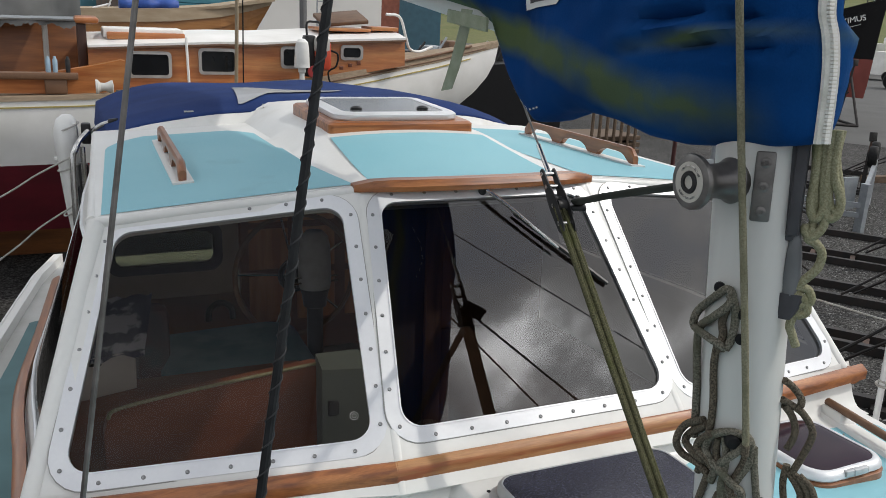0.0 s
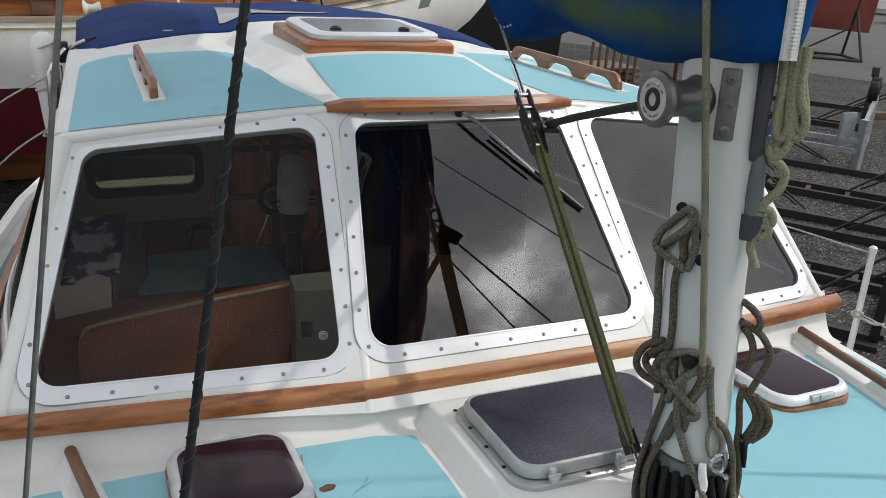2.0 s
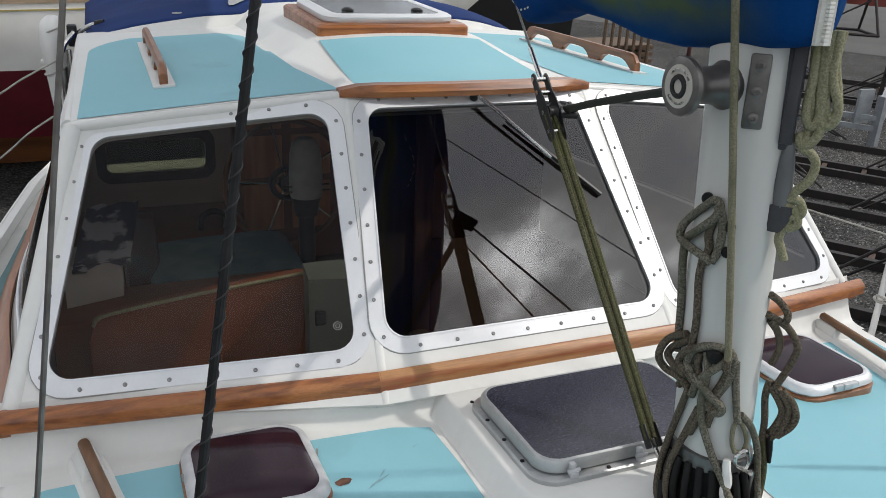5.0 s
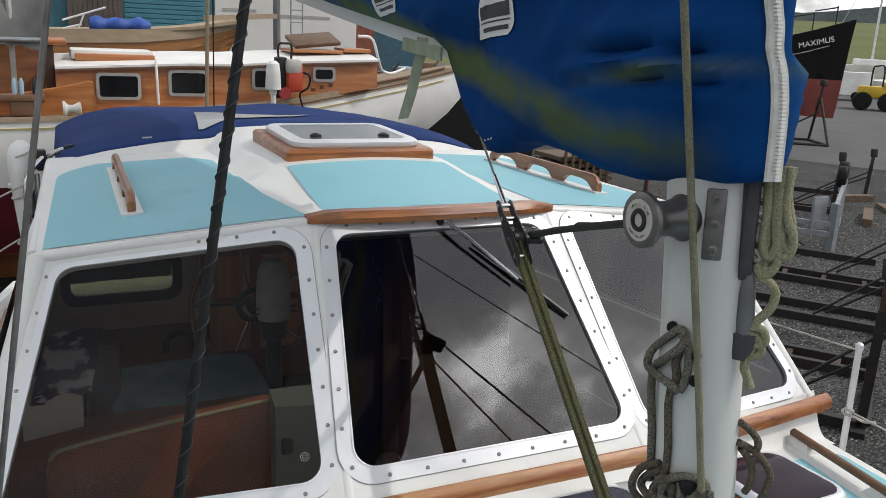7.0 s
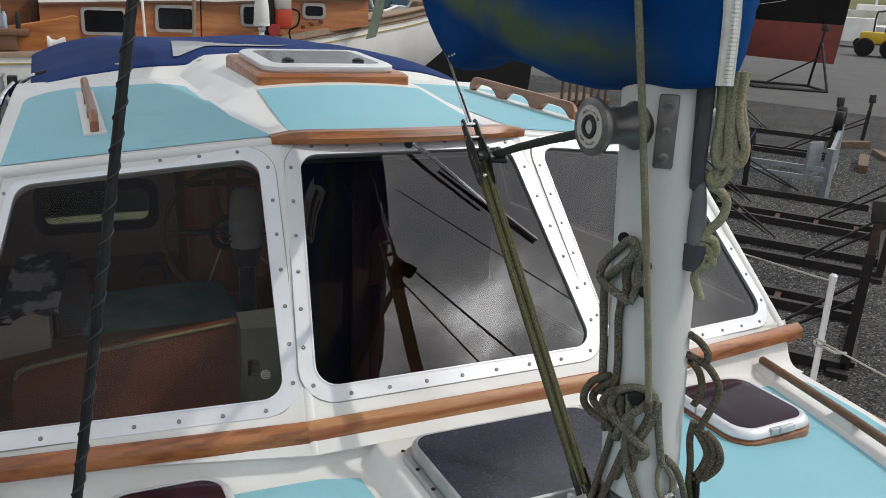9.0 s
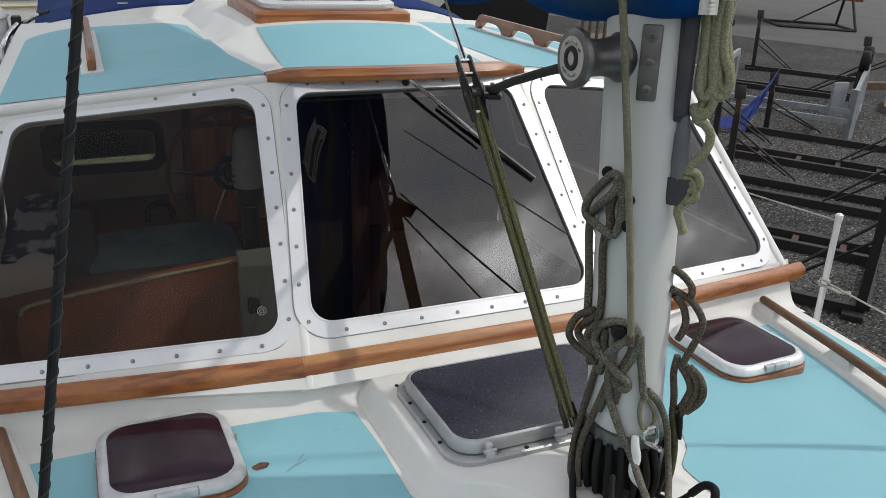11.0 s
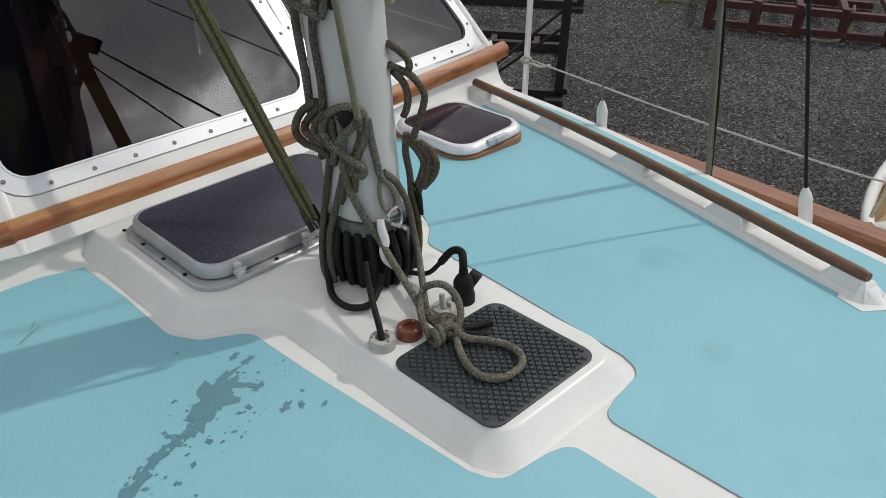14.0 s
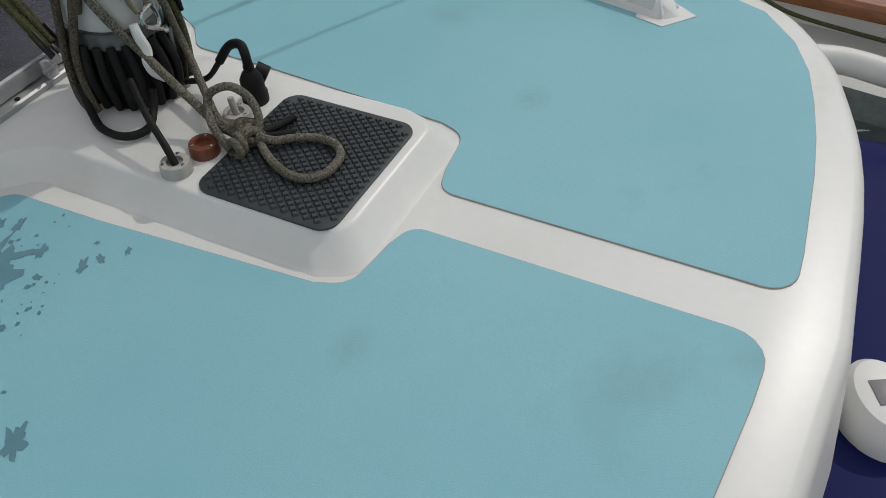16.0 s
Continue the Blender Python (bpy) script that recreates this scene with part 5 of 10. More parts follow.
# cream coil under the cover, fore side
cc = thing("halyard_coil", "cream and green-stained rope coil hanging below the sail cover", "rope coil", "halyard coils", at=(0.10, -0.03, 0.85))
for k, run in enumerate(([(0.050, -0.046, 0.965), (0.054, -0.050, 0.894), (0.053, -0.049, 0.835), (0.061, -0.057, 0.815), (0.069, -0.064, 0.840), (0.066, -0.061, 0.90), (0.066, -0.061, 0.965)],
                         [(0.062, -0.054, 0.965), (0.066, -0.059, 0.875), (0.072, -0.066, 0.822), (0.083, -0.077, 0.822), (0.086, -0.080, 0.850), (0.074, -0.069, 0.896), (0.074, -0.068, 0.965)],
                         [(0.068, -0.056, 0.965), (0.070, -0.060, 0.890), (0.078, -0.068, 0.836), (0.088, -0.078, 0.838), (0.086, -0.074, 0.870), (0.078, -0.066, 0.92), (0.080, -0.068, 0.965)],
                         [(0.056, -0.040, 0.965), (0.060, -0.046, 0.88), (0.064, -0.050, 0.805), (0.052, -0.044, 0.796), (0.058, -0.054, 0.782), (0.070, -0.064, 0.800), (0.074, -0.066, 0.830)],
                         [(0.060, -0.054, 0.800), (0.056, -0.050, 0.780), (0.066, -0.060, 0.772), (0.074, -0.068, 0.755), (0.070, -0.065, 0.728), (0.056, -0.052, 0.704), (0.050, -0.046, 0.690)],
                         [(0.050, -0.046, 0.694), (0.066, -0.058, 0.688), (0.068, -0.062, 0.668), (0.050, -0.046, 0.662), (0.048, -0.044, 0.680), (0.060, -0.056, 0.672), (0.066, -0.060, 0.650), (0.054, -0.050, 0.640)],
                         [(0.056, -0.050, 0.660), (0.048, -0.044, 0.625), (0.052, -0.048, 0.606), (0.058, -0.054, 0.585)])):
    rope_part("rope_strand", run, R * 1.15, ROPE_CREAM, cc, "frayed tail" if k == 6 else "", 7, 10)

# the single green halyard down the fore face
fall = thing("halyard", "taut olive green halyard running down the mast", "rope", at=(-0.05, -0.02, 0.5))
rope_part("rope", [(-0.200, -0.055, 1.45), (-0.150, -0.043, 1.211), (-0.082, -0.016, 0.941), (-0.042, -0.029, 0.637), (-0.024, -0.044, 0.440), (-0.020, -0.046, 0.39)], 0.0062, ROPE_PALE, fall, "", 8)

rope_part("whipping", [(-0.0215, -0.0458, 0.405), (-0.0205, -0.046, 0.385)], 0.0075, ROPE_BROWN, fall, "dark whipped end")
# ---------- boom vang ----------
vang = thing("boom_vang", "olive rope boom vang tackle between the boom and the mast foot", "tackle", at=(0.055, 0.2, 0.06))
top, foot = Vector((0.012, 0.684, 0.700)), Vector((0.017, 0.168, 0.108))
side_v = Vector((1, 0, 0))
for k, (dx, dz) in enumerate(((-0.0145, 0.002), (-0.0046, -0.004), (0.0048, 0.003), (0.0142, -0.003))):
    rope_part("fall", [top + Vector((dx, 0, dz)), top.lerp(foot, 0.5) + Vector((dx * 0.95, 0, dz)), foot + Vector((dx * 0.85, 0, dz))], 0.0061, ROPE_OLIVE, vang, "", 6)
along_v = (top - foot).normalized()
up_v = along_v.cross(side_v).normalized()
vm = Matrix((side_v, along_v, up_v)).transposed().to_4x4()
vm.translation = top
bm = bmesh.new()
for x in (-0.019, 0.014):
    loft(bm, [[vm @ Vector((x + dx, y, w_ * s_)) for s_, dx in ((-1, 0), (-0.8, 0.005), (0.8, 0.005), (1, 0))] for y, w_ in ((-0.075, 0.008), (-0.065, 0.014), (0.0, 0.020), (0.030, 0.018), (0.060, 0.011), (0.098, 0.009), (0.106, 0.005))])
upper = part("upper_block", bm, BLACK, vang, "black-cheeked upper block")
for y in (0.0, 0.055, 0.092, -0.05):
    bm = bmesh.new()
    lathe(bm, [(0.0060, -0.022), (0.0060, 0.021), (0.003, 0.023)], vm @ Matrix.Translation((0, y, 0)) @ pose(0, 0, 0, 0, 90, 0), 12)
    part("rivet", bm, STEEL, upper)
bm = bmesh.new()
lathe(bm, [(0.018, -0.012), (0.014, -0.004), (0.014, 0.004), (0.018, 0.012)], vm @ pose(0, 0, 0, 0, 90, 0), 20)
part("sheave", bm, BLACK, upper)
bm = bmesh.new()
cm = Matrix.Translation((0.044, 0.690, 0.700)) @ pose(0, 0, 0, 0, 0, -30) @ Matrix.Scale(0.8, 4)
block(bm, (-0.045, -0.028, -0.016), (0.052, 0.028, 0.000), 0.007, cm)
block(bm, (-0.040, -0.024, 0.002), (-0.002, 0.024, 0.024), 0.009, cm)
block(bm, (0.010, -0.024, 0.002), (0.048, 0.024, 0.024), 0.009, cm)
part("cam_cleat", bm, BLACK, vang, "black cam cleat")
for dx in (-0.014, 0.022):
    bm = bmesh.new()
    lathe(bm, [(0.007, 0.024), (0.007, 0.030), (0.003, 0.032)], cm @ Matrix.Translation((dx, 0, 0)), 10)
    part("cam_bolt", bm, STEEL, vang)
bm = bmesh.new()
bar(bm, (0.020, 0.765, 0.775), (0.0, 1.05, 1.118), 0.0030, 8)
part("wire_strop", bm, STEEL_OLD, vang, "steel wire strop")
for a_, b_ in (((0.020, 0.760, 0.770), (0.016, 0.815, 0.835)), ((0.003, 1.012, 1.072), (0.0, 1.05, 1.118))):
    bm = bmesh.new()
    bar(bm, a_, b_, 0.006, 8)
    part("wire_ferrule", bm, STEEL, vang)
bm = bmesh.new()
tube(bm, [(0.050, 0.68, 0.706), (0.01, 0.50, 0.755), (-0.03, 0.32, 0.800), (-0.085, 0.075, 0.858)], 0.0105, 8, flat=0.45)
part("tail_strap", bm, material("dark_webbing", (0.030, 0.034, 0.026), 0.8), vang, "dark tail led to the winch drum")
bm = bmesh.new()
for x in (-0.016, 0.012):
    block(bm, (x, -0.018, -0.011), (x + 0.004, 0.034, 0.011), 0.003, vm @ Matrix.Translation(vm.inverted() @ foot))
part("lower_block", bm, BLACK, vang, "black lower block")
bm = bmesh.new()
bar(bm, foot, (0.022, 0.125, 0.062), 0.006)
part("foot_shackle", bm, STEEL, vang, "steel shackle at the mast foot")

# ---------- wiper ----------
wiper = thing("windscreen_wiper", "chromed wiper arm with black blade resting on the centre windscreen", "wiper", at=(-0.015, 1.06, 0.66))
wn_ = Vector((0, -0.768, 0.640))
bm = bmesh.new()
a, b = Vector((0.000, 1.088, 0.672)), Vector((0.181, 0.958, 0.512))
tube(bm, [a + wn_ * 0.006, a.lerp(b, 0.3) + wn_ * 0.012, b + wn_ * 0.006], [0.0065, 0.0055, 0.004], 8)
part("arm", bm, STEEL, wiper, "chromed arm")
bm = bmesh.new()
lathe(bm, [(0.012, -0.02), (0.012, 0.006), (0.008, 0.012), (0.001, 0.013)], Matrix.Translation(a) @ Vector((0, 0, 1)).rotation_difference(wn_).to_matrix().to_4x4(), 14)
part("spindle", bm, BLACK, wiper, "black spindle cap")
bm = bmesh.new()
c, d = Vector((0.078, 1.045, 0.605)), Vector((0.315, 0.889, 0.415))
tube(bm, [c, c.lerp(d, 0.45) + wn_ * 0.003, c.lerp(d, 0.55) + wn_ * 0.003, d], [0.0045, 0.0065, 0.0075, 0.0065], 6)
part("blade", bm, BLACK, wiper, "black rubber blade")

# ---------- mat, sockets and plugs ----------
mat_thing = thing("deck_mat", "dark rubber mat with a diamond tread on the plinth", "mat", at=(0.01, -0.344, 0.045))
mx0, mx1, my0, my1 = -0.135, 0.131, -0.472, -0.232
run = rounded(mx0, mx1, my0, my1, 0.028, 6)
bm = stack(bmesh.new(), [(run, 0.0440), (run, 0.0475), (rounded(mx0 + 0.003, mx1 - 0.003, my0 + 0.003, my1 - 0.003, 0.026, 6), 0.0485)])
part("mat_base", bm, MAT_RUBBER, mat_thing)
bm = bmesh.new()
px_, py_ = 0.0150, 0.0092
for i in range(-12, 13):
    for j in range(-16, 17):
        cx, cy = -0.002 + i * px_ + (px_ / 2 if j % 2 else 0), -0.352 + j * py_
        if mx0 + 0.010 < cx < mx1 - 0.010 and my0 + 0.008 < cy < my1 - 0.008:
            if (abs(cx + 0.002) > 0.112 and abs(cy + 0.352) > 0.096):
                continue
            top_v = [bm.verts.new((cx + sx * px_ * 0.30, cy + sy * py_ * 0.50, 0.0520)) for sx, sy in ((1, 0), (0, 1), (-1, 0), (0, -1))]
            low_v = [bm.verts.new((cx + sx * px_ * 0.44, cy + sy * py_ * 0.80, 0.0484)) for sx, sy in ((1, 0), (0, 1), (-1, 0), (0, -1))]
            bm.faces.new(top_v)
            for k in range(4):
                bm.faces.new((low_v[k], low_v[(k + 1) % 4], top_v[(k + 1) % 4], top_v[k]))
tread = part("diamond_tread", bm, MAT_RUBBER, mat_thing, "raised diamond studs", smooth=0)
tagged(tread, kind="stuff")


def socket(x, y, mat, label, cable=None):
    s = thing("deck_socket", label, "deck socket", "deck sockets", at=(x, y, 0.044))
    bm = bmesh.new()
    lathe(bm, [(0.024, 0.044), (0.024, 0.058), (0.022, 0.064), (0.013, 0.0645), (0.012, 0.058)], Matrix.Translation((x, y, 0)), 22)
    part("socket_body", bm, mat, s)
    bm = bmesh.new()
    for k in range(3):
        a = 2 * math.pi * k / 3 + 0.4
        lathe(bm, [(0.0028, 0.064), (0.0028, 0.0655), (0.001, 0.066)], Matrix.Translation((x + 0.018 * math.cos(a), y + 0.018 * math.sin(a), 0)), 8)
    part("screw", bm, STEEL, s)
    if cable:
        rope_part("cable", cable, 0.0058, RUBBER, s, "black cable")


socket(-0.110, -0.186, GREY_PLASTIC, "pale grey round deck socket with a black cable", [(-0.110, -0.186, 0.056), (-0.100, -0.165, 0.080), (-0.078, -0.125, 0.095), (-0.056, -0.090, 0.110), (-0.032, -0.055, 0.125)])
socket(-0.055, -0.196, BROWN_PLASTIC, "brown round deck socket beside the mat")
socket(0.032, -0.196, GREY_PLASTIC, "pale grey round deck socket behind the rope loop")
stub = thing("socket_lead", "short pale grey plug pin standing in a deck socket", "cable", at=(0.032, -0.196, 0.056))
rope_part("lead", [(0.032, -0.196, 0.056), (0.031, -0.193, 0.070), (0.032, -0.190, 0.088)], 0.0055, GREY_PLASTIC, stub)
plug = thing("deck_plug", "black rubber waterproof plug with its cap open, wired to the mast", "plug", at=(0.091, -0.188, 0.044))
bm = bmesh.new()
lathe(bm, [(0.022, 0.044), (0.022, 0.062), (0.0195, 0.066), (0.0190, 0.088), (0.014, 0.098), (0.009, 0.104), (0.009, 0.112)], Matrix.Translation((0.091, -0.188, 0)), 22)
part("plug_body", bm, RUBBER, plug)
bm = bmesh.new()
lathe(bm, [(0.016, 0.0), (0.016, 0.022), (0.013, 0.022), (0.012, 0.004), (0.001, 0.004)], Matrix.Translation((0.124, -0.194, 0.074)) @ pose(0, 0, 0, -60, 20, 30), 18)
part("plug_cap", bm, RUBBER, plug, "open cap")
run = [(0.091, -0.188, 0.108), (0.094, -0.184, 0.132), (0.100, -0.172, 0.142), (0.098, -0.150, 0.134), (0.092, -0.128, 0.104), (0.084, -0.102, 0.072), (0.072, -0.074, 0.064), (0.055, -0.035, 0.066)]
rope_part("cable", run, 0.0050, RUBBER, plug, "black cable")
rope_part("cable_sleeve", run[:5], 0.0078, RUBBER, plug)

# damp patches on the starboard panel, and a scraped bare spot
damp = thing("damp_patch", "dark damp patches drying on the blue deck panel", "water stain", at=(-0.45, -0.1, 0))
bm = bmesh.new()
rng = random.Random(4)


def blot(bm, x, y, rx, ry, turn=0.0, n=18):
    ring = []
    ph = rng.uniform(0, 6)
    for i in range(n):
        a = 2 * math.pi * i / n
        k = 1 + 0.30 * math.sin(2 * a + ph) * math.sin(3 * a + ph) + 0.22 * math.sin(5 * a + ph * 2) + 0.14 * math.sin(11 * a + ph * 3) + rng.uniform(-0.14, 0.14)
        px, py = rx * k * math.cos(a), ry * k * math.sin(a)
        qx, qy = x + px * math.cos(turn) - py * math.sin(turn), y + px * math.sin(turn) + py * math.cos(turn)
        ring.append(bm.verts.new((qx, qy, deck_z(qx, qy) + 0.0032)))
    bm.faces.new(ring)


for x, y, rx, ry, turn in ((-0.372, -0.045, 0.048, 0.034, 0.5), (-0.345, -0.015, 0.040, 0.010, 0.3), (-0.415, -0.075, 0.030, 0.016, 0.9), (-0.300, -0.072, 0.014, 0.007, 0.3), (-0.318, -0.045, 0.026, 0.007, -0.9), (-0.440, -0.085, 0.020, 0.012, 0.6),
                           (-0.470, -0.090, 0.017, 0.010, 0.4), (-0.508, -0.098, 0.026, 0.011, 0.4), (-0.545, -0.118, 0.024, 0.011, 0.6), (-0.585, -0.140, 0.028, 0.016, 0.6), (-0.273, 0.002, 0.016, 0.006, 0.3), (-0.283, 0.030, 0.012, 0.006, 0.4), (-0.298, -0.150, 0.015, 0.006, 0.4), (-0.247, -0.191, 0.008, 0.004, 0.4), (-0.275, -0.165, 0.010, 0.005, 1.0),
                           (-0.640, -0.175, 0.030, 0.014, 0.7), (-0.553, -0.279, 0.023, 0.014, 0.6), (-0.605, -0.270, 0.014, 0.010, 1.0), (-0.350, 0.115, 0.004, 0.003, 0)):
    one = bmesh.new()
    blot(one, x, y, rx, ry, turn, 34)
    part("damp_blot", one, DAMP, damp, smooth=0)
for _ in range(90):
    t = rng.random()
    r_ = 0.0012 + 0.0045 * rng.random() ** 3
    blot(bm, -0.26 - 0.34 * t + rng.gauss(0, 0.035), 0.0 - 0.15 * t + rng.gauss(-0.02, 0.045), r_ * 1.4, r_, rng.uniform(0, 3), 9)
part("splash", bm, DAMP, damp, "scattered small splashes", smooth=0)["kind"] = "stuff"
SMUDGE = bpy.data.materials.new("faint_dirt")
SMUDGE.use_nodes = True
sn, sl = SMUDGE.node_tree.nodes, SMUDGE.node_tree.links
s_b, s_o = sn["Principled BSDF"], sn["Material Output"]
s_b.inputs["Base Color"].default_value = (0.20, 0.11, 0.05, 1)
s_b.inputs["Roughness"].default_value = 0.8
s_t, s_m, s_c, s_g, s_n, s_k, s_r = (sn.new("ShaderNode" + k) for k in ("BsdfTransparent", "MixShader", "TexCoord", "TexGradient", "TexNoise", "Math", "MapRange"))
s_g.gradient_type = 'SPHERICAL'
s_map = sn.new("ShaderNodeMapping")
s_map.inputs["Location"].default_value, s_map.inputs["Scale"].default_value = (-1, -1, 0), (2, 2, 0)
s_n.inputs["Scale"].default_value, s_n.inputs["Detail"].default_value = 6.0, 8.0
s_k.operation = 'MULTIPLY'
s_r.inputs["From Min"].default_value, s_r.inputs["From Max"].default_value, s_r.inputs["To Max"].default_value = 0.05, 0.55, 0.10
sl.new(s_c.outputs["Generated"], s_map.inputs["Vector"])
sl.new(s_map.outputs["Vector"], s_g.inputs["Vector"])
sl.new(s_c.outputs["Generated"], s_n.inputs["Vector"])
sl.new(s_g.outputs["Fac"], s_k.inputs[0])
sl.new(s_n.outputs["Fac"], s_k.inputs[1])
sl.new(s_k.outputs["Value"], s_r.inputs["Value"])
sl.new(s_r.outputs["Result"], s_m.inputs["Fac"])
sl.new(s_t.outputs["BSDF"], s_m.inputs[1])
sl.new(s_b.outputs["BSDF"], s_m.inputs[2])
sl.new(s_m.outputs["Shader"], s_o.inputs["Surface"])
for x, y, rx, ry in ((-0.263, -0.577, 0.050, 0.036), (0.335, -0.580, 0.055, 0.040)):
    st_ = thing("dirt_smudge", "faint brown-grey smudge on the blue deck panel", "stain", "deck smudges", at=(x, y, deck_z(x, y)))
    bm = sheet([(x + rx * math.cos(2 * math.pi * i / 16), y + ry * math.sin(2 * math.pi * i / 16)) for i in range(16)], deck_z, 0.0034, 0.05)
    part("smudge_film", bm, SMUDGE, st_, smooth=0).visible_shadow = False
for x, y, l_, turn in ((-0.520, 0.375, 0.030, 0.5), (-0.500, 0.400, 0.018, 0.9), (-0.640, 0.50, 0.030, 0.5), (-0.400, 0.47, 0.008, 0.5)):
    sc_ = thing("scuff_mark", "short grey scuff on the blue deck panel", "scuff", "deck scuffs", at=(x, y, deck_z(x, y)))
    bm = bmesh.new()
    blot(bm, x, y, l_, l_ * 0.12, turn, 14)
    part("scuff", bm, material("grey_scuff", (0.16, 0.30, 0.34), 0.7, second=(0.22, 0.38, 0.43), scale=60), sc_, smooth=0)
chip = thing("bare_patch", "chipped paint showing brown laminate on the blue panel", "paint chip", at=(-0.585, 0.405, deck_z(0.585, 0)))
bm = bmesh.new()
ring = []
for a in (2 * math.pi * i / 20 for i in range(20)):
    k = 1 + 0.10 * math.sin(2 * a + 1) + 0.07 * math.sin(5 * a) + 0.03 * math.sin(9 * a + 2)
    qx, qy = -0.585 + 0.017 * k * math.cos(a), 0.405 + 0.0135 * k * math.sin(a)
    ring.append(bm.verts.new((qx, qy, deck_z(qx, qy) + 0.0034)))
bm.faces.new(ring)
part("chip", bm, material("brown_laminate", (0.16, 0.070, 0.040), 0.7, second=(0.05, 0.028, 0.020), scale=55), chip, smooth=0)

# ---------- sail cover, boom ----------
def cover_material():
    """Blue canvas, sun-faded in places, with yellow-green algae that grows along the sagging belly and the creases."""
    m = material("blue_sail_cover", (0.003, 0.043, 0.170), 0.85, spec=0.06, second=(0.002, 0.024, 0.095), scale=3.2, spread=(0.40, 0.70), fine=250, fine_amount=0.22, bump=0.4, bump_scale=220, third=(0.004, 0.064, 0.215), third_scale=1.3, third_at=(0.50, 0.72))
    n, l = m.node_tree.nodes, m.node_tree.links
    b = n["Principled BSDF"]
    blue = b.inputs["Base Color"].links[0].from_socket
    co, sep = n.new("ShaderNodeTexCoord"), n.new("ShaderNodeSeparateXYZ")
    l.new(co.outputs["Object"], sep.inputs["Vector"])

    def calc(op, a, c):
        x = n.new("ShaderNodeMath")
        x.operation = op
        for i, v in enumerate((a, c)):
            if isinstance(v, (int, float)):
                x.inputs[i].default_value = v
            else:
                l.new(v, x.inputs[i])
        return x.outputs["Value"]

    def noise_at(scale, detail):
        t = n.new("ShaderNodeTexNoise")
        t.inputs["Scale"].default_value, t.inputs["Detail"].default_value = scale, detail
        l.new(co.outputs["Object"], t.inputs["Vector"])
        return t.outputs["Fac"]

    def bump_at(v, centre, half):
        """1 at centre, 0 at half away."""
        d = calc('ABSOLUTE', calc('SUBTRACT', v, centre), 0)
        return calc('MAXIMUM', calc('SUBTRACT', 1.0, calc('DIVIDE', d, half)), 0.0)
    y, z = sep.outputs["Y"], sep.outputs["Z"]
    # height above the hanging belly, which rises aft
    h = calc('SUBTRACT', z, calc('MULTIPLY', calc('MAXIMUM', calc('ADD', y, 0.33), 0.0), 0.205))
    wob = calc('MULTIPLY', calc('SUBTRACT', noise_at(4.0, 3), 0.5), 0.07)
    belly = bump_at(calc('ADD', h, wob), -0.022, 0.062)
    fade_fore = calc('MINIMUM', calc('MAXIMUM', calc('MULTIPLY', calc('ADD', y, 0.56), 6.0), 0.0), 1.0)
    belly = calc('MULTIPLY', belly, fade_fore)
    fold = calc('MULTIPLY', bump_at(calc('ADD', calc('ADD', z, calc('MULTIPLY', y, 0.10)), calc('MULTIPLY', wob, 0.4)), 0.062, 0.022), bump_at(y, -0.40, 0.24))
    worn = calc('MULTIPLY', calc('MAXIMUM', belly, calc('MULTIPLY', fold, 0.9)), calc('ADD', calc('MULTIPLY', noise_at(7.0, 6), 2.6), -0.35))
    worn = calc('MINIMUM', worn, 0.72)
    mix = n.new("ShaderNodeMix")
    mix.data_type = 'RGBA'
    l.new(worn, mix.inputs[0])
    l.new(blue, mix.inputs[6])
    mix.inputs[7].default_value = (0.095, 0.125, 0.018, 1)
    l.new(mix.outputs[2], b.inputs["Base Color"])
    return m


COVER = cover_material()
cover = thing("sail_cover", "bright blue canvas sail cover stained with green algae", "sail cover", at=(0, 0.5, 1.0))
STATIONS = [(-0.082, 1.02, 0.010), (-0.078, 0.960, 0.040), (-0.060, 0.942, 0.072), (-0.025, 0.934, 0.092), (0.03, 0.930, 0.104), (0.10, 0.920, 0.112), (0.18, 0.912, 0.118), (0.28, 0.915, 0.116), (0.40, 0.936, 0.114), (0.54, 0.944, 0.112), (0.62, 0.934, 0.108), (0.71, 0.906, 0.090), (0.77, 0.896, 0.075), (0.82, 0.925, 0.080), (0.88, 1.010, 0.095), (0.94, 1.110, 0.105), (1.05, 1.165, 0.115), (1.40, 1.215, 0.12), (2.0, 1.30, 0.11), (3.0, 1.46, 0.09), (4.0, 1.60, 0.06)]


def cover_top(y):
    return 2.15 - 0.08 * y


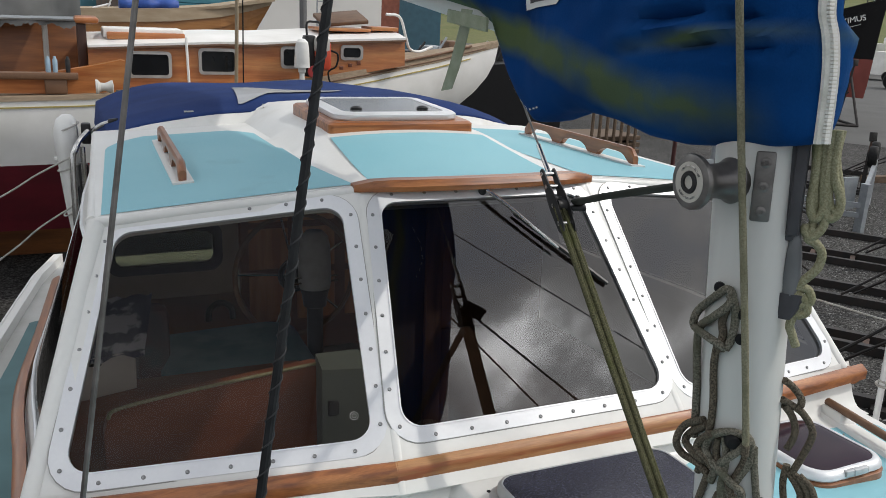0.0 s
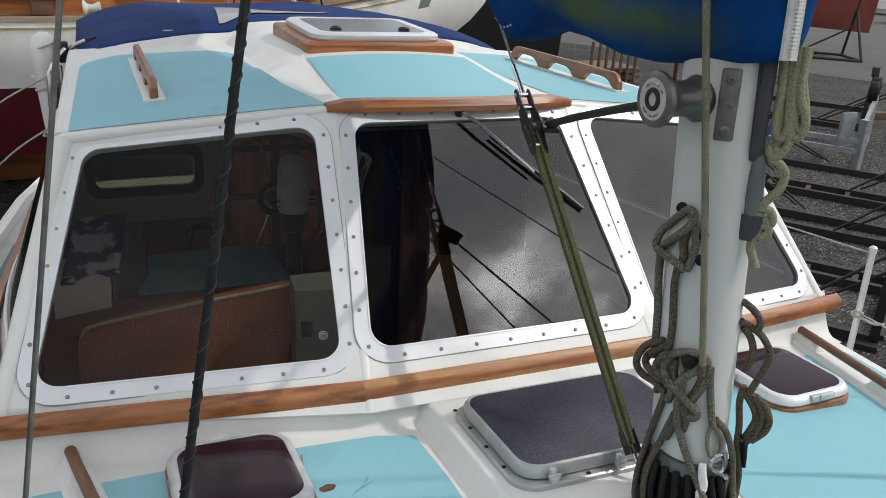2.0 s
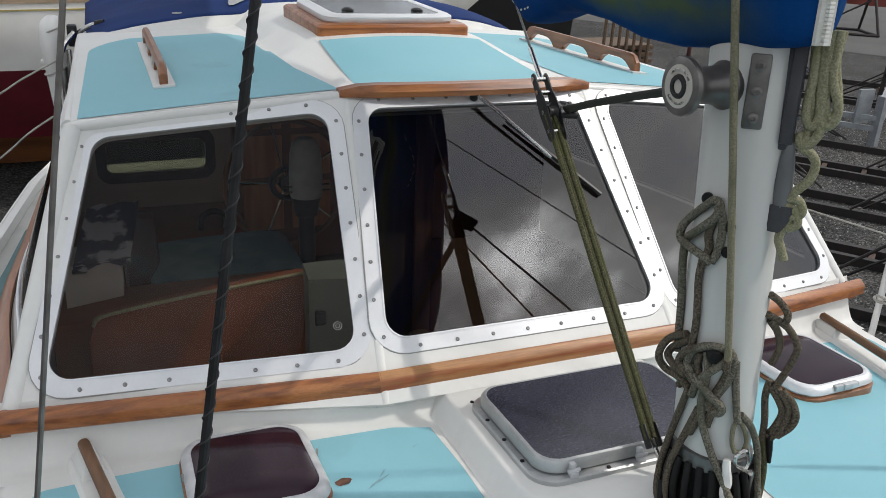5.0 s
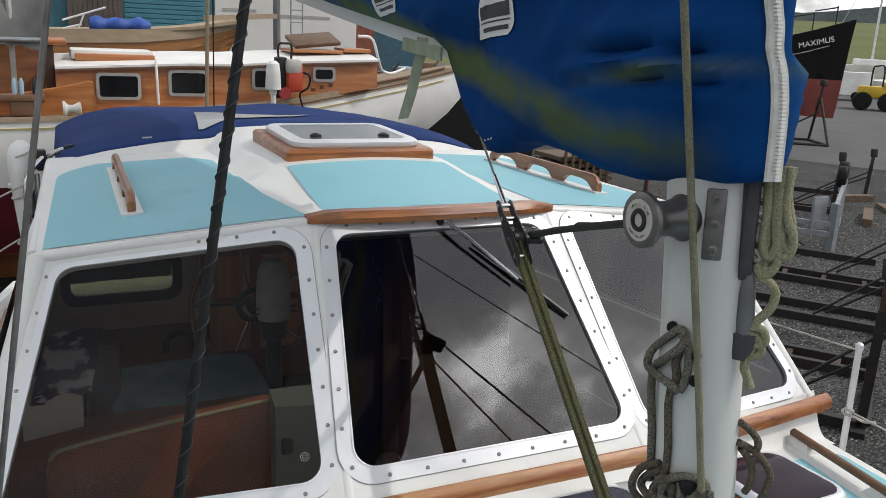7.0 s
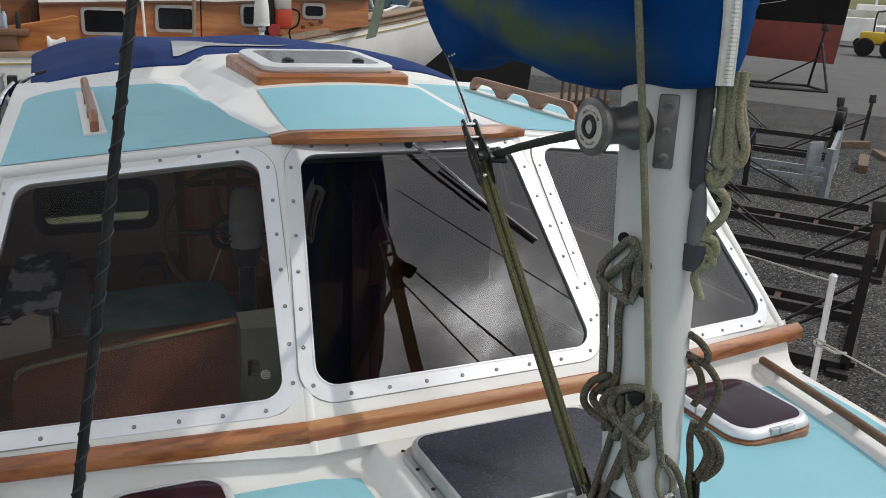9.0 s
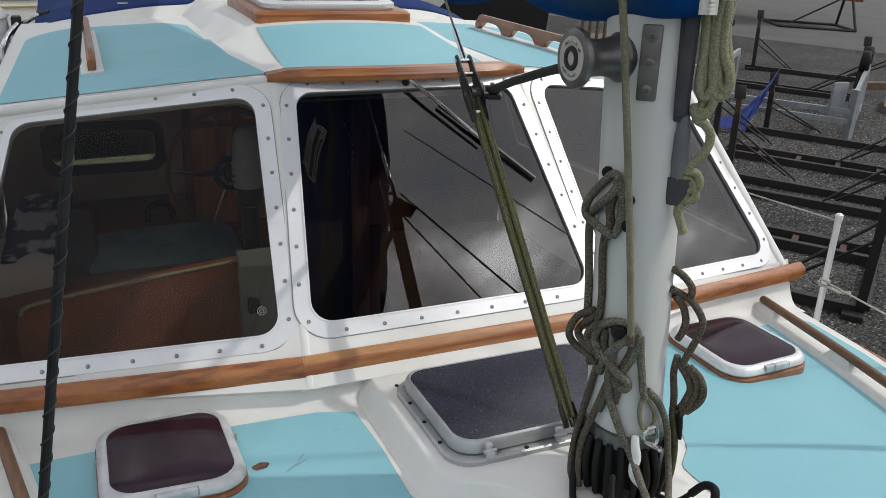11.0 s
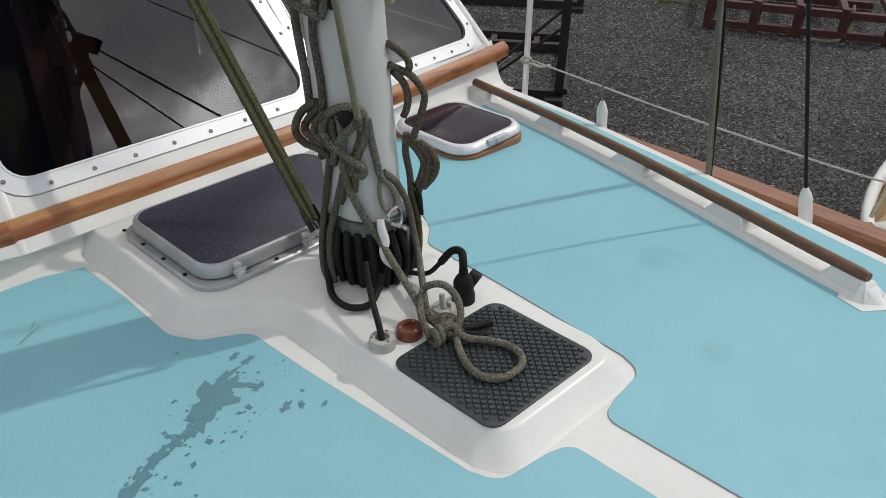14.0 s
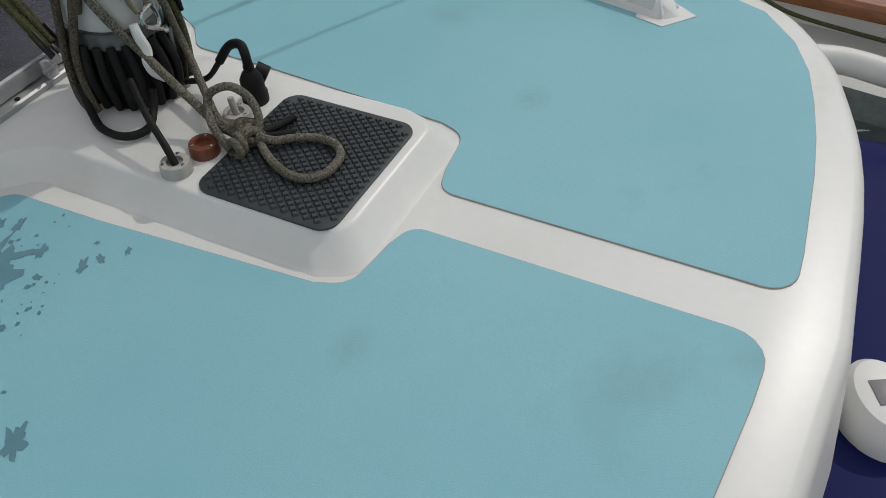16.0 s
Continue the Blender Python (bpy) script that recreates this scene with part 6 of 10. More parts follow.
def folds(y, z, s):
    """Relief of the slack cloth in metres, outwards."""
    soft = noise.noise(Vector((y * 2.2, z * 6.0, s * 5.0))) * 0.018
    drape = (1 - abs(noise.noise(Vector((y * 5.0 + z * 3.5, z * 4.0 - y * 2.0, s * 9.0 + 2)))) * 2.2) * 0.010
    fine = noise.noise(Vector((y * 17.0, z * 30.0 - y * 6, s * 3.0))) * 0.0035
    # the big crease where the slack hangs over itself, fading out aft
    zc = 1.128 + 0.045 * (0.04 - y) + 0.010 * math.sin(9 * y)
    u = (z - zc) / 0.030
    k = max(0.0, 1 - ((y - 0.02) / 0.36) ** 2) * (1.0 if s < 0 else 0.3)
    crease = k * (0.032 * math.exp(-(u - 1.1) ** 2) - 0.058 * math.exp(-(u + 0.45) ** 2 * 2.0) + 0.012 * math.exp(-(u + 2.4) ** 2))
    zc2 = 1.035 + 0.03 * math.sin(4 * y + 1)
    u2 = (z - zc2) / 0.022
    crease2 = 0.012 * max(0.0, 1 - ((y - 0.05) / 0.22) ** 2) * (math.exp(-(u2 - 0.8) ** 2) - math.exp(-(u2 + 0.6) ** 2))
    return (soft + drape + fine) * (1.0 if s < 0 else 0.6) + crease + crease2


def station(y):
    ys_ = [p[0] for p in STATIONS]
    return float(np.interp(y, ys_, [p[1] for p in STATIONS])), float(np.interp(y, ys_, [p[2] for p in STATIONS]))


def cover_point(y, zb, hw, c, s):
    """Surface point at ring angle (c up, s to port)."""
    z = zb + (cover_top(y) - zb) * (0.5 + 0.5 * c) ** 1.15
    k = (1 - abs(c) ** 4) ** 0.5 if abs(c) < 1 else 0.0
    w_ = min(1.0, abs(s) * 1.6)
    x = hw * math.copysign(k ** 0.55, s) * (1 + 0.10 * math.exp(-((z - zb - 0.10) / 0.08) ** 2))
    if x > 0:
        t = min(1.0, max(0.0, (z - 1.10) / 0.06)) * min(1.0, max(0.0, (0.45 - y) / 0.35))
        x *= 1 - 0.62 * t * t * (3 - 2 * t)
    return Vector((x + math.copysign(folds(y, z, 1 if s > 0 else -1) * w_ * min(1.0, hw / 0.09), s) + 0.016, y, z))


def cover_side(y, z):
    """x of the starboard face at y, z."""
    zb, hw = station(y)
    c = 2 * max(0.0, (z - zb) / (cover_top(y) - zb)) ** (1 / 1.15) - 1
    return cover_point(y, zb, hw, c, -math.sqrt(max(0.0, 1 - c * c))).x


bm = bmesh.new()
rings = []
ys_fine = [-0.082, -0.080, -0.078, -0.072, -0.066, -0.060] + [-0.05 + 0.0165 * i for i in range(70)] + [1.12 + 0.05 * i for i in range(12)] + [1.8, 2.0, 2.4, 3.0, 4.0]
NA = 150
for y in ys_fine:
    zb, hw = station(y)
    ring = []
    for i in range(NA):
        # more points low down, where the folds show
        a = 2 * math.pi * i / NA
        a = a - 0.55 * math.sin(a)
        ring.append(cover_point(y, zb, hw, -math.cos(a), math.sin(a)))
    rings.append(ring)
loft(bm, rings)
part("cover_cloth", bm, COVER, cover, smooth=80)
# zip down the fore side
bm = bmesh.new()
zip_line = smooth_path([(0.024, -0.086, 0.945), (0.016, -0.092, 1.05), (0.004, -0.094, 1.11), (-0.008, -0.092, 1.145), (-0.012, -0.092, 1.18), (-0.026, -0.092, 1.25), (-0.032, -0.092, 1.45)], 8)
rings = []
for p_ in zip_line:
    rings.append([p_ + Vector((-0.015, 0.008, 0)), p_ + Vector((-0.0135, 0.003, 0)), p_ + Vector((0.0125, -0.002, 0)), p_ + Vector((0.014, 0.002, 0))])
loft(bm, rings, closed=False)
tape = part("zip_tape", bm, WHITE_TAPE, cover, "white zip tape", smooth=60)
bm = bmesh.new()
for p_ in along([tuple(q) for q in zip_line], 0.0060, False):
    block(bm, (p_.x - 0.0048, p_.y - 0.005, p_.z - 0.0018), (p_.x + 0.0048, p_.y + 0.002, p_.z + 0.0018))
part("zip_teeth", bm, WHITE_PLASTIC, tape, "chunky white zip teeth", smooth=0)
bm = bmesh.new()
rings = []
for y in [0.70 + 0.012 * i for i in range(14)]:
    zb, hw = station(y)
    rings.append([(cover_side(y, zb + 0.030) - 0.003, y, zb + 0.030), (cover_side(y, zb + 0.034) - 0.003, y, zb + 0.034)])
for r0, r1 in list(zip(rings, rings[1:]))[::2]:
    loft(bm, [r0, r1], closed=False)
part("hem_stitching", bm, WHITE_TAPE, cover, "pale stitching along the hem", smooth=0)


# sailmaker's patches: plain shapes in their colours, lying on the cloth
def patch_at(y0, z0, w, h, label):
    """Local u runs forward along the boom, v up; everything follows the cloth."""
    def lay(u, v, lift):
        y, z = y0 - u, z0 + v + 0.05 * u
        return (cover_side(y, z) - lift, y, z)

    def cell(bm, u0, u1, v0, v1, lift):
        nu, nv = max(2, int((u1 - u0) / 0.012)), max(1, int((v1 - v0) / 0.012))
        loft(bm, [[lay(u0 + (u1 - u0) * i / nu, v0 + (v1 - v0) * j / nv, lift) for j in range(nv + 1)] for i in range(nu + 1)], closed=False)
    bm = bmesh.new()
    n = 16
    rings = []
    for i in range(n + 1):
        v = -0.5 + i / n
        left = float(np.interp(v, [-0.46, -0.10, 0.20, 0.50], [-0.50, -0.50, -0.43, -0.50]))
        right = float(np.interp(v, [-0.5, -0.42, -0.30, 0.0, 0.22, 0.5], [0.38, 0.46, 0.50, 0.49, 0.38, 0.34]))
        rings.append([lay(w * (left + (right - left) * j / 14), h * v, 0.0035) for j in range(15)])
    loft(bm, rings, closed=False)
    p1 = part("maker_patch", bm, PATCH, cover, label, smooth=60)
    for u0, u1, v0, v1, mat_ in ((-0.42, 0.42, -0.20, 0.02, INK), (-0.42, 0.42, -0.27, -0.245, INK), (-0.32, 0.38, -0.41, -0.34, INK), (-0.16, 0.26, 0.10, 0.48, PINK)):
        bm = bmesh.new()
        cell(bm, u0 * w, u1 * w, v0 * h, v1 * h, 0.0045)
        part("print_bar", bm, mat_, p1, smooth=0)


patch_at(0.655, 1.237, 0.215, 0.135, "white maker's patch with dark bars")
patch_at(1.30, 1.300, 0.20, 0.12, "white maker's patch with dark bars")
boom = thing("boom", "white aluminium boom under the blue sail cover", "boom", at=(0.02, 1.0, 1.1))
bm = bmesh.new()
tube(bm, [(0.02, 0.12, 1.04), (0.02, 1.0, 1.150), (0.02, 2.0, 1.292), (0.02, 4.2, 1.62)], 0.045, 18)
part("spar", bm, MAST, boom)
strap = thing("sail_tie", "pale green-stained webbing strap hanging from the boom", "strap", at=(0.0, 1.08, 1.15))
bm = bmesh.new()
loft(bm, [[(-0.085 + dx, y0_, z0_) , (-0.085 + dx, y1_, z1_), (-0.083 + dx, y1_, z1_), (-0.083 + dx, y0_, z0_)] for dx, y0_, z0_, y1_, z1_ in ((0, 1.03, 1.170, 1.10, 1.175), (0, 1.045, 1.12, 1.105, 1.135), (0.0, 1.10, 1.02, 1.165, 1.03), (0.0, 1.15, 0.955, 1.225, 0.945))])
part("hanging_end", bm, GREEN_WEB, strap, smooth=0)
bm = bmesh.new()
block(bm, (-0.115, 0.88, 1.125), (-0.108, 1.13, 1.160), 0.002, Matrix.Translation((0, 1.0, 1.14)) @ pose(0, 0, 0, 6, 0, 0) @ Matrix.Translation((0, -1.0, -1.14)))
part("band", bm, GREEN_WEB, strap, smooth=0)

# ---------- shrouds ----------
BLACK_SLEEVE = material("black_sleeve", (0.012, 0.013, 0.014), 0.5, second=(0.020, 0.022, 0.024), scale=40, spec=0.12)
def shroud(foot_at, way, r, mat, label, spiral=False, cone=False, group="shrouds"):
    s = thing("shroud", label, "rigging", group, at=foot_at)
    f, d = Vector(foot_at), Vector(way)
    bm = bmesh.new()
    bar(bm, f, f + d * 2.6, min(r, 0.0055), 10)
    wire = part("wire", bm, mat, s)
    if r > 0.0075:
        bm = bmesh.new()
        tube(bm, [f, f + d * 0.82, f + d * 0.83], [r, r, 0.004], 12)
        part("sleeve", bm, mat, s, "stout plastic sleeve over the wire")
    if spiral:
        pts = []
        for i in range(900):
            a = i * 0.55
            p_ = f + d * (0.02 + 2.5 * i / 900)
            pts.append(p_ + Vector((math.cos(a), math.sin(a), 0)) * r * 0.95)
        bm = bmesh.new()
        tube(bm, pts, 0.0010, 5)
        part("spiral_wrap", bm, material("dark_wrap_edge", (0.020, 0.021, 0.023), 0.7), wire, "spiral black wrap")
    if cone:
        bm = bmesh.new()
        tube(bm, [f + d * -0.12, f + d * 0.055, f + d * 0.062, f + d * 0.082, f + d * 0.098], [0.0165, 0.0165, 0.0175, 0.013, 0.006], 14)
        part("boot", bm, WHITE_PLASTIC, s, "white plastic turnbuckle boot")
    return s


shroud((-1.075, -0.335, -0.28), (0.18, 0.113, 1.0), 0.0064, BLACK_SLEEVE, "black-sleeved starboard lower shroud with a spiral wrap", spiral=True)
shroud((-1.225, 0.07, -0.30), (0.158, 0.0, 1.0), 0.0040, STEEL_OLD, "grey wire starboard cap shroud")
shroud((1.075, -0.422, -0.085), (-0.18, 0.113, 1.0), 0.0046, BLACK_SLEEVE, "thin black port lower shroud above a white boot", cone=True)
cap = shroud((1.135, -0.130, -0.25), (-0.16, 0.0, 1.0), 0.0080, material("olive_shroud_tube", (0.15, 0.15, 0.12), 0.5, second=(0.09, 0.092, 0.07), scale=18, stretch=(1, 1, 0.2)), "stout olive-grey sleeved port shroud with lines lashed along it")
for dx, dy, r_, mat_, lab_ in ((-0.011, -0.006, 0.0045, ROPE_PALE, "pale halyard lashed along the shroud"), (0.010, -0.004, 0.0050, BLACK_SLEEVE, "dark halyard lashed along the shroud")):
    rope_part("lashed_line", [(1.135 + dx - 0.16 * h_, -0.130 + dy + 0.003 * math.sin(9 * h_), -0.25 + h_) for h_ in (0.0, 0.2, 0.4, 0.6, 0.75, 0.9)], r_, mat_, cap, lab_, 4, 8)
shroud((1.200, 0.292, -0.080), (-0.16, -0.05, 1.0), 0.0030, STEEL_OLD, "thin wire port aft shroud above a white boot", cone=True)

# ---------- stanchions and guard lines ----------
def stanchion(foot_at, top_at, label):
    s = thing("stanchion", label, "stanchion", "guard rail stanchions", at=foot_at)
    f, t = Vector(foot_at), Vector(top_at)
    bm = bmesh.new()
    bar(bm, f, t, 0.0115, 14)
    part("tube", bm, ALU, s, "pale alloy tube")
    bm = bmesh.new()
    lathe(bm, [(0.034, 0), (0.034, 0.006), (0.019, 0.012), (0.017, 0.055), (0.013, 0.06)], Matrix.Translation(f), 16)
    part("socket", bm, STEEL_OLD, s, "dull deck socket")
    bm = bmesh.new()
    lathe(bm, [(0.0135, -0.015), (0.0135, 0.004), (0.008, 0.009)], Matrix.Translation(t), 14)
    part("cap", bm, ALU, s)


S2_F, S2_T = (1.444, -0.727, -0.362), (1.462, -0.700, 0.185)
S1_F, S1_T = (1.545, 0.90, -0.40), (1.545, 0.885, 0.180)
stanchion(S2_F, S2_T, "pale alloy guard rail stanchion on the side deck")
stanchion(S1_F, S1_T, "pale alloy guard rail stanchion abreast of the wheelhouse")
lines = thing("guard_line", "thin white guard lines between the stanchions", "guard rail", at=(1.5, 0.0, -0.1))
rope_part("line", [(1.548, 0.89, -0.07), (1.56, 0.30, -0.115), (1.53, -0.25, -0.125), (1.470, -0.715, -0.105), (1.33, -1.30, -0.09), (1.0, -2.0, -0.08)], 0.0035, ROPE_WHITE, lines)
rope_part("line", [(1.548, 0.89, 0.160), (1.50, 1.50, 0.150), (1.46, 2.2, 0.155), (1.43, 2.72, 0.17)], 0.0035, ROPE_WHITE, lines)
bm = bmesh.new()
tube(bm, smooth_path([(1.494, -0.585, -0.112), (1.484, -0.63, -0.109), (1.477, -0.67, -0.107)], 5), 0.0075, 10)
part("bottle_screw", bm, STEEL, lines, "steel bottle screw")
knot = thing("lashing", "white lashing knotted round the stanchion", "rope", at=(1.545, 0.9, -0.07))
rope_part("turns", [(1.53, 0.90, -0.06), (1.545, 0.875, -0.065), (1.562, 0.895, -0.07), (1.545, 0.915, -0.075), (1.53, 0.895, -0.08), (1.55, 0.87, -0.085), (1.58, 0.85, -0.10), (1.57, 0.80, -0.08)], 0.005, ROPE_WHITE, knot)
sheet_rope = thing("deck_line", "brown-green line led along the toe rail to the stanchion", "rope", at=(1.4, -0.7, -0.35))
rope_part("rope", [(1.36, -0.15, -0.33), (1.40, -0.45, -0.315), (1.430, -0.690, -0.290), (1.435, -0.765, -0.290), (1.40, -0.90, -0.33), (1.34, -1.25, -0.335)], 0.006, ROPE_OLIVE, sheet_rope)

# ---------- navy cover and solar vent on the foredeck ----------
fore = thing("foredeck_cover", "glossy navy blue cover lashed over the foredeck", "cover", at=(0, -1.7, -0.38))
bm = bmesh.new()


def fore_z(x, y):
    b = max(0.0, 1 - (x / 0.95) ** 2) * max(0.0, 1 - ((y + 1.75) / 0.80) ** 2)
    return -0.345 + 0.10 * b ** 0.5 + 0.008 * math.sin(9 * x + 4 * y)


def fore_edge(x):
    return -1.168 + 0.235 * x * x


fore_rows = []
for d, k in ((0.0, 0.95), (0.06, 0.97), (0.19, 0.98), (0.34, 0.95), (0.54, 0.90), (0.79, 0.80), (1.04, 0.66), (1.34, 0.45)):
    fore_rows.append([(x * k, fore_edge(x * k) * max(0.0, 1 - d) + min(d, 1.0) * -1.16 - d, 0) for x in (-0.95, -0.8, -0.6, -0.4, -0.2, 0, 0.2, 0.4, 0.6, 0.8, 0.95)])
loft(bm, [[(x, y, fore_z(x, y)) for x, y, _ in row] for row in fore_rows], closed=False)
part("cover_sheet", bm, material("glossy_navy", (0.008, 0.012, 0.085), 0.35, spec=0.08, second=(0.008, 0.012, 0.075), scale=3, bump=0.2, bump_scale=12), fore, smooth=60)
bm = bmesh.new()
tube(bm, [(x, y, fore_z(x, y) + 0.004) for x, y, _ in fore_rows[0]], 0.009, 8)
part("hem", bm, NAVY, fore, "rolled hem along the cover's after edge")
for side in (1, -1):
    rope_part("lashing", [(side * 0.90, -1.02, -0.335), (side * 0.98, -1.20, -0.345), (side * 0.90, -1.42, -0.345), (side * 0.86, -1.66, -0.345)], 0.004, ROPE_WHITE, fore, "thin white lashing")
# rounded coaming and dark non-slip area outboard of the cover
for side in (1, -1):
    bm = bmesh.new()
    tube(bm, smooth_path([(side * 0.93, -0.78, -0.235), (side * 1.045, -0.99, -0.235), (side * 1.045, -1.16, -0.24), (side * 0.93, -1.6, -0.25), (side * 0.66, -2.1, -0.25), (side * 0.30, -2.6, -0.25)], 6), 0.031, 14)
    part("foredeck_coaming", bm, GEL, boat, "rounded white coaming round the foredeck", smooth=60)
    bm = sheet([(side * x, y) for x, y in ((0.84, -1.00), (1.00, -1.02), (1.13, -1.06), (1.04, -1.5), (0.85, -1.9), (0.6, -2.2), (0.5, -2.0), (0.7, -1.5))], lambda x, y: sheer(y) + 0.024, 0.004, 0.1)
    part("foredeck_mat", bm, material("dark_grey_green_mat", (0.035, 0.050, 0.050), 0.85, second=(0.020, 0.030, 0.032), scale=40, bump=0.6, bump_scale=160), boat, "dark textured non-slip mat on the foredeck")
vent = thing("solar_vent", "white oval solar vent with a dark square cell", "vent", at=(0.13, -1.25, -0.28))
vm_ = Matrix.Translation((0.120, -1.236, -0.283)) @ pose(0, 0, 0, 0, 0, 30) @ Matrix.Scale(0.74, 4)
bm = bmesh.new()
loft(bm, [[vm_ @ Vector((0.115 * k * math.cos(a), 0.080 * k * math.sin(a), z)) for a in (2 * math.pi * i / 28 for i in range(28))] for k, z in ((0.96, 0), (1.0, 0.01), (0.98, 0.05), (0.88, 0.09), (0.74, 0.108), (0.45, 0.114))])
part("vent_dome", bm, WHITE_PLASTIC, vent)
bm = bmesh.new()
block(bm, (-0.030, -0.030, 0.112), (0.030, 0.030, 0.1165), 0.001, vm_)
part("solar_cell", bm, material("solar_cell", (0.20, 0.19, 0.20), 0.3), vent, "grey-brown solar cell")

# ---------- inside the wheelhouse ----------
BROWN_PANEL = material("brown_panel", (0.19, 0.066, 0.028), 0.5, second=(0.13, 0.045, 0.02), scale=3, stretch=(1, 1, 3), fine=30, fine_amount=0.3)
LINEN = material("dim_white_plastic", (0.50, 0.50, 0.49), 0.5, second=(0.42, 0.42, 0.40), scale=5)
bench = thing("helm_bench", "brown upholstered bench with pale beading, seen through the tinted glass", "bench", at=(-0.7, 1.22, -0.9))
bm = bmesh.new()
loft(bm, [[(x, 1.14, -0.9), (x, 1.19, zt), (x, 1.24, zt), (x, 1.27, -0.9)] for x, zt in ((-1.065, 0.02), (-1.050, 0.075), (-1.02, 0.092), (-0.826, 0.118), (-0.62, 0.138), (-0.48, 0.152), (-0.455, 0.145))])
part("bench_back", bm, BROWN_PANEL, bench, smooth=25)
rope_part("beading", [(-1.053, 1.19, 0.070), (-1.02, 1.19, 0.096), (-0.826, 1.19, 0.122), (-0.62, 1.19, 0.142), (-0.47, 1.19, 0.156)], 0.0055, ROPE_CREAM, bench, "pale beaded edge")
shelf = thing("side_shelf", "dark varnished shelf top behind the bench", "shelf", at=(-0.8, 1.40, -0.9))
bm = bmesh.new()
block(bm, (-1.16, 1.275, -0.9), (-0.45, 1.52, 0.045), 0.01)
part("shelf_body", bm, BROWN_PANEL, shelf)
cushion = thing("seat_cushion", "faded blue seat cushion inside the wheelhouse", "cushion", at=(-0.6, 1.7, -0.9))
bm = bmesh.new()
loft(bm, [[(x0 + dx, 1.54, -0.9), (x0 + dx, 1.54, z0), (x0 + dx, 1.90, z1), (x0 + dx, 1.93, -0.9)] for x0, dx, z0, z1 in ((-0.87, 0, -0.02, 0.0), (-0.86, 0.02, 0.02, 0.042), (-0.66, 0, 0.030, 0.050), (-0.48, 0, 0.034, 0.055), (-0.40, 0, 0.030, 0.045), (-0.37, 0, 0.0, 0.02))])
part("cushion_cover", bm, material("faded_blue_cloth", (0.10, 0.21, 0.255), 0.9, second=(0.15, 0.27, 0.31), scale=10, spread=(0.4, 0.6)), cushion, smooth=60)
chairb = thing("padded_seat", "dark red and blue padded seat back beside the box", "seat", at=(-0.88, 1.76, -0.9))
bm = bmesh.new()
block(bm, (-0.945, 1.70, -0.9), (-0.835, 1.80, 0.205), 0.03)
part("padding", bm, material("dark_red_cloth", (0.12, 0.025, 0.02), 0.9, second=(0.05, 0.09, 0.11), scale=5), chairb)
box_t = thing("cool_box", "white plastic box with a dark hand slot on the wheelhouse shelf", "box", at=(-1.03, 1.45, 0.045))
bm = bmesh.new()
loft(bm, [[(-1.118, 1.39, z), (-0.962, 1.44, z), (-0.955, 1.56, z), (-1.118, 1.56, z)] for z in (0.046, 0.155, 0.172)])
part("box_body", bm, LINEN, box_t, smooth=0)
bm = bmesh.new()
block(bm, (-1.095, 1.386, 0.148), (-1.055, 1.402, 0.160), 0.004, None)
part("hand_slot", bm, BLACK, box_t)
cloth = thing("folded_cloth", "dark blue and white patterned cloth lying on the box", "cloth", at=(-1.02, 1.46, 0.173))
bm = bmesh.new()
loft(bm, [[(-1.09 + 0.155 * u + 0.05 * t, 1.375 + 0.03 * u + 0.30 * t, 0.176 + 0.085 * t + 0.006 * math.sin(5 * u * 3 + 4 * t)) for u in (0, 0.15, 0.3, 0.45, 0.6, 0.75, 0.9, 1.0)] for t in (0, 0.15, 0.3, 0.5, 0.7, 0.85, 1.0)], closed=False)
loft(bm, [[(-1.09 + 0.155 * u, 1.375 + 0.03 * u, 0.176 - 0.010 * k * (1 + math.sin(9 * u))) for u in (0, 0.2, 0.4, 0.6, 0.8, 1.0)] for k in (0, 0.5, 1)], closed=False)
part("cloth_sheet", bm, material("patterned_cloth", (0.025, 0.032, 0.065), 0.9, second=(0.34, 0.36, 0.42), scale=14, spread=(0.50, 0.58)), cloth, smooth=60)
helm = thing("steering_wheel", "spoked steering wheel with a bright hub behind the windscreen", "steering wheel", at=(-0.35, 1.95, 0.21))
hm = Matrix.Translation((-0.352, 1.95, 0.212)) @ pose(0, 0, 0, 90, 0, 0)
bm = bmesh.new()
tube(bm, [hm @ Vector((0.225 * math.cos(a), 0.235 * math.sin(a), 0)) for a in (2 * math.pi * i / 48 for i in range(49))], 0.010, 8)
part("rim", bm, TEAK_GREY, helm, "thin brown rim")
for k in range(5):
    a = 2 * math.pi * k / 5 + 0.55
    bm = bmesh.new()
    bar(bm, hm @ Vector((0.02 * math.cos(a), 0.02 * math.sin(a), 0)), hm @ Vector((0.222 * math.cos(a), 0.232 * math.sin(a), 0)), 0.0045)
    part("spoke", bm, STEEL, helm, "steel spoke")
bm = bmesh.new()
tube(bm, [hm @ Vector((0.055 * math.cos(a), 0.055 * math.sin(a), 0)) for a in (2 * math.pi * i / 24 for i in range(25))], 0.012, 8)
lathe(bm, [(0.03, -0.02), (0.03, 0.02), (0.015, 0.03)], hm, 18)
part("hub", bm, BLACK, helm, "black hub ring")
pod = thing("compass_pod", "grey domed pod on a dark pedestal at the helm", "binnacle", at=(-0.31, 1.84, -0.9))
pm_ = Matrix.Translation((-0.306, 1.84, 0))
bm = bmesh.new()
lathe(bm, [(0.056, 0.19), (0.060, 0.21), (0.060, 0.28), (0.056, 0.35), (0.048, 0.385), (0.030, 0.404), (0.005, 0.408)], pm_, 24)
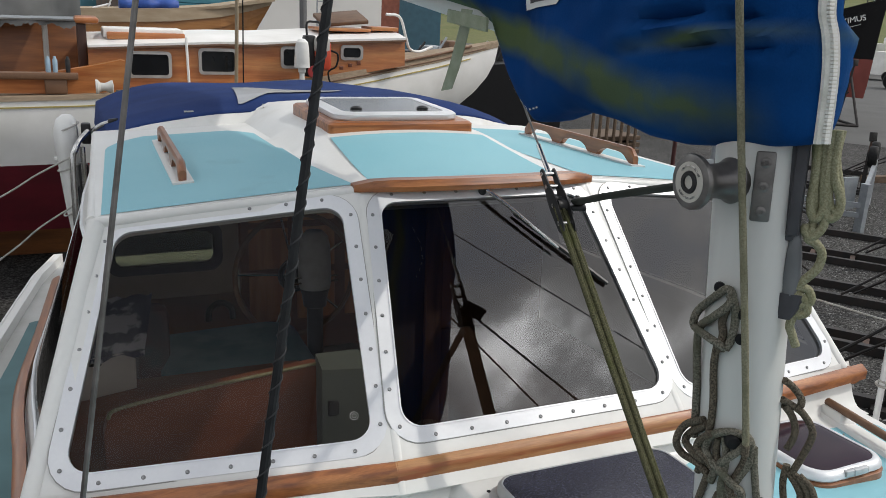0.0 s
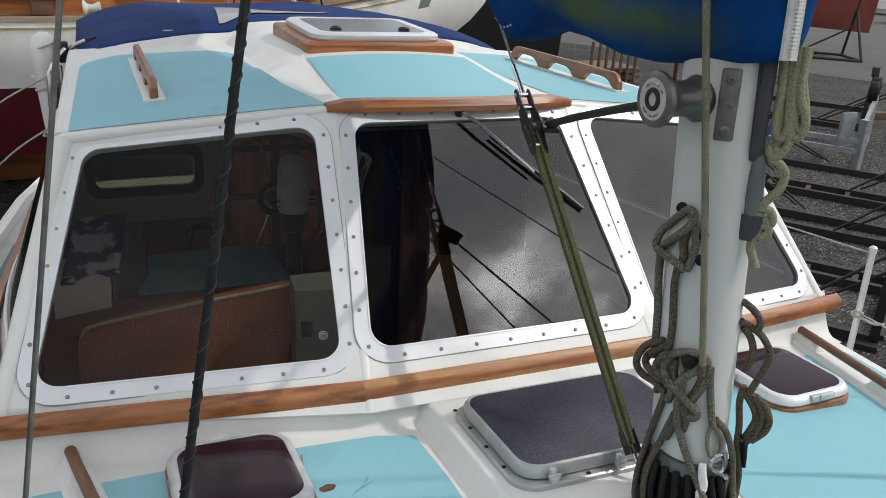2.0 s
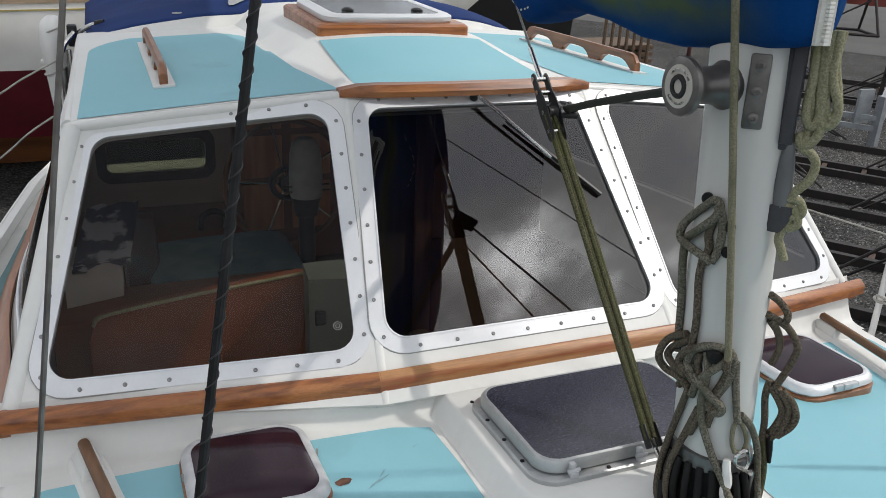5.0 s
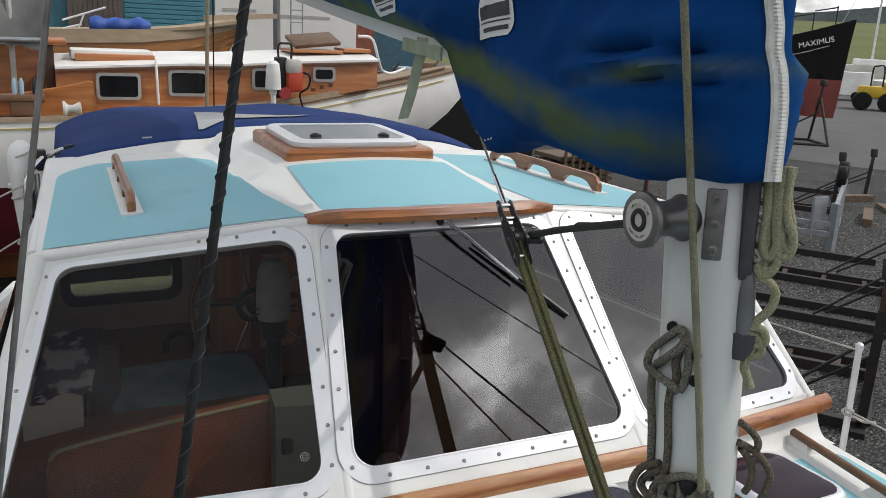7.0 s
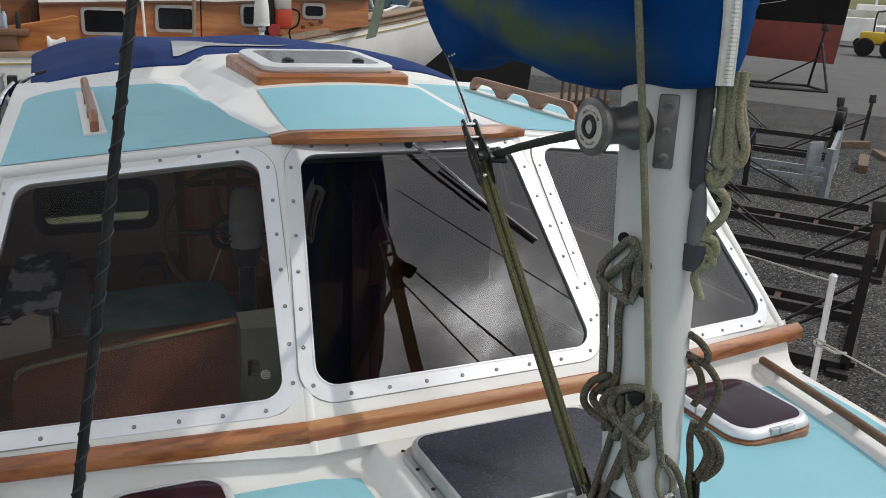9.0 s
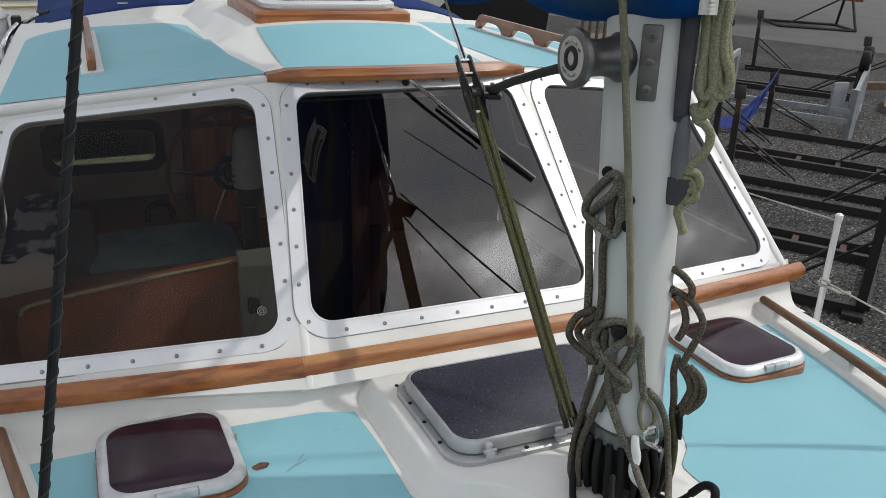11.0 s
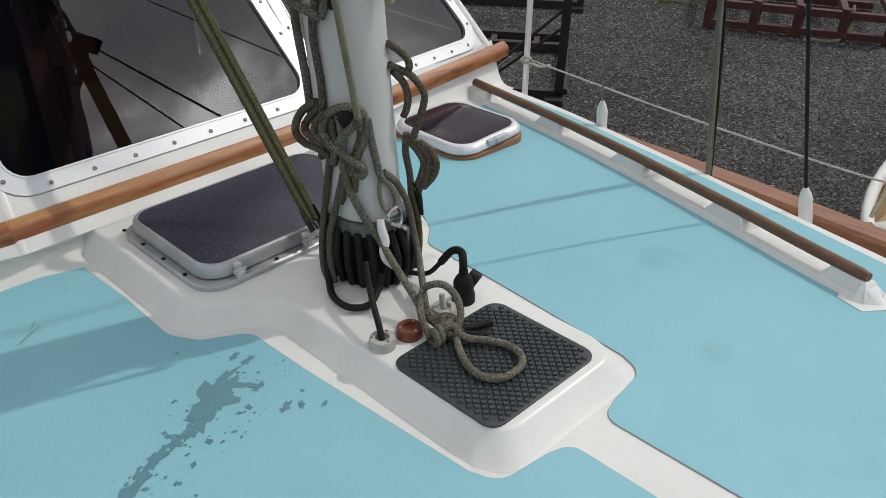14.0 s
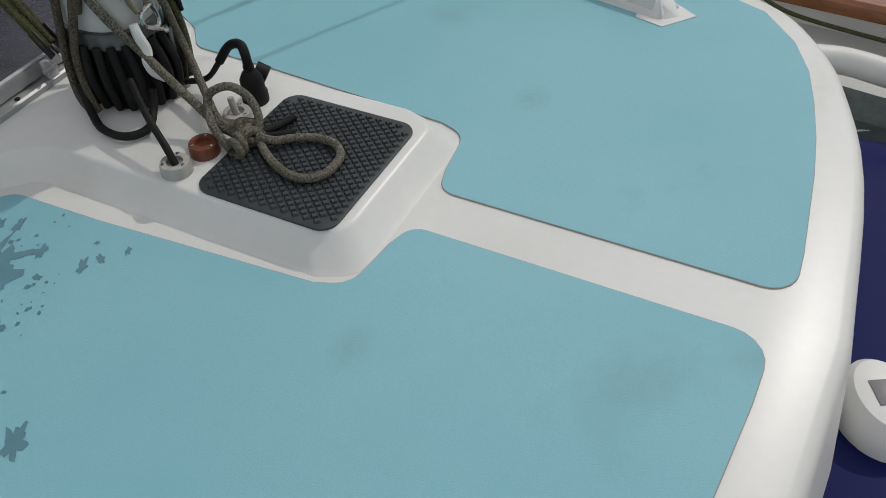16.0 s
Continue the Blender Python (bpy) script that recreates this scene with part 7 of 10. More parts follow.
part("pod_dome", bm, material("grey_pod", (0.42, 0.45, 0.47), 0.45, second=(0.24, 0.25, 0.26), scale=8), pod, "grey dome")
bm = bmesh.new()
lathe(bm, [(0.056, 0.19), (0.048, 0.165), (0.042, 0.12), (0.030, 0.115), (0.030, -0.9)], pm_, 20)
part("pedestal", bm, BLACK, pod, "dark pedestal")
for z in (0.235, 0.215):
    bm = bmesh.new()
    bar(bm, (-0.39, 1.82, z), (-0.225, 1.82, z), 0.004, 6)
    part("pod_bracket", bm, STEEL, pod, "bright bracket rod")
arch = thing("grab_hoop", "black arched grab hoop on the wheelhouse ledge", "hoop", at=(-0.58, 2.3, -0.05))
rope_part("arch", [(-0.632, 2.3, -0.06), (-0.622, 2.3, -0.005), (-0.58, 2.3, 0.018), (-0.540, 2.3, -0.005), (-0.530, 2.3, -0.06)], 0.013, BLACK, arch)
ledge = thing("wheelhouse_ledge", "dark brown ledge along the after bulkhead", "ledge", at=(-0.75, 2.45, -0.9))
bm = bmesh.new()
block(bm, (-1.15, 2.05, -0.9), (-0.44, 2.685, -0.055), 0.015)
part("ledge_body", bm, BROWN_PANEL, ledge)
locker = thing("companionway_doors", "varnished brown panelled doors at the back of the wheelhouse", "door", at=(-0.2, 2.66, -0.9))
bm = bmesh.new()
block(bm, (-0.435, 2.64, -0.9), (0.40, 2.688, 0.50), 0.006)
part("door_leaf", bm, BROWN_PANEL, locker)
DOOR_WOOD = material("varnished_door_panel", (0.46, 0.19, 0.075), 0.4, second=(0.30, 0.11, 0.04), scale=4, stretch=(6, 6, 0.6), coat=0.2)
for x in (-0.40, -0.18, 0.05):
    for z0, z1 in ((-0.20, 0.02), (0.05, 0.24), (0.27, 0.45)):
        bm = bmesh.new()
        block(bm, (x, 2.632, z0), (x + 0.18, 2.640, z1), 0.004)
        part("door_panel", bm, DOOR_WOOD, locker)
crate = thing("grey_green_box", "grey-green equipment box behind the starboard windscreen", "box", at=(-0.43, 1.10, -0.9))
bm = bmesh.new()
loft(bm, [[(-0.490, 1.07, z), (-0.350, 1.04, z), (-0.345, 1.20, z), (-0.475, 1.20, z)] for z in (-0.9, 0.170, 0.182)])
part("case", bm, material("grey_green_plastic", (0.11, 0.13, 0.11), 0.6, second=(0.08, 0.095, 0.085), scale=5), crate, smooth=0)
bm = bmesh.new()
block(bm, (-0.475, 1.060, 0.04), (-0.435, 1.072, 0.09), 0.006)
part("switch", bm, BLACK, crate, "dark switch on the case")
disc = thing("window_sticker", "small round pale sticker on the windscreen glass", "sticker", at=(-0.4915, 0.80, 0.134))
gm = frame_axes(tuple(mirrored(GS[i]) for i in (1, 0, 3, 2)))
gi = gm.inverted() @ Vector((-0.500, 0.745, 0.185))
bm = bmesh.new()
for r in (0.010, 0.005):
    tube(bm, [gm @ Vector((gi.x + r * math.cos(a), gi.y + r * math.sin(a), 0.0)) for a in (2 * math.pi * i / 20 for i in range(21))], 0.0008, 5)
part("ring_mark", bm, GREY_PLASTIC, disc)
# board added to darken the pane where the mirrored sail cover looks dark
post = thing("added_dark_board", "added very dark board with a brown post behind the centre windscreen", "bulkhead", at=(-0.2, 1.24, -0.9))
bm = bmesh.new()
block(bm, (-0.31, 1.235, -0.9), (-0.115, 1.262, 0.596), 0.004)
part("panel", bm, material("dark_board", (0.060, 0.038, 0.026), 0.7, second=(0.036, 0.022, 0.015), scale=6, stretch=(6, 6, 0.5)), post)
bm = bmesh.new()
block(bm, (-0.118, 1.222, -0.9), (-0.060, 1.266, 0.596), 0.006)
part("post", bm, material("brown_post", (0.13, 0.065, 0.038), 0.6, second=(0.08, 0.040, 0.025), scale=8, stretch=(6, 6, 0.5)), post, "dark brown timber post")
bm = bmesh.new()
block(bm, (-0.060, 1.236, -0.9), (-0.020, 1.256, 0.20), 0.006)
part("post_cheek", bm, material("brown_cheek", (0.09, 0.035, 0.020), 0.6), post, "reddish-brown lower cheek")


def side_in(y, z, off=0.03):
    """x just inside the starboard side window."""
    v = (z - 0.045) / 0.567
    u = (y - 0.79 - 0.405 * v) / (AFT_Y - 0.79 - 0.405 * v)
    return -(side_point(u, v).x - off)


cords = thing("window_lashing", "white cord zigzag stretched inside the side window", "cord", at=(-1.1, 1.8, 0.3))
for k, sh in enumerate((0.0, 0.05)):
    rope_part("cord", [(side_in(1.30 + 0.16 * i + sh, z_), 1.30 + 0.16 * i + sh, z_) for i, z_ in enumerate((0.16, 0.34, 0.20, 0.38, 0.24, 0.42, 0.28, 0.45))], 0.0035, ROPE_WHITE, cords, "", 1, 6)
rope_part("edge_cord", [(side_in(1.0, 0.12), 1.0, 0.12), (side_in(1.7, 0.30), 1.7, 0.30), (side_in(2.45, 0.50), 2.45, 0.50)], 0.003, ROPE_WHITE, cords, "", 2, 6)
gbag = thing("green_bag", "bright green cloth bag hung inside the side window", "bag", at=(-1.12, 1.25, 0.10))
bm = bmesh.new()
loft(bm, [[(side_in(1.26, z_, 0.07) + 0.03 * k * math.cos(a), 1.26 + 0.09 * k * math.sin(a), z_) for a in (2 * math.pi * i / 16 for i in range(16))] for z_, k in ((0.09, 0.5), (0.11, 0.9), (0.16, 1.0), (0.22, 0.85), (0.27, 0.5), (0.29, 0.2))])
part("bag_cloth", bm, material("green_cloth", (0.008, 0.11, 0.045), 0.8, second=(0.006, 0.07, 0.03), scale=15), gbag, smooth=60)

# ---------- ground and distance ----------
WORLD = Matrix()
GROUND_Z = -2.5


def setting(name, bm, mat, label, category, smooth=0):
    me = bpy.data.meshes.new(name)
    bmesh.ops.recalc_face_normals(bm, faces=bm.faces)
    bm.to_mesh(me)
    bm.free()
    if smooth:
        me.shade_smooth()
        me.set_sharp_from_angle(angle=radians(smooth))
    me.materials.append(mat)
    return tagged(new(name, me), label, category, kind="structure")


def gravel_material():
    """Chippings: each cell its own grey, the shade between stones painted in dark, with broad damp and dusty areas."""
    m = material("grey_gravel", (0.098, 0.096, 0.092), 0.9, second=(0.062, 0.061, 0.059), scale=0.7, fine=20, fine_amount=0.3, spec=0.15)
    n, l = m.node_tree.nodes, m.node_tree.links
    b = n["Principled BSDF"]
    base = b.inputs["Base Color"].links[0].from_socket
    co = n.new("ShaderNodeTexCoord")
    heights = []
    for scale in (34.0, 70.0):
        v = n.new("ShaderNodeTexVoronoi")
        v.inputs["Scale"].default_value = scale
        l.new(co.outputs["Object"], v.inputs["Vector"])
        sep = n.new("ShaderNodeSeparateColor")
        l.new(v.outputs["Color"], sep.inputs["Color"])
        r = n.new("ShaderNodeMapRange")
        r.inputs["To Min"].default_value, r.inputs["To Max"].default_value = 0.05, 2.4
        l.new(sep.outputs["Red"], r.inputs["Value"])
        # cell edges darkened in the colour, standing for shade between stones
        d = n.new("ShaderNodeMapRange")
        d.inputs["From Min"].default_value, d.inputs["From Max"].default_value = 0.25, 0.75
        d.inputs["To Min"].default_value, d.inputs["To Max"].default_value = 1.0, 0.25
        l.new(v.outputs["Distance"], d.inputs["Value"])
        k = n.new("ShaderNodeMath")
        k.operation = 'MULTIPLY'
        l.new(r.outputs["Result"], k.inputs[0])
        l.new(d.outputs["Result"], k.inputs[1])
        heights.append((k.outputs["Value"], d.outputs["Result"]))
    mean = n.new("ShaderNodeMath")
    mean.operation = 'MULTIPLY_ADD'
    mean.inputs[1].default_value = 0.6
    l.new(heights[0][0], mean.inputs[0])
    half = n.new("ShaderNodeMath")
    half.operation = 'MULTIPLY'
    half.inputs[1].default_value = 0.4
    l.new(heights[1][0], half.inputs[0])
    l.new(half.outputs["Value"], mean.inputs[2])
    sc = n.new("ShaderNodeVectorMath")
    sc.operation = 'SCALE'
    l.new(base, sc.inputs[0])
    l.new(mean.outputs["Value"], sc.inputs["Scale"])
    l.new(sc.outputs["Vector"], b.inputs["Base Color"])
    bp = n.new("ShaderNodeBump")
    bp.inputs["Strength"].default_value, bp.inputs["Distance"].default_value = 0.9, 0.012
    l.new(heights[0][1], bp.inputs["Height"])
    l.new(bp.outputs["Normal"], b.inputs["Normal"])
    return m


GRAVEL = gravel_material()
ASPHALT = material("worn_yard_concrete", (0.125, 0.125, 0.122), 0.9, second=(0.10, 0.10, 0.098), scale=0.8, fine=30, fine_amount=0.35, bump=0.4, bump_scale=30, spec=0.2, third=(0.115, 0.115, 0.112), third_scale=0.25, third_at=(0.5, 0.7))
MARSH = material("marsh_grass", (0.13, 0.15, 0.055), 0.95, second=(0.17, 0.17, 0.085), scale=0.05, fine=2, fine_amount=0.5, spec=0.1, third=(0.08, 0.11, 0.04), third_scale=0.02)
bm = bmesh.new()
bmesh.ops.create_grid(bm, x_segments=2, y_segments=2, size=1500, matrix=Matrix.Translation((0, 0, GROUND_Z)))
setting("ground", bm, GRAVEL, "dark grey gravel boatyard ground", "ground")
V, U = Vector((0.79, 0.61, 0)), Vector((0.61, -0.79, 0))
O = Vector((6.7, 4.6, GROUND_Z))


def flat(points, z):
    bm = bmesh.new()
    bm.faces.new([bm.verts.new((x, y, z)) for x, y in points])
    return bm


corner = [(O + V * s + U * r).to_2d() for s, r in ((21.5, -60), (20.8, -6), (20.2, 0), (21.5, 8), (26.0, 60), (75, 90), (75, -90))]
setting("pavement", flat(corner, GROUND_Z + 0.006), ASPHALT, "pale worn concrete yard beyond the gravel", "pavement")
# the marsh rises gently towards the ridge
bm = bmesh.new()
loft(bm, [[tuple(O + V * s + U * r + Vector((0, 0, 0.012 + rise))) for r in (-420, -200, 0, 200, 420)] for s, rise in ((72, 0.0), (120, 1.2), (190, 4.8), (270, 9.0), (400, 14.0), (600, 15.0))], closed=False)
setting("marsh", bm, MARSH, "flat green marsh behind the yard", "marsh")
# loose stones on the gravel near the boat: many small real chips
rng = random.Random(11)
verts, faces = [], []
for _ in range(60000):
    s, r = rng.uniform(-5.0, 12.0), rng.uniform(-4.0, 8.0)
    c = O + V * s + U * r
    if c.x < 2.3:
        continue
    k = rng.uniform(0.008, 0.020)
    a = rng.uniform(0, 6.28)
    b = len(verts)
    for i in range(4):
        an = a + i * 1.57 + rng.uniform(-0.4, 0.4)
        verts.append((c.x + k * math.cos(an), c.y + k * 0.8 * math.sin(an), GROUND_Z + 0.001))
    verts.append((c.x + rng.uniform(-0.3, 0.3) * k, c.y + rng.uniform(-0.3, 0.3) * k, GROUND_Z + k * rng.uniform(0.4, 0.8)))
    faces += [(b, b + 1, b + 4), (b + 1, b + 2, b + 4), (b + 2, b + 3, b + 4), (b + 3, b, b + 4)]
me = bpy.data.meshes.new("gravel_stones")
me.from_pydata(verts, [], faces)


def island_material(name, dark, light, rough=0.9):
    m = bpy.data.materials.new(name)
    m.use_nodes = True
    n, l = m.node_tree.nodes, m.node_tree.links
    b = n["Principled BSDF"]
    b.inputs["Roughness"].default_value = rough
    b.inputs["Specular IOR Level"].default_value = 0.2
    g, r = n.new("ShaderNodeNewGeometry"), n.new("ShaderNodeValToRGB")
    r.color_ramp.elements[0].color, r.color_ramp.elements[1].color = (*dark, 1), (*light, 1)
    r.color_ramp.elements[0].position, r.color_ramp.elements[1].position = 0.2, 1.0
    l.new(g.outputs["Random Per Island"], r.inputs["Fac"])
    l.new(r.outputs["Color"], b.inputs["Base Color"])
    return m


me.materials.append(island_material("gravel_chips", (0.025, 0.025, 0.024), (0.30, 0.30, 0.29)))
tagged(new("gravel_stones", me), "loose grey gravel stones", "gravel", kind="stuff")

# ridge with trees
bm = bmesh.new()
rings = []
base = Vector((330, 262, GROUND_Z))
for i in range(140):
    r = -520 + 1040 * i / 139
    p = base + U * r + V * (30 * math.sin(r / 90))
    h = 21.0 + 2.5 * math.sin(r / 70) + 2.0 * math.sin(r / 23 + 1) + rng.uniform(-1.0, 1.0)
    rings.append([p, p + V * 8 + Vector((0, 0, h * 0.55)), p + V * 25 + Vector((0, 0, h)), p + V * 90 + Vector((0, 0, h + 3)), p + V * 200])
loft(bm, rings, closed=False)
setting("backdrop", bm, material("far_wooded_ridge", (0.062, 0.072, 0.076), 1.0, second=(0.085, 0.10, 0.095), scale=0.05, fine=0.4, fine_amount=0.5, spec=0.0), "far wooded ridge on the horizon", "hill", smooth=0)

# ---------- cradles ----------
BLACK_STEEL = material("black_rusty_steel", (0.009, 0.009, 0.009), 0.6, second=(0.022, 0.014, 0.011), scale=9, fine=60, fine_amount=0.3, bump=0.2)
GALV = material("galvanised_steel", (0.36, 0.39, 0.41), 0.45, 0.4, second=(0.28, 0.30, 0.32), scale=6, fine=40, fine_amount=0.2)
WOOD_RAW = material("raw_timber", (0.17, 0.115, 0.075), 0.85, second=(0.10, 0.068, 0.045), scale=5, stretch=(1, 6, 6), fine=30, fine_amount=0.4)


def beam(bm, a, b, w, h):
    """A square bar from a to b."""
    a, b = Vector(a), Vector(b)
    d = (b - a)
    l = d.length
    m = Matrix.Translation(a) @ d.to_track_quat('Y', 'Z').to_matrix().to_4x4()
    return block(bm, (-w / 2, 0, -h / 2), (w / 2, l, h / 2), 0, m)


RUSTY = material("rust_brown_steel", (0.085, 0.045, 0.028), 0.75, second=(0.035, 0.022, 0.017), scale=14, fine=60, fine_amount=0.4, bump=0.3)
PAD = material("pad_timber", (0.035, 0.034, 0.031), 0.9, second=(0.018, 0.018, 0.017), scale=12, fine=60, fine_amount=0.4)


def cradle(label, rails, r0, r1, posts, side_rails=True):
    """A boat cradle. rails: places of the cross beams along the yard, a pair being joined by rungs; posts: (s, r, height, lean, inward) each with a head and brace."""
    def at(s, r, z):
        return O + V * s + U * r + Vector((0, 0, z))
    flat_s = [s for q in rails for s in (q if isinstance(q, tuple) else (q,))]
    c = thing("boat_cradle", label, "boat cradle", "boat cradles", at=tuple(at(sum(flat_s) / len(flat_s), (r0 + r1) / 2, 0)), m=WORLD)
    for q in rails:
        pair = q if isinstance(q, tuple) else (q,)
        for s in pair:
            bm = bmesh.new()
            beam(bm, at(s, r0, 0.06), at(s, r1, 0.06), 0.09, 0.11)
            part("cross_beam", bm, BLACK_STEEL, c, smooth=0)
        if len(pair) == 2:
            for k in range(1, 5):
                bm = bmesh.new()
                r = r0 + (r1 - r0) * k / 4.6
                beam(bm, at(pair[0], r, 0.05), at(pair[1], r, 0.05), 0.07, 0.07)
                part("rung", bm, RUSTY, c, smooth=0)
    if side_rails:
        for r in (r0, r1):
            bm = bmesh.new()
            beam(bm, at(min(flat_s), r + 0.03, 0.10), at(max(flat_s), r + 0.03, 0.10), 0.08, 0.06)
            part("side_rail", bm, BLACK_STEEL, c, smooth=0)
    for s, r, h, lean, inward in posts:
        bm = bmesh.new()
        beam(bm, at(s, r, 0.0), at(s, r + lean * 0.75, h * 0.78), 0.09, 0.09)
        p = part("post", bm, BLACK_STEEL, c, smooth=0)
        bm = bmesh.new()
        beam(bm, at(s, r + lean * 0.75, h * 0.76), at(s, r + lean, h), 0.075, 0.075)
        part("post_head", bm, RUSTY, p, "rusty screw head", smooth=0)
        bm = bmesh.new()
        block(bm, (-0.075, -0.035, -0.10), (0.075, 0.035, 0.10), 0.012, Matrix.Translation(at(s, r + lean, h + 0.05)) @ Matrix.Rotation(math.atan2(U.y, U.x) + 0.35, 4, 'Z') @ pose(0, 0, 0, -14, 0, 0))
        part("pad", bm, PAD, p, "weathered pad on the post head")
        for z_lo, z_hi, reach in ((0.13, 0.62, 0.95), (0.13, 0.50, 0.80)):
            bm = bmesh.new()
            tube(bm, [at(s + (0.10 if reach < 0.9 else -0.06), r + inward * reach, z_lo), at(s, r + lean * 0.4, h * z_hi)], 0.017, 6)
            part("brace", bm, BLACK_STEEL, p, smooth=0)
        bm = bmesh.new()
        beam(bm, at(s - 0.18, r - 0.05, 0.03), at(s + 0.18, r - 0.05, 0.03), 0.20, 0.06)
        part("post_shoe", bm, BLACK_STEEL, p, smooth=0)
    return c


cradle("black steel boat cradle with a tall padded post", (-0.80, (0.74, 1.12)), -2.45, 0.02, ((-0.80, 0.0, 1.62, 0.02, -1),))
cradle("black steel boat cradle standing empty on the gravel", (2.62, 3.27, (4.65, 5.13)), -2.5, 0.22, ((2.62, 0.24, 1.55, 0.06, -1), (3.45, -2.12, 1.22, -0.03, 1), (5.10, 0.24, 1.45, 0.08, -1)))
cradle("far black steel boat cradle", (6.66,), -2.5, 0.0, ((6.95, -2.14, 0.92, -0.02, 1), (5.45, -2.75, 1.30, -0.05, 1)), False)
cradle("far black steel boat cradle on the gravel's edge", ((11.2, 11.55), 14.0), -3.8, -0.9, ((11.3, -1.0, 1.25, 0.05, -1), (14.0, -3.6, 1.35, -0.05, 1), (14.1, -0.4, 1.1, 0.05, -1)), False)
gal = thing("steel_trestle", "galvanised steel trestle among the cradles", "trestle", at=(11.4, 11.0, GROUND_Z), m=WORLD)
gO = O + V * 7.15 + U * -0.78
for r in (0.0, -2.6):
    bm = bmesh.new()
    beam(bm, gO + U * r, gO + U * r + Vector((0, 0, 0.92)), 0.10, 0.16)
    part("upright", bm, GALV, gal, smooth=0)
    bm = bmesh.new()
    beam(bm, gO + U * (r - 0.28) + V * 0.05 + Vector((0, 0, 0.40)), gO + U * (r - 0.28) + V * 0.05 + Vector((0, 0, 1.0)), 0.34, 0.05)
    part("side_plate", bm, GALV, gal, smooth=0)
    for z0, z1 in ((0.06, 0.10), (0.86, 0.95)):
        bm = bmesh.new()
        beam(bm, gO + U * r + Vector((0, 0, z0)), gO + U * r + V * 3.0 + Vector((0, 0, z1)), 0.07, 0.11)
        part("side_arm", bm, GALV, gal, smooth=0)
    for s in (1.0, 2.0, 3.0):
        bm = bmesh.new()
        beam(bm, gO + U * r + V * s, gO + U * r + V * s + Vector((0, 0, 0.9)), 0.06, 0.06)
        part("side_stay", bm, GALV, gal, smooth=0)
for z in (0.34, 0.52):
    bm = bmesh.new()
    beam(bm, gO + Vector((0, 0, z)), gO + U * -2.6 + Vector((0, 0, z)), 0.07, 0.09)
    part("rail", bm, GALV, gal, smooth=0)
for s in (2.2, 3.0):
    bm = bmesh.new()
    lathe(bm, [(0.10, -0.09), (0.20, -0.08), (0.22, -0.05), (0.22, 0.05), (0.20, 0.08), (0.10, 0.09)], Matrix.Translation(gO + V * s + U * -0.05 + Vector((0, 0, 1.12))) @ Matrix.Rotation(math.atan2(U.y, U.x), 4, 'Z') @ pose(0, 0, 0, 0, 90, 0), 20)
    part("keel_roller", bm, RUBBER, gal, "black rubber roller")
tarp = thing("blue_tarpaulin", "crumpled bright blue tarpaulin hung from a cradle post", "tarpaulin", at=tuple(O + V * 6.6 + U * -2.5), m=WORLD)
bm = bmesh.new()
t_hi, t_lo = O + V * 6.88 + U * -2.10 + Vector((0, 0, 1.12)), O + V * 6.25 + U * -2.78 + Vector((0, 0, 0.05))
rings = []
for i in range(34):
    t = i / 33
    c_ = t_hi.lerp(t_lo, t) + Vector((0, 0, -0.16 * math.sin(math.pi * t)))
    w_ = 0.05 + 0.30 * t ** 1.3
    ring = []
    for k in range(26):
        u = -1 + 2 * k / 25
        q = Vector((u * 2.4, t * 5.0, 0.3))
        lift = 0.07 * (0.3 + t) * (1 - 2.4 * abs(noise.noise(q))) + 0.05 * noise.noise(q * 2.7)
        ring.append(c_ + U * (w_ * u * (1 + 0.18 * noise.noise(Vector((t * 9, k * 0.1, 4))))) + V * lift + Vector((0, 0, 0.16 * u * (1 - t) + 0.7 * lift)))
    rings.append(ring)
loft(bm, rings, closed=False)
part("tarp_folds", bm, material("blue_tarp", (0.022, 0.05, 0.30), 0.45, second=(0.014, 0.03, 0.19), scale=6, bump=0.4, bump_scale=12), tarp, smooth=25)
for k, (s, r, l, turn) in enumerate(((11.0, -0.25, 1.5, 38), (13.4, -0.65, 1.1, -12), (12.6, 0.1, 0.9, 55), (9.2, 2.3, 0.7, 10))):
    t = thing("timber_baulk", "offcut of raw timber lying on the gravel", "timber", "timber offcuts", at=tuple(O + V * s + U * r), m=WORLD)
    bm = bmesh.new()
    block(bm, (-l / 2, -0.10, 0.0), (l / 2, 0.10, 0.16 if k < 2 else 0.10), 0.008, Matrix.Translation(O + V * s + U * r) @ pose(0, 0, 0, 0, 0, turn))
    part("baulk", bm, WOOD_RAW, t, smooth=0)
tuft = thing("grass_tuft", "thin yellow-green weeds growing through the gravel", "weeds", kind="stuff", at=tuple(O + V * 3.2 + U * 1.6), m=WORLD)
bm = bmesh.new()
for k in range(420):
    a, d_ = rng.uniform(0, 6.28), abs(rng.gauss(0, 0.22))
    p = O + V * (3.2 + d_ * 0.6 * math.cos(a)) + U * (1.6 + d_ * 1.5 * math.sin(a))
    tip = p + Vector((rng.uniform(-0.02, 0.02), rng.uniform(-0.02, 0.02), rng.uniform(0.012, 0.035)))
    w_ = Vector((math.cos(a), math.sin(a), 0)) * 0.006
    bm.faces.new([bm.verts.new(q) for q in (p - w_, p + w_, tip)])
part("blades", bm, material("weed_green", (0.11, 0.13, 0.03), 0.9, second=(0.15, 0.13, 0.05), scale=8), tuft, smooth=0)

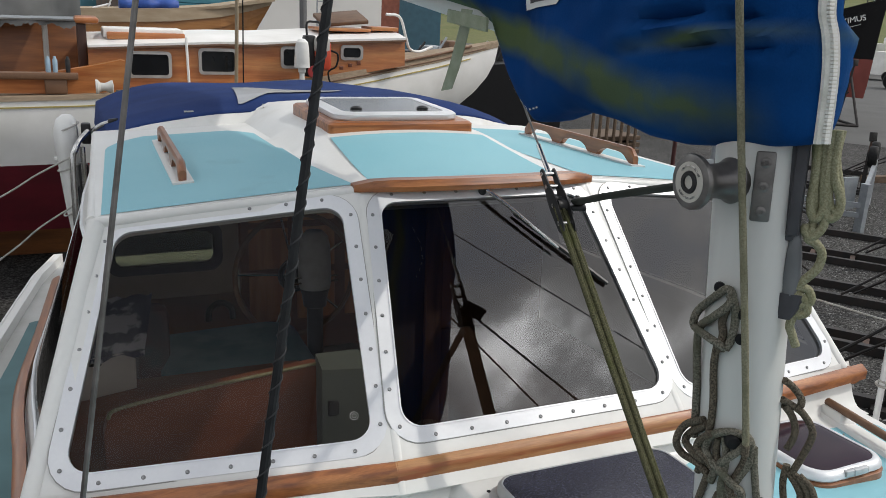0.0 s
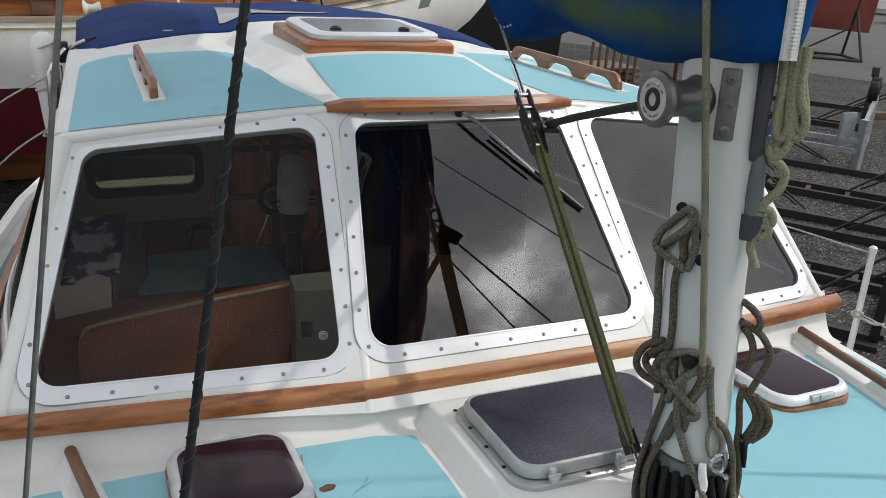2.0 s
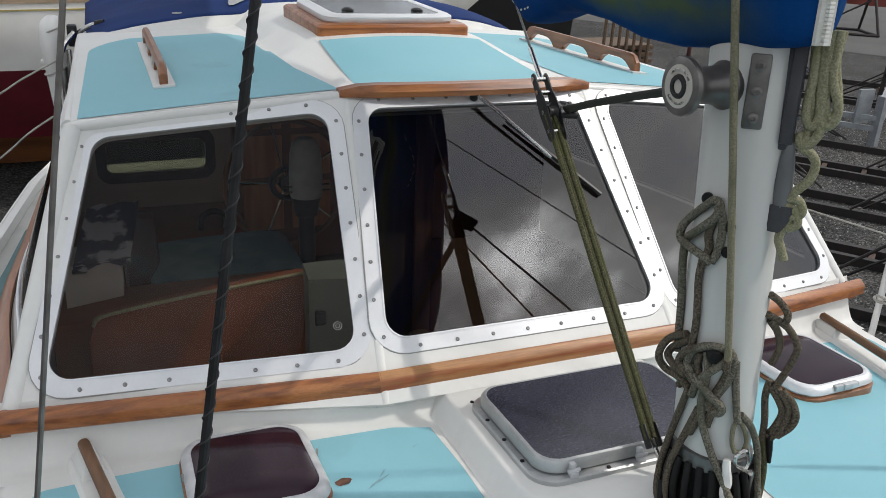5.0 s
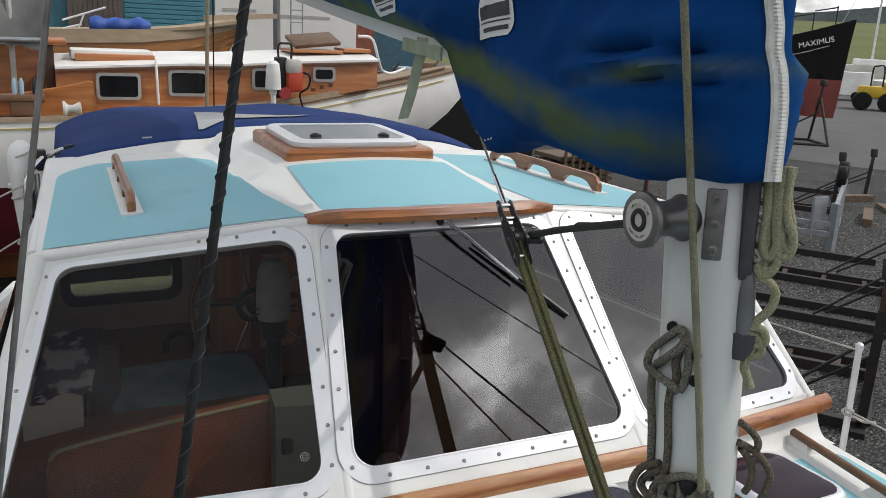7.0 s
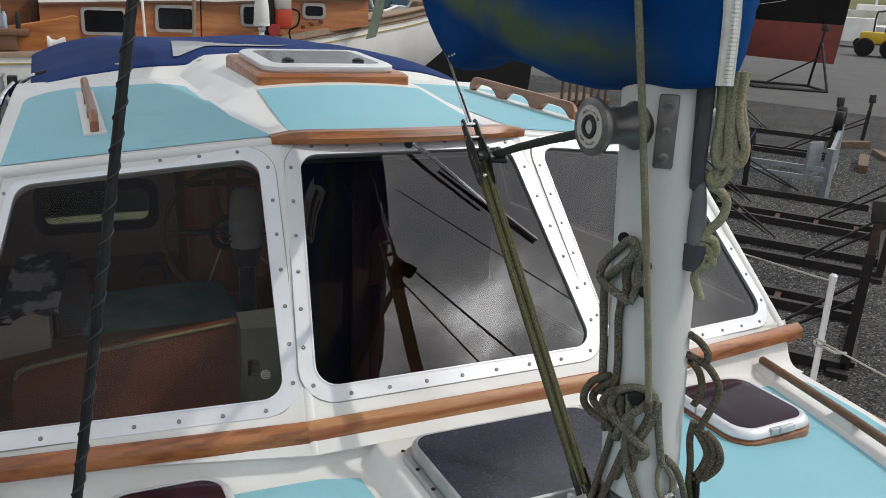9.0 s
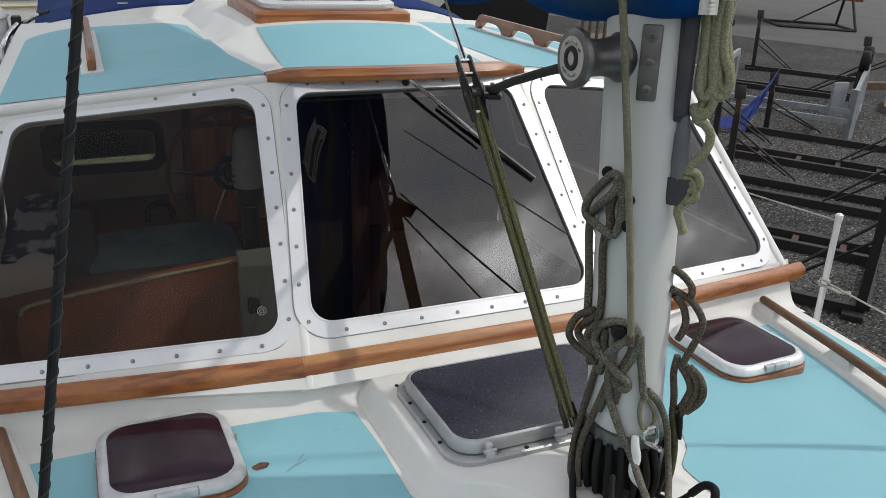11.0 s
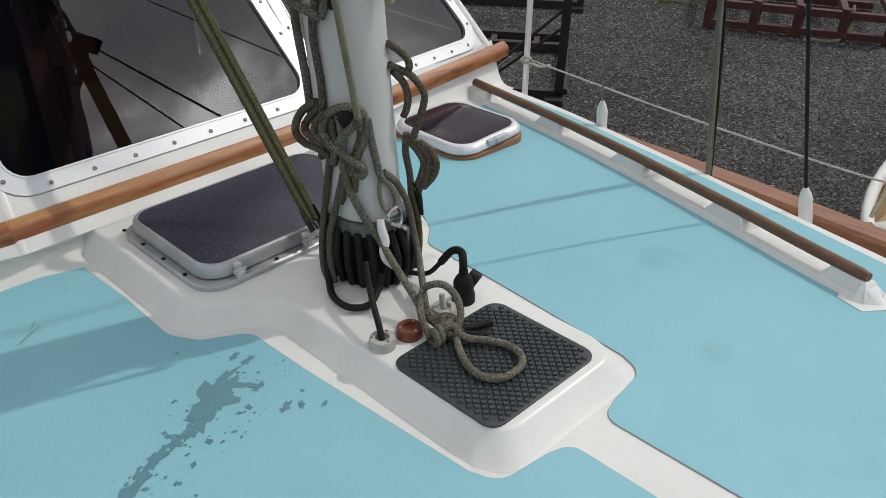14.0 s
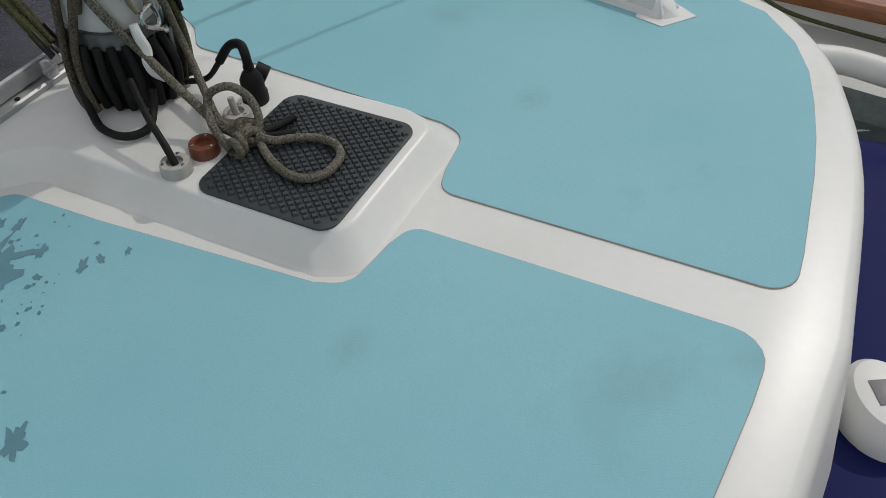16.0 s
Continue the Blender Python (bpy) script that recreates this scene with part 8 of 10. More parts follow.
# red oxide steel frame lying on the gravel
rf = thing("red_steel_frame", "rusty red steel frame lying on the gravel", "steel frame", at=(10.6, 3.8, GROUND_Z), m=WORLD)
RED_OX = material("red_oxide_steel", (0.085, 0.022, 0.020), 0.7, second=(0.05, 0.016, 0.014), scale=5, fine=40, fine_amount=0.4)
ra, rb = Vector((9.55, 4.35, GROUND_Z)), Vector((10.60, 2.40, GROUND_Z))
back = Vector((1.4, 0.75, 0))
for off in (Vector(), back):
    for z in (0.08, 0.34):
        bm = bmesh.new()
        beam(bm, ra + off + Vector((0, 0, z)), rb + off + Vector((0, 0, z)), 0.09, 0.09)
        part("long_member", bm, RED_OX, rf, smooth=0)
for t in (0.0, 0.26, 0.5, 0.75, 1.0):
    bm = bmesh.new()
    p = ra.lerp(rb, t)
    beam(bm, p + Vector((0, 0, 0.0)), p + Vector((0, 0, 0.42)), 0.10, 0.10)
    beam(bm, p + Vector((0, 0, 0.34)), p + back + Vector((0, 0, 0.34)), 0.08, 0.08)
    part("stub_post", bm, RED_OX, rf, smooth=0)
strap2 = thing("cargo_strap", "pale webbing strap trailing from the steel frame", "strap", at=(10.4, 2.7, GROUND_Z), m=WORLD)
rope_part("webbing", [(10.55, 2.9, GROUND_Z + 0.42), (10.38, 2.82, GROUND_Z + 0.22), (10.28, 2.9, GROUND_Z + 0.02), (10.02, 3.2, GROUND_Z + 0.02), (9.9, 3.1, GROUND_Z + 0.02)], 0.02, ROPE_CREAM, strap2)
twig = thing("cable_offcut", "short white cable offcut lying on the gravel", "cable", at=(6.5, 1.6, GROUND_Z), m=WORLD)
rope_part("offcut", [(7.22, 1.86, GROUND_Z + 0.012), (7.14, 1.84, GROUND_Z + 0.02), (7.05, 1.79, GROUND_Z + 0.02), (6.95, 1.72, GROUND_Z + 0.012)], 0.010, ROPE_WHITE, twig)

# ---------- white yacht alongside to port: bow with a teak deck ----------
nb = thing("moored_yacht", "white-railed yacht with a laid teak foredeck, dark hull, standing alongside", "yacht", at=(5.5, -0.3, GROUND_Z), m=WORLD)
DZ = -1.22
bow_xs = [3.36 + 0.02 * i for i in range(6)] + [3.50 + 0.12 * i for i in range(20)] + [6.0, 6.8, 7.6, 8.5]
far_e = [Vector((x, 0.03 + 0.285 * (1 - math.exp((3.36 - x) / 0.60)) - 0.04 * max(0.0, x - 5.2), DZ)) for x in bow_xs]
near_e = [Vector((x, 0.03 - 0.262 * (x - 3.36) - 0.07 * (1 - math.exp((3.36 - x) / 0.15)), DZ)) for x in bow_xs]
bm = bmesh.new()
loft(bm, [[a + Vector((0, 0, -0.02)), a.lerp(b, 0.5) + Vector((0, 0, 0.01)), b + Vector((0, 0, -0.02))] for a, b in zip(far_e, near_e)], closed=False)
deck_nb = part("teak_deck", bm, material("golden_teak_deck", (0.31, 0.195, 0.066), 0.6, second=(0.24, 0.145, 0.048), scale=6, stretch=(1, 5, 5), fine=40, fine_amount=0.35), nb, "golden laid teak deck")
for k in range(46):
    x = 3.55 + 0.055 * k
    ends = [Vector((x + 0.02, float(np.interp(x + 0.02, bow_xs, [p.y for p in far_e])) - 0.10, DZ - 0.001)), Vector((x + 0.10, float(np.interp(x + 0.10, bow_xs, [p.y for p in near_e])) + 0.03, DZ - 0.006))]
    bm = bmesh.new()
    tube(bm, [ends[0], ends[0].lerp(ends[1], 0.38) + Vector((0, 0, 0.015)), ends[1]], 0.0045 if k == 9 else 0.0016, 4)
    part("caulking_seam", bm, RUBBER, deck_nb, smooth=0)
bm = bmesh.new()
tube(bm, [p + Vector((0.03, -0.095, -0.008)) for p in far_e[5:]], 0.003, 4)
part("margin_seam", bm, RUBBER, deck_nb, smooth=0)
bm = bmesh.new()
tube(bm, [p + Vector((0, 0, 0.005)) for p in far_e], 0.034, 12, flat=1.0)
part("gunwale", bm, GEL, nb, "rounded white gunwale")
bm = bmesh.new()
loft(bm, [[p + Vector((ox * k, oy * k, oz * (0.4 + 0.6 * k))) for ox, oy, oz in ((0.0, 0.035, -0.01), (0.0, 0.025, 0.018), (0.0, 0.0, 0.022), (-0.01, -0.03, 0.008), (-0.02, -0.085, -0.075), (-0.03, -0.125, -0.17))] for p, k in ((p, min(1.25, 0.95 + 0.5 * (p.x - 3.36))) for p in near_e)], closed=False)
# white greyed in the colour for the side turned from the light
part("gunwale", bm, material("shaded_white_topsides", (0.50, 0.50, 0.48), 0.5, second=(0.42, 0.42, 0.40), scale=3), nb, "white gunwale and top strake, near-side shade painted in")
bm = bmesh.new()
loft(bm, [[p + Vector((-0.030, -0.125, -0.17)), p + Vector((0.0, -0.34, -0.55)), p + Vector((0.05, -0.52, -0.95)), p + Vector((0.10, -0.60, -1.27))] for p in near_e], closed=False)
loft(bm, [[p + Vector((0, 0.03, 0)), p + Vector((0.10, -0.02, -0.5)), p + Vector((0.35, -0.25, -1.1))] for p in far_e], closed=False)
part("hull", bm, material("dark_navy_hull", (0.004, 0.005, 0.009), 0.6, second=(0.006, 0.007, 0.012), scale=3, spec=0.05), nb, "dark navy hull", smooth=60)
well = bmesh.new()
wm2 = Matrix.Translation((5.05, -0.11, DZ + 0.012)) @ pose(0, 0, 0, 0, 0, -8)
stack_run = fillet([(-0.70, -0.20), (0.9, -0.26), (0.9, 0.24), (0.10, 0.13), (-0.68, 0.0)], 0.06, 5)
loft(well, [[wm2 @ Vector((x, y, z)) for x, y in stack_run] for z in (0.0, 0.03)])
wp = part("deck_moulding", well, GEL, nb, "white deck moulding with grey pads")
for k in range(4):
    bm = bmesh.new()
    lathe(bm, [(0.11, 0.030), (0.11, 0.036), (0.09, 0.038)], wm2 @ Matrix.Translation((-0.42 + 0.30 * k, -0.075, 0)) @ Matrix.Diagonal((1.2, 0.8, 1, 1)), 18)
    part("grey_pad", bm, material("grey_pad", (0.30, 0.29, 0.27), 0.7), wp)
bm = bmesh.new()
block(bm, (6.3, -0.7, DZ), (8.4, 0.2, DZ + 0.45), 0.12)
part("cabin_front", bm, GEL, nb, "white cabin front")
for p in ((3.36, 0.09), (3.40, 0.02)):
    bm = bmesh.new()
    tube(bm, smooth_path([(p[0] - 0.01, p[1], DZ - 0.05), (p[0] - 0.12, p[1], DZ - 0.02), (p[0] - 0.16, p[1] - 0.03, DZ - 0.12), (p[0] - 0.10, p[1] - 0.03, DZ - 0.20)], 5), 0.014, 8)
    part("stem_fitting", bm, STEEL, nb, "bent steel stem fitting")
rope_part("mooring_line", [(3.05, 0.05, DZ - 0.20), (3.42, 0.05, DZ + 0.03), (4.3, 0.16, DZ + 0.10), (5.3, 0.10, DZ + 0.30)], 0.012, ROPE_CREAM, nb, "slack cream line")
rope_part("hose", [(5.0, 0.0, DZ + 0.05), (5.1, 0.08, DZ + 0.2), (5.25, -0.02, DZ + 0.26), (5.15, -0.10, DZ + 0.1), (5.0, -0.08, DZ + 0.05)], 0.012, RUBBER, nb, "dark hose loop")

# ---------- classic yacht astern ----------
VARN = material("varnished_mahogany", (0.50, 0.185, 0.055), 0.35, second=(0.33, 0.10, 0.030), scale=3, stretch=(0.6, 3, 7), fine=18, fine_amount=0.35, coat=0.3, third=(0.52, 0.23, 0.08), third_scale=1.2, third_at=(0.5, 0.65))
DECK_GREY = material("weathered_teak_deck", (0.33, 0.25, 0.17), 0.8, second=(0.24, 0.18, 0.12), scale=5, stretch=(1, 8, 8), fine=30, fine_amount=0.4)
YWHITE = material("yacht_white", (0.84, 0.83, 0.80), 0.4, second=(0.70, 0.69, 0.65), scale=1.5)
RED_BOTTOM = material("red_antifouling", (0.22, 0.016, 0.032), 0.75, second=(0.15, 0.013, 0.024), scale=2)
yacht = thing("classic_yacht", "white classic yacht with varnished cabin sides and white cabin top", "yacht", at=(0, 10.6, GROUND_Z), m=WORLD)
YC = 10.65
hull_st = [(-6.5, 0.0, 1.1, -1.5, -6.2), (-4.0, -0.07, 1.45, -1.8, -3.9), (-2.4, -0.07, 1.52, -1.85, -2.3), (-1.0, -0.03, 1.55, -1.85, -1.0), (0.2, 0.03, 1.52, -1.82, 0.2), (1.1, 0.08, 1.42, -1.85, 1.05), (1.9, 0.12, 1.20, -1.9, 1.8), (2.6, 0.22, 0.98, -2.0, 2.4), (3.2, 0.31, 0.74, -2.05, 2.8), (3.65, 0.37, 0.54, -2.1, 3.1), (4.3, 0.48, 0.24, -2.15, 3.5), (4.85, 0.58, 0.03, -2.2, 3.85)]


def bulwark(x):
    """Height of the planked bulwark over the white topside."""
    return float(np.interp(x, [0.2, 1.1, 1.9, 3.65, 4.85], [0.05, 0.075, 0.11, 0.11, 0.08]))


def hull_rings(levels):
    out = []
    for xs, zs, hb, zb, xb in hull_st:
        ring = []
        for f, wdt in levels:
            z = zs + (zb - zs) * f
            x = xs + (xb - xs) * min(1.0, (f / 0.4) ** 2)
            ring.append((x, wdt * hb, z))
        out.append(ring)
    return out


for nm, levels, m, lab in (("topside", ((0, 1.0), (0.08, 1.0), (0.16, 0.995), (0.24, 0.975), (0.32, 0.94), (0.40, 0.90)), YWHITE, "white topsides"), ("bottom", ((0.40, 0.90), (0.55, 0.72), (0.75, 0.36), (1.0, 0.04)), RED_BOTTOM, "dull red antifouled bottom")):
    bm = bmesh.new()
    for sgn in (-1, 1):
        loft(bm, [[(x, YC + sgn * y, z) for x, y, z in ring] for ring in hull_rings(levels)], closed=False)
    part(nm, bm, m, yacht, lab, smooth=70)
bm = bmesh.new()
loft(bm, [[(xs, YC - hb + 0.02, zs + bulwark(xs) - 0.03), (xs, YC, zs + bulwark(xs) + 0.02), (xs, YC + hb - 0.02, zs + bulwark(xs) - 0.03)] for xs, zs, hb, zb, xb in hull_st], closed=False)
part("deck", bm, DECK_GREY, yacht, "weathered teak deck")
bm = bmesh.new()
for sgn in (-1,):
    loft(bm, [[(xs, YC + sgn * (hb + 0.012), zs), (xs, YC + sgn * hb, zs + bulwark(xs)), (xs, YC + sgn * (hb - 0.05), zs + bulwark(xs)), (xs, YC + sgn * (hb - 0.05), zs)] for xs, zs, hb, zb, xb in hull_st])
for xa, xb_, lift, mm, nm in ((2.75, 4.3, 0.115, TEAK_GREY, "cap_rail"), (1.0, 4.6, 0.035, TEAK_GREY, "rubbing_strake")):
    cap = bmesh.new()
    tube(cap, [(x, YC - float(np.interp(x, [q[0] for q in hull_st], [q[2] for q in hull_st])) - 0.012, float(np.interp(x, [q[0] for q in hull_st], [q[1] for q in hull_st])) + lift) for x in (xa + (xb_ - xa) * i / 12 for i in range(13))], 0.020 if lift > 0.1 else 0.009, 6)
    part(nm, cap, mm, yacht, "worn brown timber rail")
part("toe_rail", bm, DECK_GREY, yacht, "worn timber toe rail")
bm = bmesh.new()
loft(bm, [[(xs, YC - hb - 0.012, zs - 0.075), (xs, YC - hb - 0.012, zs - 0.060), (xs, YC - hb + 0.01, zs - 0.060), (xs, YC - hb + 0.01, zs - 0.075)] for xs, zs, hb, zb, xb in hull_st[:-1]])
part("cove_line", bm, material("gold_line", (0.42, 0.34, 0.10), 0.5), yacht, "thin ochre cove line")
CY = 9.62


def cab_top(x):
    return float(np.interp(x, [-0.9, 0.6, 0.95, 1.05, 1.9, 3.0], [0.50, 0.575, 0.590, 0.575, 0.635, 0.685]))


def cab_low(x):
    return float(np.interp(x, [-0.9, 0.6, 1.9, 3.0], [0.02, 0.08, 0.16, 0.36]))


bm = bmesh.new()
xs_ = [-0.88, -0.4, 0.1, 0.6, 1.1, 1.6, 2.1, 2.6, 2.98]
loft(bm, [[(x, CY, cab_low(x)), (x, CY + 0.02, cab_top(x)), (x, 2 * YC - CY - 0.02, cab_top(x)), (x, 2 * YC - CY, cab_low(x))] for x in xs_])
cabin = part("cabin_sides", bm, VARN, yacht, "varnished mahogany cabin sides", smooth=0)
bm = bmesh.new()
loft(bm, [[(x, CY - 0.03, cab_top(x) + 0.0), (x, CY - 0.03, cab_top(x) + 0.03), (x, CY + 0.25, cab_top(x) + 0.075), (x, YC, cab_top(x) + 0.13), (x, 2 * YC - CY + 0.03, cab_top(x) + 0.03), (x, 2 * YC - CY + 0.03, cab_top(x))] for x in xs_])
part("cabin_top", bm, YWHITE, yacht, "white painted cabin top", smooth=60)
bm = bmesh.new()
loft(bm, [[(x, CY - 0.036, cab_top(x) - 0.02), (x, CY - 0.036, cab_top(x) + 0.004), (x, CY, cab_top(x) + 0.004), (x, CY, cab_top(x) - 0.02)] for x in xs_])
part("eaves_bead", bm, TEAK_GREY, yacht, "dark timber bead under the roof edge", smooth=0)
for x0, x1, z0, z1 in ((-0.46, 0.03, 0.165, 0.475), (0.34, 0.80, 0.215, 0.525), (1.33, 1.72, 0.30, 0.57), (2.10, 2.40, 0.415, 0.605)):
    run_o = rounded(x0, x1, z0, z1, 0.05, 5)
    run_i = rounded(x0 + 0.035, x1 - 0.035, z0 + 0.035, z1 - 0.035, 0.035, 5)
    mw = Matrix.Translation((0, CY - 0.006, 0)) @ pose(0, 0, 0, 90, 0, 0)
    bm = ring_between(bmesh.new(), run_i, run_o, 0.012, 0.008, mw, 0.006)
    wfr = part("cabin_window", bm, material("grey_window_trim", (0.42, 0.40, 0.38), 0.5), cabin, "pale rounded window frame")
    bm = bmesh.new()
    bm.faces.new([bm.verts.new(mw @ Vector((x, y, 0.004))) for x, y in run_i])
    part("cabin_window_pane", bm, material("dark_glass", (0.012, 0.014, 0.016), 0.08), cabin, "dark window glass", smooth=0)
bm = bmesh.new()
tube(bm, [(0.205, CY - 0.03, 0.64), (0.20, CY - 0.05, 0.60), (0.215, CY - 0.05, 0.12)], 0.016, 8)
part("vertical_strap", bm, YWHITE, cabin, "white strap down the cabin side")
bm = bmesh.new()
block(bm, (-0.70, 9.9, 0.60), (0.22, 10.5, 0.715), 0.02)
part("sliding_hatch", bm, YWHITE, yacht, "white sliding hatch")
bm = bmesh.new()
block(bm, (-0.66, 9.82, 0.59), (0.22, 9.90, 0.675), 0.015)
part("hatch_rail", bm, VARN, yacht, "varnished hatch rail")
bm = bmesh.new()
block(bm, (0.0, 0.0, 0.0), (0.62, 0.50, 0.05), 0.01, Matrix.Translation((1.98, 10.0, 0.80)) @ pose(0, 0, 0, 14, -6, 0))
part("raised_hatch", bm, material("dark_hatch_timber", (0.15, 0.085, 0.045), 0.6, second=(0.09, 0.05, 0.03), scale=6, stretch=(1, 6, 6)), yacht, "propped brown hatch lid")
bm = bmesh.new()
block(bm, (2.62, 9.95, 0.78), (3.0, 10.4, 0.83), 0.01)
block(bm, (1.9, 9.9, 0.76), (2.6, 10.5, 0.80), 0.01)
part("hatch_coaming", bm, VARN, yacht)
for k in range(4):
    bm = bmesh.new()
    x = 2.06 + 0.13 * k
    block(bm, (x, YC - 1.20 + 0.20 * (x - 1.9) * 1.9, 0.30 + 0.03 * k), (x + 0.05, YC - 1.17 + 0.20 * (x - 1.9) * 1.9, 0.345 + 0.03 * k), 0.004)
    part("scupper", bm, BROWN_PLASTIC, yacht, "small square scupper")
bm = bmesh.new()
tube(bm, smooth_path([(2.75, 9.75, 1.0), (2.95, 9.78, 0.97), (3.07, 9.85, 0.72), (3.17, 9.95, 0.56), (3.35, 10.05, 0.52), (3.6, 10.2, 0.58)], 6), 0.018, 8)
part("white_pipe", bm, YWHITE, yacht, "bent white pipe on the foredeck")
# cockpit: coaming, companionway, winch, tins
bm = bmesh.new()
loft(bm, [[(x, 9.45, 0.0), (x, 9.43, h), (x, 9.47, h + 0.01), (x, 9.50, h), (x, 9.52, 0.0)] for x, h in ((-4.0, 0.20), (-2.4, 0.18), (-1.65, 0.20), (-1.2, 0.25), (-0.8, 0.32), (-0.55, 0.38), (-0.50, 0.37), (-0.47, 0.05))])
part("cockpit_coaming", bm, VARN, yacht, "varnished cockpit coaming")
bm = bmesh.new()
block(bm, (-1.9, 9.36, 0.16), (-1.0, 9.52, 0.235), 0.015)
block(bm, (-1.35, 9.38, 0.0), (-1.12, 9.50, 0.17), 0.02)
part("winch_stand", bm, TEAK_GREY, yacht, "timber winch stand")
bm = bmesh.new()
block(bm, (-0.98, 9.78, 0.1), (-0.88, 10.6, 0.80), 0.02)
part("companionway_post", bm, material("dark_mahogany", (0.06, 0.022, 0.012), 0.5), yacht, "dark companionway post")
bm = bmesh.new()
block(bm, (-1.0, 9.72, 0.76), (-0.74, 10.6, 0.83), 0.03)
part("companionway_head", bm, VARN, yacht, "varnished companionway head")
yw = thing("sheet_winch", "white-painted winch on the yacht's side deck", "winch", at=(-0.80, 9.32, 0.0), m=WORLD)
bm = bmesh.new()
lathe(bm, [(0.085, 0), (0.085, 0.02), (0.05, 0.05), (0.045, 0.10), (0.075, 0.16), (0.075, 0.18), (0.03, 0.19)], Matrix.Translation((-0.83, 9.30, 0.09)) @ pose(0, 0, 0, 0, 90, 0), 18)
part("drum", bm, material("chalky_white", (0.55, 0.55, 0.52), 0.7), yw)
bm = bmesh.new()
block(bm, (-0.62, 9.27, 0.02), (-0.42, 9.33, 0.06), 0.01)
part("handle", bm, STEEL_OLD, yw)
for k, x in enumerate((-1.30, -1.23, -1.10)):
    t = thing("spray_can", "small blue and white spray can" if k < 2 else "dark glass bottle on the coaming", "can", at=(x, 9.44, 0.235), m=WORLD)
    bm = bmesh.new()
    lathe(bm, [(0.026, 0.235), (0.026, 0.37), (0.018, 0.385), (0.012, 0.41)], Matrix.Translation((x, 9.44, 0)), 12)
    part("can_body", bm, material("can_paint", (0.30, 0.42, 0.52), 0.4) if k < 2 else BLACK, t)
# radome post and pressure washer
dome = thing("radar_dome", "white cylindrical dome on a pole beside the yacht", "radome", at=(1.46, 8.9, GROUND_Z), m=WORLD)
bm = bmesh.new()
lathe(bm, [(0.086, 0.40), (0.090, 0.42), (0.082, 0.58), (0.070, 0.66), (0.035, 0.695), (0.001, 0.70)], Matrix.Translation((1.42, 8.9, 0)), 20)
part("dome", bm, WHITE_PLASTIC, dome)
bm = bmesh.new()
lathe(bm, [(0.092, 0.37), (0.092, 0.405)], Matrix.Translation((1.42, 8.9, 0)), 20)
lathe(bm, [(0.03, -2.5), (0.03, 0.30), (0.045, 0.32), (0.045, 0.37)], Matrix.Translation((1.42, 8.9, 0)), 12)
part("pole", bm, WHITE_PLASTIC, dome)
pw = thing("pressure_washer", "red and grey pressure washer standing on the yacht's deck", "pressure washer", at=(1.78, 9.38, 0.24), m=WORLD)
bm = bmesh.new()
block(bm, (1.70, 9.30, 0.30), (1.90, 9.48, 0.66), 0.05)
part("body", bm, material("red_plastic", (0.55, 0.075, 0.035), 0.4), pw, "orange-red body")
bm = bmesh.new()
block(bm, (1.69, 9.29, 0.52), (1.88, 9.47, 0.70), 0.04)
part("hood", bm, material("pale_grey_plastic", (0.5, 0.48, 0.45), 0.5), pw, "pale grey hood")
bm = bmesh.new()
block(bm, (1.58, 9.38, 0.22), (1.72, 9.55, 0.72), 0.03)
tube(bm, smooth_path([(1.62, 9.45, 0.70), (1.62, 9.45, 0.86), (1.70, 9.45, 0.88), (1.78, 9.45, 0.86), (1.78, 9.45, 0.70)], 5), 0.014, 8)
part("trolley_frame", bm, BLACK, pw, "black trolley frame")
bm = bmesh.new()
lathe(bm, [(0.07, -0.02), (0.075, 0.0), (0.07, 0.02)], Matrix.Translation((1.66, 9.28, 0.29)) @ pose(0, 0, 0, 90, 0, 0), 16)
part("wheel", bm, material("red_wheel", (0.35, 0.03, 0.03), 0.5), pw)
rope_part("hose", [(1.88, 9.35, 0.55), (1.98, 9.33, 0.50), (1.96, 9.33, 0.36), (1.86, 9.33, 0.28), (1.90, 9.31, 0.10), (1.94, 9.30, 0.0)], 0.012, RUBBER, pw, "black hose")

# torn grey tarpaulin over a frame astern of the yacht's cockpit
torn = thing("torn_tarpaulin", "torn grey tarpaulin draped over a timber frame", "tarpaulin", at=(-2.2, 11.6, GROUND_Z), m=WORLD)
bm = bmesh.new()
rings = []
tear = random.Random(21)
for i in range(120):
    x = -4.2 + 3.3 * i / 119
    rag = max(0.0, noise.noise(Vector((x * 5.0, 3.0, 0)))) * 0.16 + tear.random() * 0.045
    low_ = 0.70 - rag
    fold = 0.035 * math.sin(x * 9.0) + 0.03 * noise.noise(Vector((x * 4.0, 0, 0)))
    rings.append([(x + tear.uniform(-0.01, 0.01), 11.36 + fold * 0.4, low_), (x, 11.39 + fold, 0.74), (x, 11.45 + 1.4 * fold, 1.05), (x, 11.6 + fold, 1.5), (x, 12.2, 1.9), (x, 13.2, 2.0)])
loft(bm, rings, closed=False)
part("tarp_sheet", bm, material("grey_tarp", (0.15, 0.152, 0.15), 0.8, second=(0.085, 0.088, 0.086), scale=2, bump=0.5, bump_scale=8), torn, smooth=40)
for x in (-1.35, -2.3, -3.2):
    bm = bmesh.new()
    bar(bm, (x, 11.5, 0.0), (x, 11.5, 1.5), 0.035, 8)
    part("frame_post", bm, material("pale_post", (0.4, 0.4, 0.38), 0.6), torn)
bm = bmesh.new()
bar(bm, (-4.2, 11.37, 0.72), (-0.92, 11.37, 0.76), 0.03, 8)
part("frame_rail", bm, GALV, torn)
